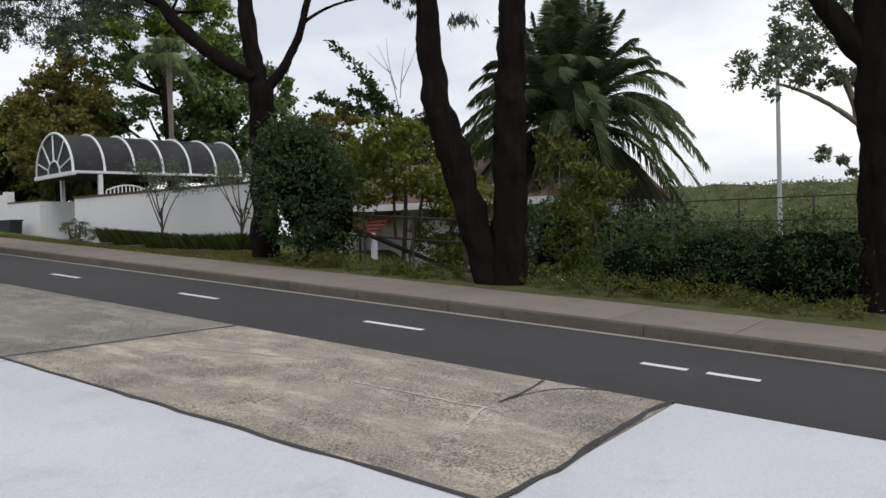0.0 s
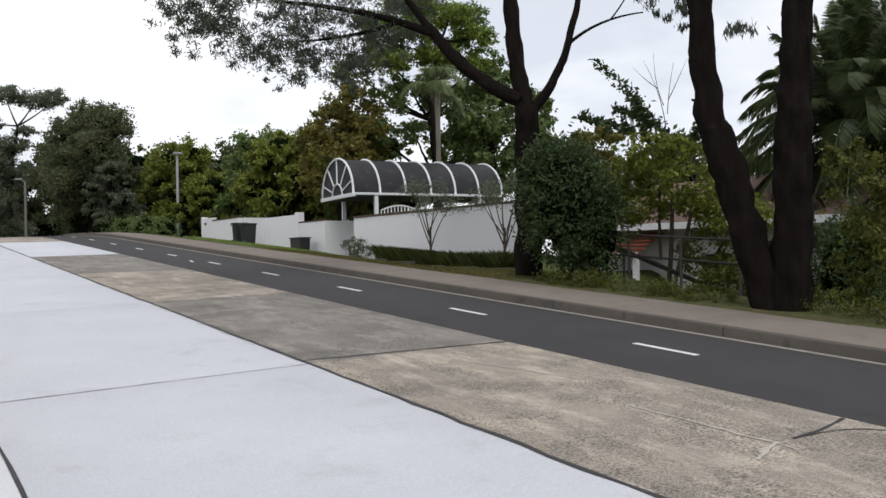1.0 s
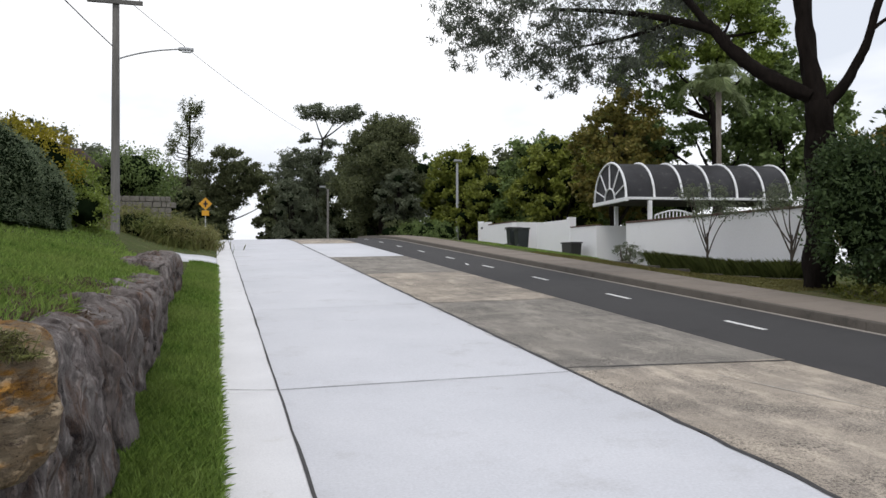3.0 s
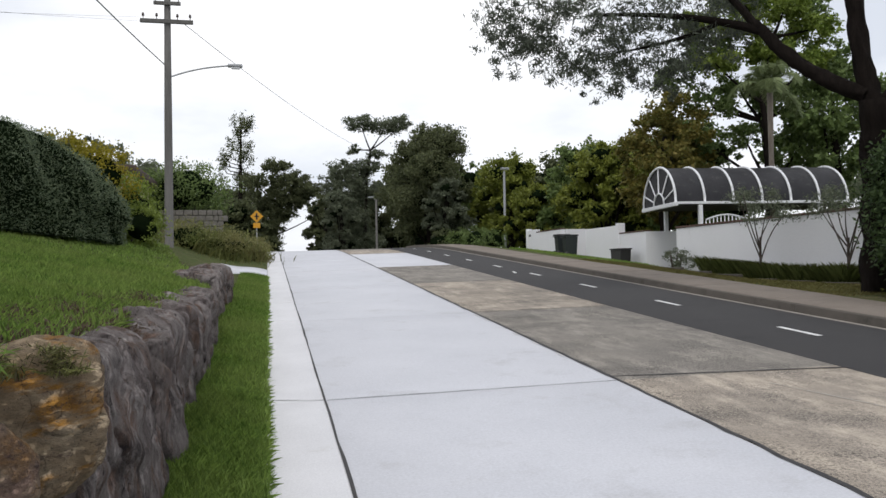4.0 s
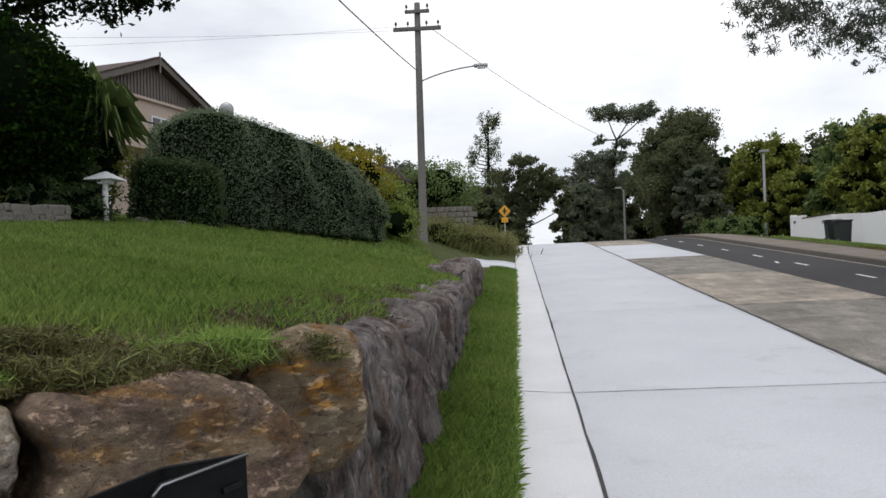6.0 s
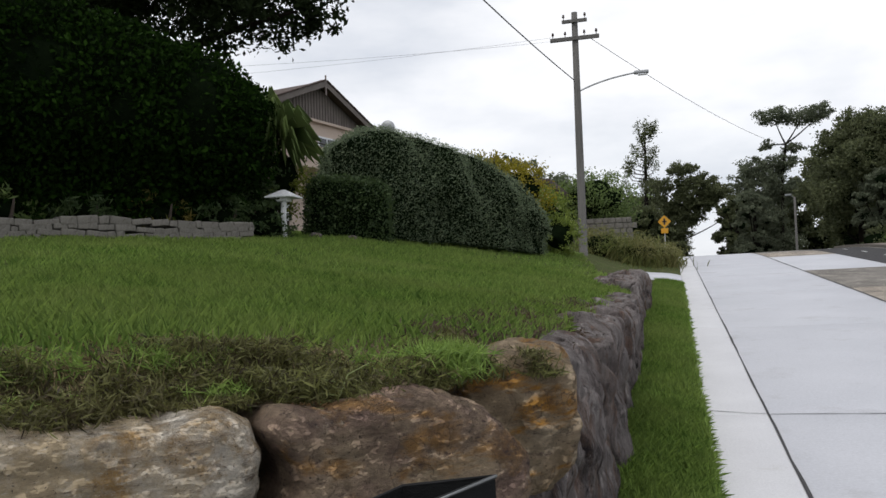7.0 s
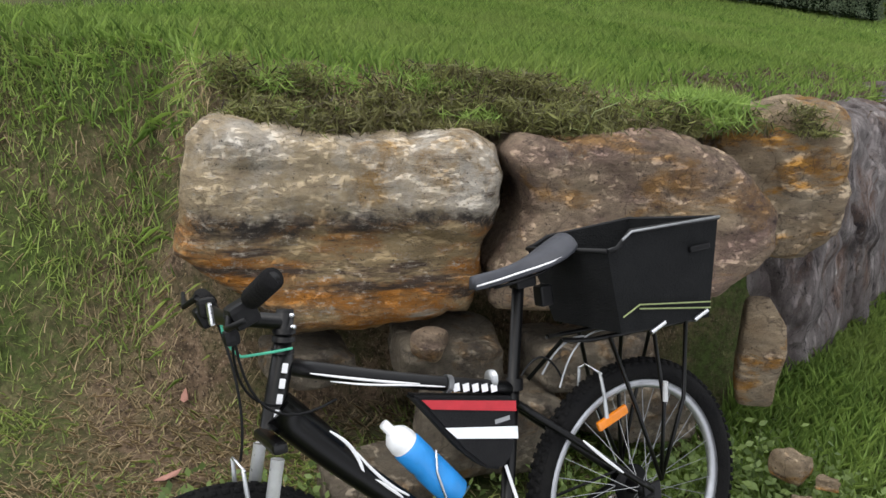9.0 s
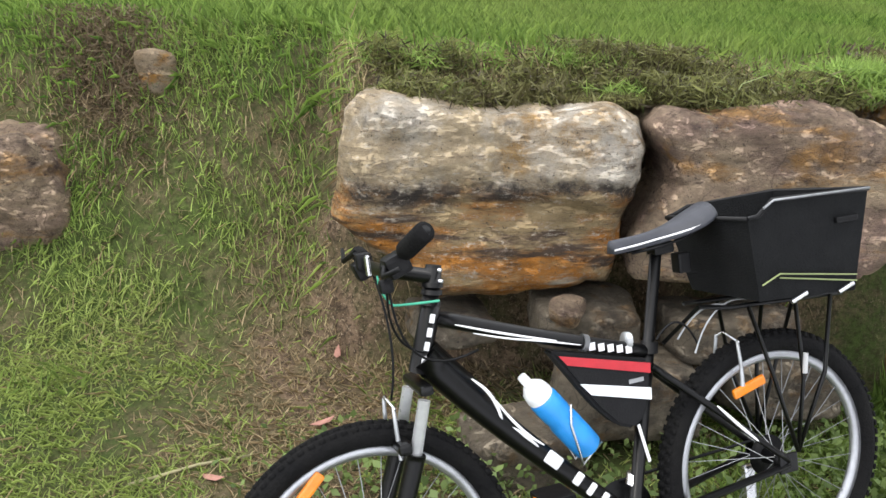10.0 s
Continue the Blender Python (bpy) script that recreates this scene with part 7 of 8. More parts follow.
lv_ = [basket.verts.new(p) for p in [lowr[0], (0.09, 0.14, 0.784), (0.06, 0.14, 0.782), lowr[1], lowr[2], (0.06, -0.12, 0.782), (0.09, -0.12, 0.784), lowr[3]]]
tv_ = [basket.verts.new(p) for p in topr]
for i in range(8):
    basket.faces.new((lv_[i], lv_[(i + 1) % 8], tv_[(i + 1) % 8], tv_[i]))
basket.faces.new(lv_[::-1])
bas = part("basket", basket, M_BASKET, bike, "black open rear basket")
bas.modifiers.new("thick", 'SOLIDIFY').thickness = 0.005
tube("basket_rim", [Vector(p) for p in topr] + [Vector(topr[0])], 0.006, M_BLACKP, bas, 6)
# Thin pale tube drawn in as the glint along the basket rim.
tube("rim_highlight", [Vector(topr[2]) + Vector((0.03, 0.006, -0.015)), Vector(topr[2]) + Vector((0, 0.006, 0)), Vector(topr[3]) + Vector((0, 0.006, 0.002))], 0.003, M_GALV, bas, 5)
M_LIME = plain("lime_trim", (0.36, 0.42, 0.18), 0.6)
for p, q in (((0.11, 0.148, 0.825), (0.06, 0.151, 0.845)), ((0.06, 0.151, 0.845), (-0.17, 0.145, 0.805)), ((0.06, 0.149, 0.835), (-0.17, 0.143, 0.79))):
    tube("trim_line", [Vector(p) + Vector((0, 0.005, 0)), Vector(q) + Vector((0, 0.005, 0))], 0.002, M_LIME, bas, 5)
part("basket_slot", box_bm((-0.165, 0.160, 0.94), (-0.10, 0.172, 0.955), 0.004), M_BLACKP, bas)
for x in (-0.16, -0.02):
    tube("basket_hook", [(x, 0.146, 0.785), (x + 0.045, 0.146, 0.77)], 0.006, M_ALLOY, bas, 6)


# ---- gardens on the camera's side ----
M_BLOCK = surface("rough_stone_blocks", (0.15, 0.14, 0.125), (0.25, 0.235, 0.21), (0.05, 0.05, 0.04), 5, 40, 0.95, bump=0.8, depth=0.015)
low_wall = thing("stone_wall", "low dry-laid grey stone wall below the hedge", "wall", kind="structure")
A_, B_ = Vector((-7.35, 8.05)), Vector((-12.6, -0.3))
ln_ = (B_ - A_).length
dr_ = (B_ - A_).normalized()
rs = random.Random(9)
for course in range(4):
    s = 0.0
    while s < ln_:
        w = rs.uniform(0.08, 0.34)
        c = A_ + dr_ * (s + w / 2)
        g = float(land_z(c.x, c.y)) - 0.04
        m = Matrix.Translation((c.x, c.y, g + 0.085 * course + 0.025 * math.sin(s * 2.3 + course))) @ pose(0, 0, 0, rs.uniform(-6, 6), rs.uniform(-7, 7), math.degrees(math.atan2(dr_.y, dr_.x)) + rs.uniform(-3, 3))
        ob = part("stone_block", box_bm((-w / 2 + 0.006, -0.16 + rs.uniform(-0.05, 0.04), -0.02), (w / 2 - 0.002, 0.14, rs.uniform(0.055, 0.10)), rs.uniform(0.008, 0.02)), M_BLOCK, low_wall)
        ob.matrix_basis = m
        s += w
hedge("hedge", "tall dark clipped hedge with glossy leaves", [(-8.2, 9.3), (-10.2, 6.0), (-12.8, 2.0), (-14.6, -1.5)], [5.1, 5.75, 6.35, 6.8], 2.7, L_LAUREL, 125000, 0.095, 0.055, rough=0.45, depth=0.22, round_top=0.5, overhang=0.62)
for i in range(9):
    u = i / 8
    cx0, cy0 = -8.1 - 4.6 * u, 8.5 - 8.0 * u
    bush("bedding_plant", "dark low plants in the bed behind the stone wall", [(cx0, cy0, float(land_z(cx0, cy0)) + 0.35, 0.5, 0.5, 0.35)], (L_DARK, L_RUST, L_DARK, L_MID)[i % 4], 700, 0.16, 0.03, stems=1, core=0.4)
hedge("hedge", "billowing dark conifer hedge clipped into a long mound", [(-7.7, 11.9), (-6.9, 12.5), (-6.2, 13.8), (-5.4, 15.5), (-4.75, 17.4)], [4.35, 4.55, 4.5, 4.0, 3.35], 2.0, L_HEDGE, 52000, 0.07, 0.018, rough=0.30, depth=0.10)
hedge("hedge", "small clipped box hedge behind the lantern", [(-7.35, 10.3), (-6.1, 11.0)], [3.3, 3.25], 1.0, L_DARK, 9000, 0.06, 0.035, rough=0.14, depth=0.1)
bush("shrub", "dark low shrub at the end of the stone wall", [(-7.5, 8.9, 2.45, 0.45, 0.5, 0.45), (-7.9, 9.1, 2.7, 0.5, 0.5, 0.6)], L_DARK, 3500, 0.08, 0.04)
bush("shrub", "pale variegated shrub under the cordyline", [(-7.75, 9.9, 3.4, 0.5, 0.5, 0.75), (-8.1, 9.6, 2.8, 0.5, 0.5, 0.7)], L_YEL, 3500, 0.08, 0.04)
bush("shrub", "dark green leaves at the end of the tall hedge", [(-8.0, 9.35, 3.9, 0.5, 0.5, 0.9), (-8.15, 9.1, 2.9, 0.55, 0.55, 0.8)], L_DARK, 5000, 0.08, 0.045)
cord = thing("cordyline", "spiky cordyline with a thin leaning stem", "cordyline", Matrix.Translation((-7.85, 9.2, float(land_z(-7.85, 9.2)))))
co = np.array(cord.matrix_basis.translation)
v, f = tube_arrays([(-7.85, 9.2, co[2] - 0.1), (-7.7, 9.22, co[2] + 1.0), (-7.42, 9.25, 4.1)], [0.07, 0.06, 0.05], 8)
part("stem", mesh_np("stem", v - co, f, M_GUMBARK, True), None, cord)
for hx, hy, hz, nn in ((-7.42, 9.25, 4.12, 150), (-7.85, 9.5, 4.5, 90)):
    n = nn
    dirs = unit(n)
    dirs[:, 2] = np.abs(dirs[:, 2]) * 1.3 - 0.45
    dirs /= np.linalg.norm(dirs, axis=1, keepdims=True)
    b = np.tile([hx, hy, hz], (n, 1))
    ln = rng.uniform(0.6, 1.0, (n, 1))
    side = np.cross(dirs, [0, 0, 1.0])
    side /= np.linalg.norm(side, axis=1, keepdims=True) + 1e-6
    midp = b + dirs * ln * 0.6
    tip = b + dirs * ln * 0.95 - np.array([0, 0, 0.55]) * ln
    v = np.stack([b - side * 0.015, b + side * 0.015, midp + side * 0.022, tip, midp - side * 0.022], 1).reshape(-1, 3)
    part("leaf_head", mesh_np("leaf_head", v - co, np.arange(5 * n).reshape(n, 5), L_MID), None, cord)
# white lantern post
lz = float(land_z(-7.18, 8.91))
lan = thing("garden_lantern", "white post lantern with a flared roof on the lawn", "lantern", Matrix.Translation((-7.18, 8.91, lz)))
tube("post", [(0, 0, -0.1), (0.01, 0, 0.2), (-0.01, 0, 0.4), (0, 0, 0.66)], [0.035, 0.04, 0.045, 0.05], M_WHITEP, lan, 10)
part("body", box_bm((-0.10, -0.10, 0.655), (0.10, 0.10, 0.72), 0.012), M_CPWHITE, lan)
bm = bmesh.new()
bmesh.ops.create_cone(bm, cap_ends=True, segments=4, radius1=0.33, radius2=0.04, depth=0.12)
bm.transform(pose(0, 0, 0.80, 0, 0, 45))
part("roof", bm, M_WHITEP, lan)
part("roof_edge", box_bm((-0.24, -0.24, 0.715), (0.24, 0.24, 0.742), 0.006), M_WHITEP, lan)
part("vine", mesh_np("vine", *leaves_at(np.array([0, 0, 0.42]) + rng.normal(size=(60, 3)) * [0.04, 0.04, 0.1], 0.05, 0.03), M_WHITEP), None, lan)
# flat stones on the lawn
for x, y in ((-6.9, 9.6), (-6.35, 9.9)):
    rock("stone", "small flat stone at the edge of the lawn", (x, y, float(land_z(x, y)) + 0.04), (0.25, 0.2, 0.14), 10, R_GREY, int(-x * 10), 8, 2.8, 0.03, group="lawn stones")

# ---- two-storey house ----
M_CREAM = surface("cream_render", (0.55, 0.45, 0.38), (0.49, 0.40, 0.34), None, 0.8, 40, 0.9, bump=0.2)
M_BOARD = surface("brown_gable_boards", (0.15, 0.13, 0.12), (0.20, 0.175, 0.16), None, 2, 40, 0.85, bump=0.3)
M_BTILE = surface("brown_roof_tiles", (0.075, 0.055, 0.048), (0.11, 0.08, 0.07), None, 3, 40, 0.85, bump=0.5)
# its gable wall looks onto the road: x runs along the wall, the rooms lie behind (y)
hs = thing("house", "cream two-storey house with brown boarded gable and balcony", "house", pose(-14.46, 26.30, 2.93, 0, 0, 78))
PK, PB, HW = 6.67, 5.25, 3.55
part("wall", box_bm((-HW + 0.3, 0.1, -0.6), (HW - 0.3, 9, PB), 0.02), M_CREAM, hs)
bm = bmesh.new()
pr_ = [(-HW, PB - 0.02), (0.0, PK - 0.06), (HW, PB - 0.02)]
a = [bm.verts.new((x, 0.0, z)) for x, z in pr_]
b = [bm.verts.new((x, 0.09, z)) for x, z in pr_]
bm.faces.new(a)
bm.faces.new(b[::-1])
for i in range(3):
    bm.faces.new((a[i], b[i], b[(i + 1) % 3], a[(i + 1) % 3]))
bmesh.ops.recalc_face_normals(bm, faces=bm.faces[:])
gab = part("gable", bm, M_BOARD, hs)
for i in range(38):
    x = -HW + 0.19 * (i + 0.5)
    top = PB + (PK - PB) * (1 - abs(x) / HW) - 0.08
    if top > PB + 0.08:
        part("batten", box_bm((x - 0.035, -0.035, PB - 0.05), (x + 0.035, -0.002, top)), M_BOARD, gab)
part("gable_sill", box_bm((-HW, -0.06, PB - 0.14), (HW, 0.09, PB - 0.03), 0.01), M_CREAM, hs)
for sg in (-1, 1):
    x0, z0 = (-HW - 0.5, PB - 0.2) if sg < 0 else (0.0, PK)
    x1, z1 = (0.0, PK) if sg < 0 else (HW + 0.5, PB - 0.2)
    ang_ = math.degrees(math.atan2(z1 - z0, x1 - x0))
    L_ = math.hypot(x1 - x0, z1 - z0)
    slope_m = Matrix.Translation((x0, 0, z0)) @ pose(0, 0, 0, 0, -ang_, 0)
    part("roof", box_bm((0, -0.42, 0), (L_, 9.2, 0.10), 0.02, None, slope_m), M_BTILE, hs)
    part("barge_board", box_bm((0, -0.45, -0.13), (L_, -0.422, 0.09), 0.01, None, slope_m), M_BOARD, hs)
    for k in range(13):
        part("verge_tile", box_bm((L_ * k / 13 + 0.01, -0.5, 0.102), (L_ * (k + 1) / 13 - 0.01, -0.2, 0.16), 0.02, None, slope_m), M_BTILE, hs)
tube("finial", [(0, -0.44, PK - 0.5), (0, -0.44, PK + 0.32)], 0.04, M_BOARD, hs, 6)
dw = part("window", box_bm((0.05, 0.04, 2.9), (2.3, 0.098, 4.6), 0.01), M_CPWHITE, hs)
for x in (0.13, 0.68, 1.24, 1.79):
    part("pane", box_bm((x, 0.02, 2.98), (x + 0.45, 0.035, 4.52)), M_GLASS, dw)
part("balcony_floor", box_bm((-HW + 0.3, -0.9, 3.0), (HW - 0.3, 0.1, 3.2), 0.01), M_CREAM, hs)
tube("balcony_rail", [(-HW + 0.3, -0.86, 4.02), (HW - 0.3, -0.86, 4.02)], 0.03, M_SHADE, hs, 6)
part("balcony_screen", box_bm((-HW + 0.3, -0.87, 3.25), (HW - 0.3, -0.85, 3.9)), M_CREAM, hs)
for k in range(6):
    x = -HW + 0.32 + 1.29 * k
    tube("balcony_post", [(x, -0.86, 3.2), (x, -0.86, 4.02)], 0.03, M_SHADE, hs, 6)
lamp_w = part("wall_lamp", box_bm((-0.88, -0.04, 4.2), (-0.76, 0.10, 4.42), 0.02), M_SHADE, hs)
part("bracket", box_bm((-0.85, 0.0, 4.42), (-0.79, 0.098, 4.52), 0.01), M_SHADE, lamp_w)
dish = thing("satellite_dish", "pale round satellite dish above the hedge", "satellite dish", Matrix.Translation((-11.0, 25.0, 7.3)))
v, f = lathe_blob((0, 0, 0), (0.29, 0.1, 0.29), 2.0, 10, 0.0)
part("bowl", mesh_np("bowl", v, f, M_GALV, True), None, dish)
tube("mast", [(0, 0.1, 0), (0, 0.1, -5.0)], 0.04, M_GALV, dish, 6)
hs2 = thing("house", "low brown-roofed house behind the golden shrubs", "house", Matrix.Translation((-8.6, 33.0, 3.0)))
part("wall", box_bm((-4, 0, -0.5), (2.2, 6, 2.6), 0.02), M_CREAM, hs2)
part("roof", box_bm((-4.4, -0.5, 2.61), (2.6, 6.5, 2.95), 0.1), M_BTILE, hs2)

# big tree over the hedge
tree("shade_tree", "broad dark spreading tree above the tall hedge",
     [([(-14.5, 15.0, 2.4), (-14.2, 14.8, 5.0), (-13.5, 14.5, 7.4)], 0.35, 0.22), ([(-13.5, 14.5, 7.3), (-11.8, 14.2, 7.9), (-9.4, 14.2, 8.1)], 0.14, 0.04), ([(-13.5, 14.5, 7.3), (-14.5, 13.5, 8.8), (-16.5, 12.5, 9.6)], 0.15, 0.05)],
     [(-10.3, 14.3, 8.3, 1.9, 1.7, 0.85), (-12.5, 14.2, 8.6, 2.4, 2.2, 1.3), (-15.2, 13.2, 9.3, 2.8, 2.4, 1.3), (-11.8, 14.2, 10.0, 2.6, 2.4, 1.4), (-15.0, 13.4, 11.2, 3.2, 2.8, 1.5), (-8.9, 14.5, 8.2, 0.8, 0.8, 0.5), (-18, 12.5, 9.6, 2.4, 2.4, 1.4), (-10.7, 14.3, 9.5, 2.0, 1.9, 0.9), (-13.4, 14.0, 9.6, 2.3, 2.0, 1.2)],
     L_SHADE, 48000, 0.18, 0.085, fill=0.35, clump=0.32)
# shrubs between the conifer hedge and the pole
bush("golden_shrub", "golden yellow shrub beyond the conifer hedge", [(-5.2, 20.2, 4.0, 1.0, 1.1, 0.95), (-5.9, 19.0, 4.3, 0.9, 0.9, 0.75)], L_GOLD, 7500, 0.09, 0.045)
bush("shrub", "bright green shrubs beside the pole", [(-4.6, 21.5, 3.1, 0.9, 1.2, 1.1), (-4.9, 22.8, 3.3, 0.9, 1.0, 1.1), (-4.0, 20.3, 2.6, 0.6, 0.9, 0.6)], L_LIME, 9000, 0.09, 0.045)
bush("shrub", "clipped round green tree behind the pole", [(-4.7, 40.0, 5.6, 2.2, 2.0, 1.5), (-5.8, 41.0, 5.0, 2.0, 2.0, 1.3)], L_MID, 9000, 0.16, 0.08)
bush("grass_mound", "mound of wild green grasses beside the road", [(-2.3, 29.6, 2.2, 1.4, 2.2, 0.75), (-1.5, 32.5, 2.2, 1.1, 2.2, 0.65), (-3.6, 28.6, 2.6, 1.2, 1.8, 0.7), (-1.3, 30.2, 1.9, 0.7, 1.5, 0.45)], L_MOUND, 16000, 0.15, 0.03, droop=-0.3, stems=1)
tuft("wild_grass", "seeding wild grass on the mound", lambda n: (rng.normal(-2.3, 0.8, n), rng.normal(30.3, 1.6, n)), 1500, 0.5, 0.025, L_MOUND, lean=0.5)
gw = thing("stone_wall", "rough stone garden wall beyond the pole", "wall", kind="structure")
for course in range(5):
    s = 0.0
    while s < 3.4:
        w = rs.uniform(0.22, 0.5)
        part("stone_block", box_bm((-6.3 + s, 37.6, 3.0 + 0.28 * course), (-6.3 + s + w - 0.02, 38.0, 3.26 + 0.28 * course), 0.03), M_BLOCK, gw)
        s += w

# ---- trees beyond ----
def big_tree(name, label, x, y, top, spread, mat, n, leaf, lift=0.45, bark=None, fill=0.35, lumps=9, size=1.0, seed=0, clump=0.3, group="distant trees"):
    r2 = random.Random(seed)
    g = float(land_z(x, y))
    h = top - g
    limbs = [([(x, y, g - 0.3), (x + 0.1 * spread * r2.uniform(-1, 1), y, g + h * 0.4), (x, y, g + h * 0.72)], 0.03 * h + 0.05, 0.012 * h)]
    blobs = []
    for i in range(lumps):
        a = i * 2.4 + seed
        u = (i + 0.5) / lumps
        zz = g + h * (lift + (1 - lift) * (0.12 + 0.74 * u))
        rad = spread * (0.72 * math.sin(math.pi * (0.22 + 0.70 * u))) * r2.uniform(0.6, 1.1)
        c = (x + rad * math.cos(a), y + rad * math.sin(a), zz)
        q = spread * r2.uniform(0.36, 0.62) * size
        blobs.append((*c, q, q, q * 0.72))
        if i % 2 == 0:
            limbs.append(([(x, y, g + h * (lift * 0.8)), (x + rad * 0.4 * math.cos(a), y + rad * 0.4 * math.sin(a), (g + h * lift + zz) / 2), c], 0.012 * h, 0.004 * h))
    t = tree(name, label, limbs, blobs, mat, int(n * 2.0), leaf * 0.96, leaf * 0.52, bark=bark, fill=fill, clump=clump, group=group)
    # Low crowns get near-black cores in place of the shade within.
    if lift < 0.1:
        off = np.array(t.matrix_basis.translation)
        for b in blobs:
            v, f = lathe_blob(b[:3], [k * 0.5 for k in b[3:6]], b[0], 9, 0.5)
            part("inner_shade_mass", mesh_np("inner_shade_mass", v - off, f, M_CORE, True), None, t)
    return t


FAR = [
    # x, y, top, spread, leaf material, leaves, leaf size, base of crown, label
    (17.2, 30.0, 9.4, 2.6, L_RUST, 8000, 0.22, 0.2, "rusty-leaved tree behind the white wall"),
    (26.0, 30.0, 12.0, 3.5, L_MID, 8000, 0.3, 0.2, "green tree far behind the carport"),
    (17.3, 36.5, 8.2, 2.8, L_YEL, 9000, 0.24, 0.0, "yellow-green tree behind the white wall"),
    (18.3, 41.0, 8.9, 3.2, L_MID, 10000, 0.26, 0.0, "green tree behind the white wall"),
    (21.0, 34.0, 9.0, 3.0, L_MID, 8000, 0.26, 0.0, "dense green tree behind the wall"),
    (15.6, 43.6, 6.3, 2.2, L_YEL, 6000, 0.2, 0.0, "yellow-green tree near the crest"),
    (15.2, 47.5, 8.9, 2.6, L_YEL, 8000, 0.24, 0.05, "light green tree near the crest"),
    (11.3, 49.5, 7.9, 1.9, L_EUC, 9000, 0.18, 0.0, "olive tree beside the road at the crest"),
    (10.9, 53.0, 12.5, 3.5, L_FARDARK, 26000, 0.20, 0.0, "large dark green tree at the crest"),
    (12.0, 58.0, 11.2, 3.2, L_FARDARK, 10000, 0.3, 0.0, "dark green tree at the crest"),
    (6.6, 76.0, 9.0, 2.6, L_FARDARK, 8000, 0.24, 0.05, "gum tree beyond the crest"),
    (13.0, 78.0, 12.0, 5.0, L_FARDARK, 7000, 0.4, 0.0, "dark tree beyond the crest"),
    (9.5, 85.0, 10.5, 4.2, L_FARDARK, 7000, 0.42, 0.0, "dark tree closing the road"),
    (-4.6, 80.0, 9.6, 4.0, L_FARDARK, 7000, 0.36, 0.0, "dark tree beside the crest"),
    (-3.3, 66.0, 7.2, 2.6, L_FARDARK, 5000, 0.28, 0.0, "dark bushy tree behind the road sign"),
    (-8.5, 62.0, 9.8, 3.6, L_EUC, 6000, 0.32, 0.2, "grey-green gum behind the garden"),
    (-11.0, 46.0, 9.2, 3.0, L_EUC, 6000, 0.26, 0.3, "grey-green tree behind the hedge"),
    (-9.5, 37.0, 6.6, 2.0, L_FARDARK, 4000, 0.2, 0.1, "dark tree behind the golden shrub"),
    (27.0, 15.0, 4.6, 2.6, L_MID, 7000, 0.3, 0.1, "green tree behind the white wall"),
    (33.0, 24.0, 7.0, 3.4, L_FARDARK, 7000, 0.32, 0.05, "dark tree behind the white wall"),
    (24.5, 21.5, 7.0, 2.4, L_RUST, 5000, 0.26, 0.1, "rusty tree behind the carport"),
    (24.0, 44.0, 9.5, 3.8, L_MID, 8000, 0.3, 0.0, "green tree behind the gardens"),
    (5.6, 66.0, 8.6, 2.0, L_EUC, 8000, 0.2, 0.0, "olive gum tree beside the far street lamp"),
    (14.2, 62.0, 11.5, 3.6, L_MID, 8000, 0.32, 0.0, "green tree beyond the crest"),
    (17.5, 56.0, 10.0, 3.4, L_YEL, 8000, 0.3, 0.0, "light green tree beyond the gardens"),
    (-6.6, 72.0, 8.6, 3.2, L_FARDARK, 6000, 0.32, 0.0, "dark tree behind the round green tree"),
    (-4.2, 92.0, 9.0, 3.4, L_FARDARK, 6000, 0.4, 0.0, "dark tree behind the pine"),
    (4.7, 71.0, 9.2, 1.7, L_FARDARK, 9000, 0.2, 0.0, "dark bushy tree beside the end of the road"),
    (4.4, 79.0, 8.6, 1.4, L_FARDARK, 7000, 0.22, 0.0, "dark tree beyond the end of the road"),
    (-0.6, 73.0, 4.8, 1.5, L_FARDARK, 5000, 0.2, 0.0, "dark low tree at the end of the road"),
    (20.0, 52.0, 9.5, 4.0, L_FARDARK, 7000, 0.32, 0.0, "dark tree behind the gardens"),
]
for i, (x, y, top, sp, mt, n, lf, lift, lab) in enumerate(FAR):
    tall = lift > 0.2
    big_tree("tree", lab, x, y, top, sp, mt, n, lf, lift, lumps=17 if tall else 11, size=0.66 if tall else 0.9, fill=0.5 if tall else 0.35, seed=i + 1)


def open_gum(label, base, forks, blobs, mat, n, leaf, bark=None, r0=0.22):
    """A gum with bare limbs and separate flat clouds of leaves, each on a limb of its own."""
    x, y, z = base
    fx, fy, fz = forks[0]
    limbs = [([(x, y, z - 0.3), (x, y, (z + fz) / 2), forks[0]], r0, r0 * 0.7)]
    for b in blobs:
        k = min(forks, key=lambda q: math.dist(q, b[:3]) + (4 if q[2] > b[2] else 0))
        limbs.append(([k, ((k[0] + b[0]) / 2, (k[1] + b[1]) / 2, k[2] + (b[2] - k[2]) * 0.35), (b[0], b[1], b[2])], r0 * 0.36, 0.025))
    for a, b in zip(forks[:-1], forks[1:]):
        limbs.append(([a, ((a[0] + b[0]) / 2 + 0.1, (a[1] + b[1]) / 2, (a[2] + b[2]) / 2), b], r0 * 0.65, r0 * 0.45))
    return tree("tree", label, limbs, blobs, mat, n, leaf, leaf * 0.5, bark=bark, fill=0.25, clump=0.30, group="distant trees", per=46)


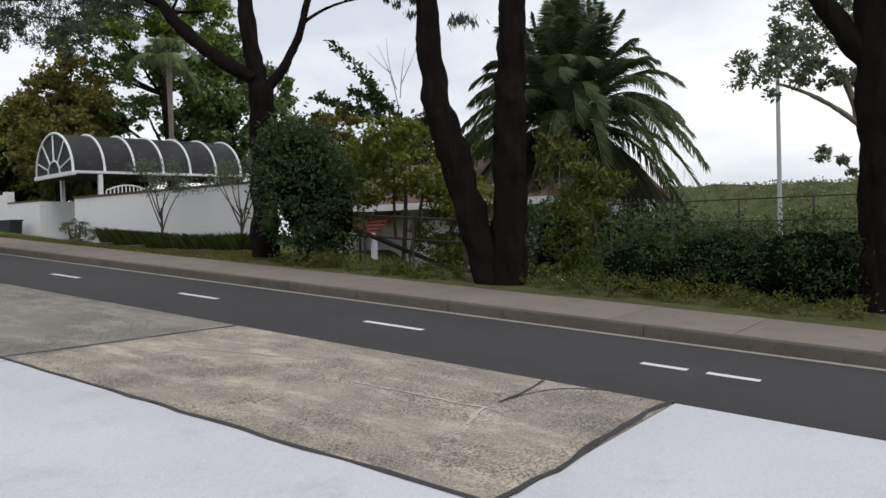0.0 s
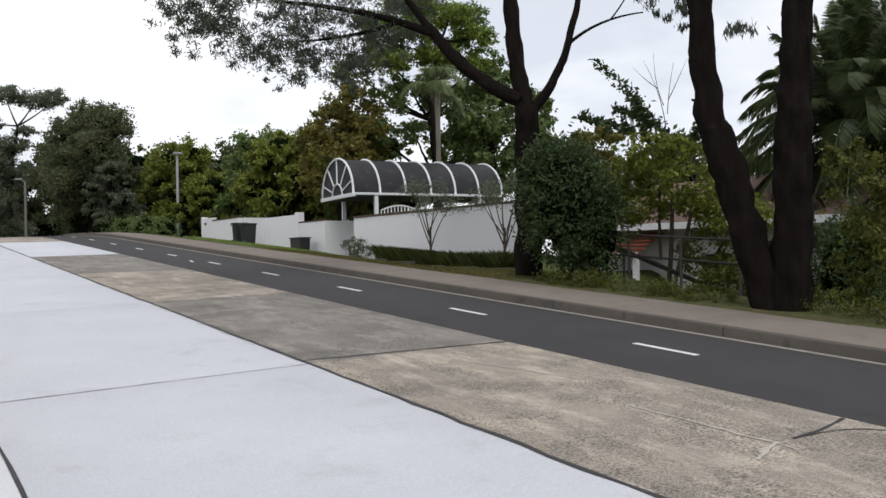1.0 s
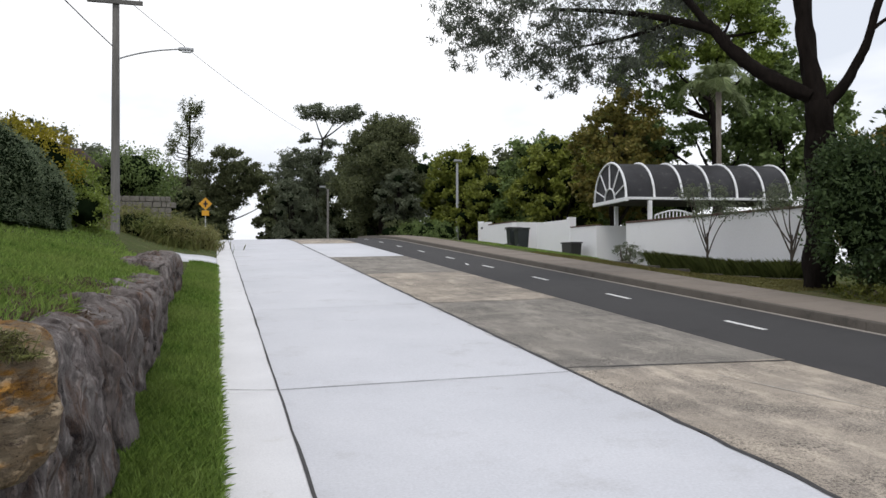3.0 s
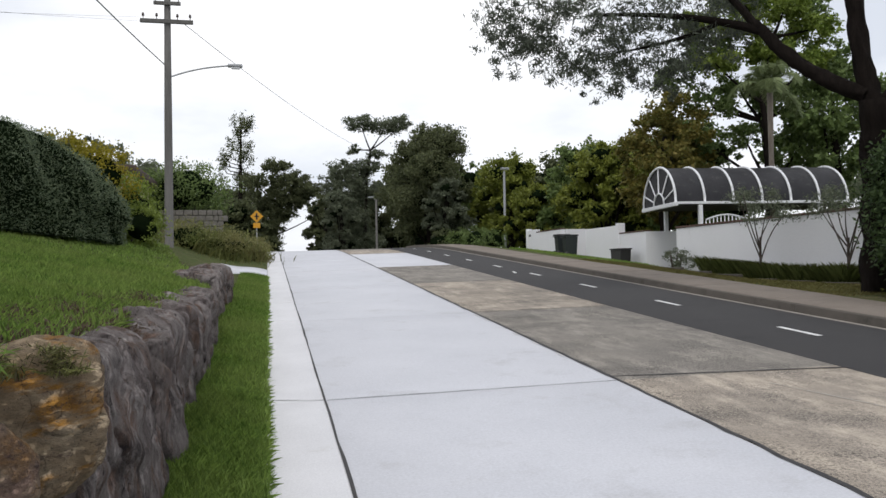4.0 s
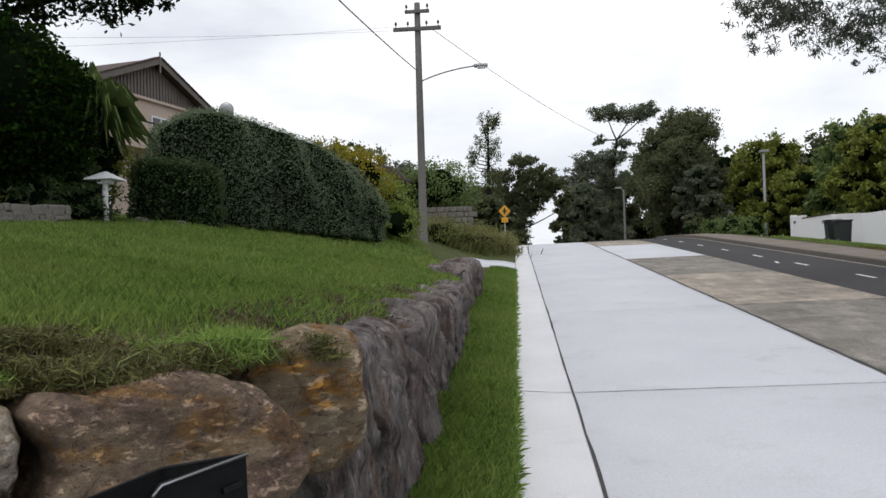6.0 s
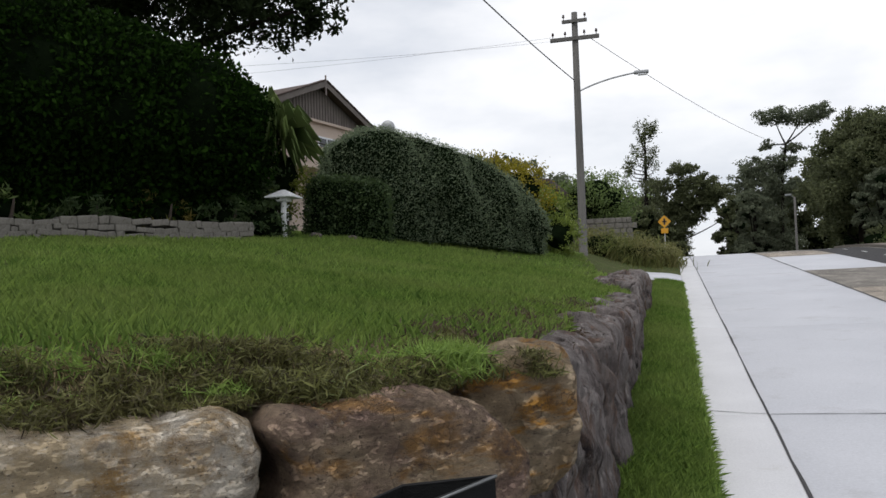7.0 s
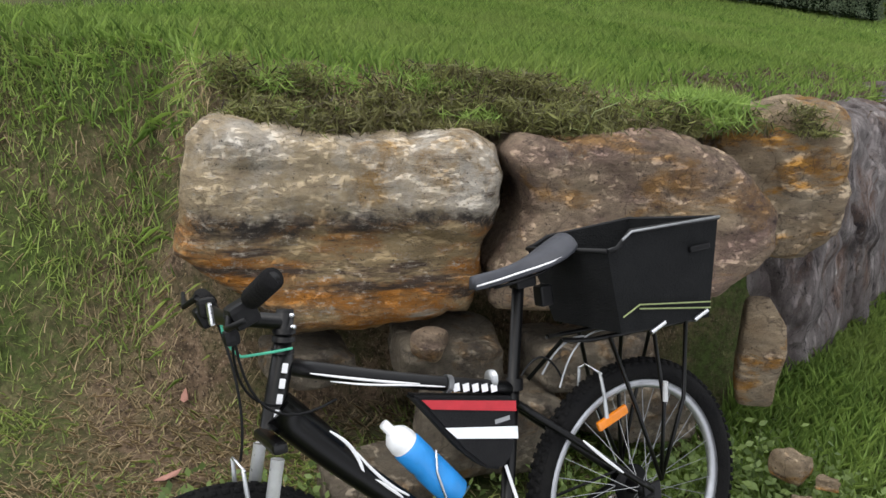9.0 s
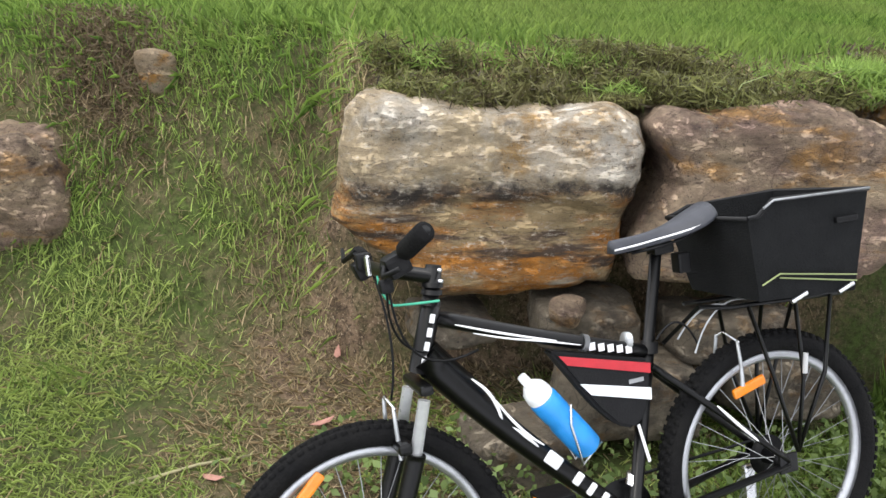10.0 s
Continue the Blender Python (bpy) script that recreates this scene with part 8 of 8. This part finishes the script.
open_gum("tall open gum tree with flat crowns beyond the crest", (8.4, 72.0, 1.2), [(8.4, 72.0, 6.0), (8.6, 72.0, 10.0), (9.0, 72.0, 12.6)],
         [(8.1, 72, 15.2, 1.5, 1.5, 0.75), (10.4, 72, 14.9, 1.8, 1.5, 0.7), (12.1, 72, 15.3, 1.2, 1.2, 0.6), (7.4, 72, 12.6, 0.75, 0.8, 0.55), (9.6, 72, 12.2, 1.0, 1.0, 0.5), (6.3, 72, 10.7, 1.5, 1.5, 0.9),
          (8.6, 72, 11.0, 1.4, 1.4, 0.8), (6.6, 72, 8.8, 1.8, 1.6, 1.2), (8.9, 73, 8.6, 2.0, 1.6, 1.4), (7.0, 72, 6.3, 1.9, 1.6, 1.4), (5.5, 72, 4.4, 1.3, 1.6, 1.4), (8.2, 72.5, 4.0, 1.9, 1.6, 1.6), (5.2, 72, 9.4, 1.1, 1.2, 0.9), (7.4, 72, 10.0, 1.5, 1.4, 0.9)], L_EUC, 46000, 0.21)
open_gum("brownish spreading gum tree closing the road", (0.2, 80.0, 0.9), [(0.2, 80.0, 5.0), (0.6, 80.0, 8.0)],
         [(-1.8, 80, 10.4, 1.5, 1.5, 0.9), (0.4, 80, 12.0, 1.5, 1.5, 0.7), (1.0, 80, 10.6, 1.5, 1.5, 0.7), (2.5, 80, 10.8, 1.3, 1.4, 0.7), (3.9, 80, 9.4, 1.3, 1.4, 0.8), (0.2, 80, 8.5, 1.7, 1.5, 0.9), (2.4, 80, 8.3, 1.4, 1.5, 0.7),
          (-2.2, 80, 8.0, 1.9, 1.5, 1.5), (-0.6, 80, 6.4, 1.9, 1.5, 1.5), (-1.2, 80, 4.2, 2.1, 1.6, 1.7), (4.6, 80, 7.2, 1.2, 1.2, 1.3), (1.2, 80, 9.4, 1.9, 1.5, 1.0), (3.2, 80, 9.6, 1.5, 1.5, 0.9), (1.0, 80.5, 7.4, 1.6, 1.5, 0.9), (-3.6, 80, 6.0, 1.9, 1.6, 2.2)], L_FARDARK, 52000, 0.25)
open_gum("tall open tree with yellow-green leaf clouds behind the carport", (21.6, 28.4, 0.8), [(21.5, 28.4, 5.5), (21.2, 28.4, 8.5), (21.8, 28.4, 11.5)],
         [(20.2, 28.4, 11.9, 1.1, 1.0, 0.55), (21.5, 28.2, 10.8, 1.2, 1.0, 0.55), (18.9, 28.4, 10.2, 1.0, 1.0, 0.6), (24.0, 28.4, 12.0, 1.1, 1.1, 0.6), (22.3, 28.2, 12.8, 1.2, 1.1, 0.6), (23.6, 28.3, 10.4, 0.9, 1.0, 0.5),
          (20.4, 28.8, 13.4, 1.3, 1.1, 0.6), (18.4, 28.8, 12.0, 1.0, 1.0, 0.6)], L_LIME, 15000, 0.2, r0=0.26)
open_gum("dark open tree between the carport and the hill", (22.6, 30.0, 0.8), [(22.6, 30.0, 5.0), (22.2, 30.0, 8.0), (22.6, 30.0, 11.0)],
         [(17.9, 30.0, 9.9, 1.0, 1.1, 0.8), (19.6, 30.0, 8.6, 1.2, 1.1, 0.7), (21.0, 30.0, 9.6, 1.2, 1.1, 0.7), (22.8, 30.0, 9.0, 1.3, 1.1, 0.8), (24.8, 30.0, 9.4, 1.2, 1.1, 0.8), (25.5, 30.0, 11.2, 1.2, 1.1, 0.8), (19.5, 30.0, 11.2, 1.2, 1.1, 0.8),
          (22.9, 30.0, 11.5, 1.4, 1.1, 0.8), (21.4, 30.0, 13.6, 1.6, 1.2, 0.8), (24.6, 30.0, 13.4, 1.4, 1.2, 0.8), (19.0, 30.0, 7.2, 1.2, 1.1, 0.7), (24.6, 30.0, 7.4, 1.4, 1.2, 0.8), (21.4, 30.2, 7.3, 1.0, 1.1, 0.6)], L_MID, 24000, 0.2, r0=0.28)
bush("hedge_bush", "low bright green hedge near the crest", [(11.6, 43.0, 2.9, 0.9, 1.6, 0.85), (12.2, 41.5, 2.8, 0.9, 1.2, 0.8), (11.2, 45.5, 3.0, 0.8, 1.6, 0.8)], L_MID, 6000, 0.12, 0.06)
bush("hedge_bush", "dark hedge filling the far side of the road", [(10.6, 48.5, 3.0, 0.9, 2.0, 1.0), (11.0, 56.0, 3.2, 1.2, 3.0, 1.6), (4.2, 78.0, 1.6, 1.6, 2.0, 1.4), (0.0, 74.0, 1.2, 0.6, 2.0, 0.6)], L_FARDARK, 6000, 0.18, 0.09)
# candle-shaped pine
pine = thing("pine_tree", "tall dark pine with upright tufted branches", "tree", Matrix.Translation((-3.2, 76.0, 1.2)))
v, f = tube_arrays([(0, 0, 0), (0.1, 0, 7), (0.2, 0, 14.5)], [0.3, 0.2, 0.06], 8)
part("trunk", mesh_np("trunk", v, f, M_BARK, True), None, pine)
pts = []
for i in range(46):
    z = rs.uniform(5.5, 15.5)
    a = rs.uniform(0, 6.28)
    r = rs.uniform(0.3, 1.9) * (1.1 - 0.05 * (z - 6))
    e = (r * math.cos(a), r * math.sin(a), z)
    v, f = tube_arrays([(0.1, 0, z - 0.9), (e[0] * 0.7, e[1] * 0.7, z - 0.7), e], [0.05, 0.04, 0.02], 5)
    part("branch", mesh_np("branch", v, f, M_BARK, True), None, pine)
    pts.append(np.array(e) + rng.normal(size=(90, 3)) * [0.22, 0.22, 0.34])
v, f = leaves_at(np.concatenate(pts), 0.3, 0.09)
part("crown", mesh_np("crown", v, f, L_FARDARK), None, pine)
# king palm behind the carport
kp = thing("king_palm", "slender king palm rising behind the carport", "palm tree", Matrix.Translation((19.1, 24.8, 0.8)))
v, f = tube_arrays([(0, 0, 0), (0, 0, 5.0), (0, 0, 7.3)], [0.13, 0.10, 0.12], 10)
part("trunk", mesh_np("trunk", v, f, M_GUMBARK, True), None, kp)
for i in range(21):
    a = i * 2.4
    v, f = joined(frond((0, 0, 7.3), (math.cos(a), math.sin(a), 0), rs.uniform(2.2, 3.0), radians(rs.uniform(15, 85)), 0.65, 0.45, 50))
    part("frond", mesh_np("frond", v, f, L_KING), None, kp)

# ---- wooded hill on the horizon ----
hv, hf = [], []
hx = np.linspace(-60, 420, 90)
for j, (dist, hgt) in enumerate(((380, -30), (400, 6), (415, 19), (440, 24), (520, 24), (600, -20))):
    for yy in hx:
        k = noise.fractal(Vector((yy * 0.012, j * 0.7, 1.0)), 1.0, 2.0, 4) * 7 + noise.noise(Vector((yy * 0.09, j * 2.0, 3.0))) * 1.8
        hv.append((dist + yy * 0.15, yy, hgt - 4 + (k if j not in (0, 5) else 0) - 0.016 * abs(yy - 110)))
for j in range(5):
    for i in range(89):
        a = j * 90 + i
        hf.append((a, a + 1, a + 91, a + 90))
hill = thing("wooded_hill", "low wooded ridge on the horizon", "hill", kind="stuff")
hv, hf = np.array(hv), np.array(hf)
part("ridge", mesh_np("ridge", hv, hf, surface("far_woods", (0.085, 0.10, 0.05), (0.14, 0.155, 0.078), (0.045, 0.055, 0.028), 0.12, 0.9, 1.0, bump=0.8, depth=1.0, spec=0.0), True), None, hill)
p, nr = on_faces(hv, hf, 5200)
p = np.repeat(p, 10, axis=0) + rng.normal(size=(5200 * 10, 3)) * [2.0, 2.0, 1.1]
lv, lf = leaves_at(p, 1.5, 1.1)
# Ridge leaves carry the distance haze in their lighter colours.
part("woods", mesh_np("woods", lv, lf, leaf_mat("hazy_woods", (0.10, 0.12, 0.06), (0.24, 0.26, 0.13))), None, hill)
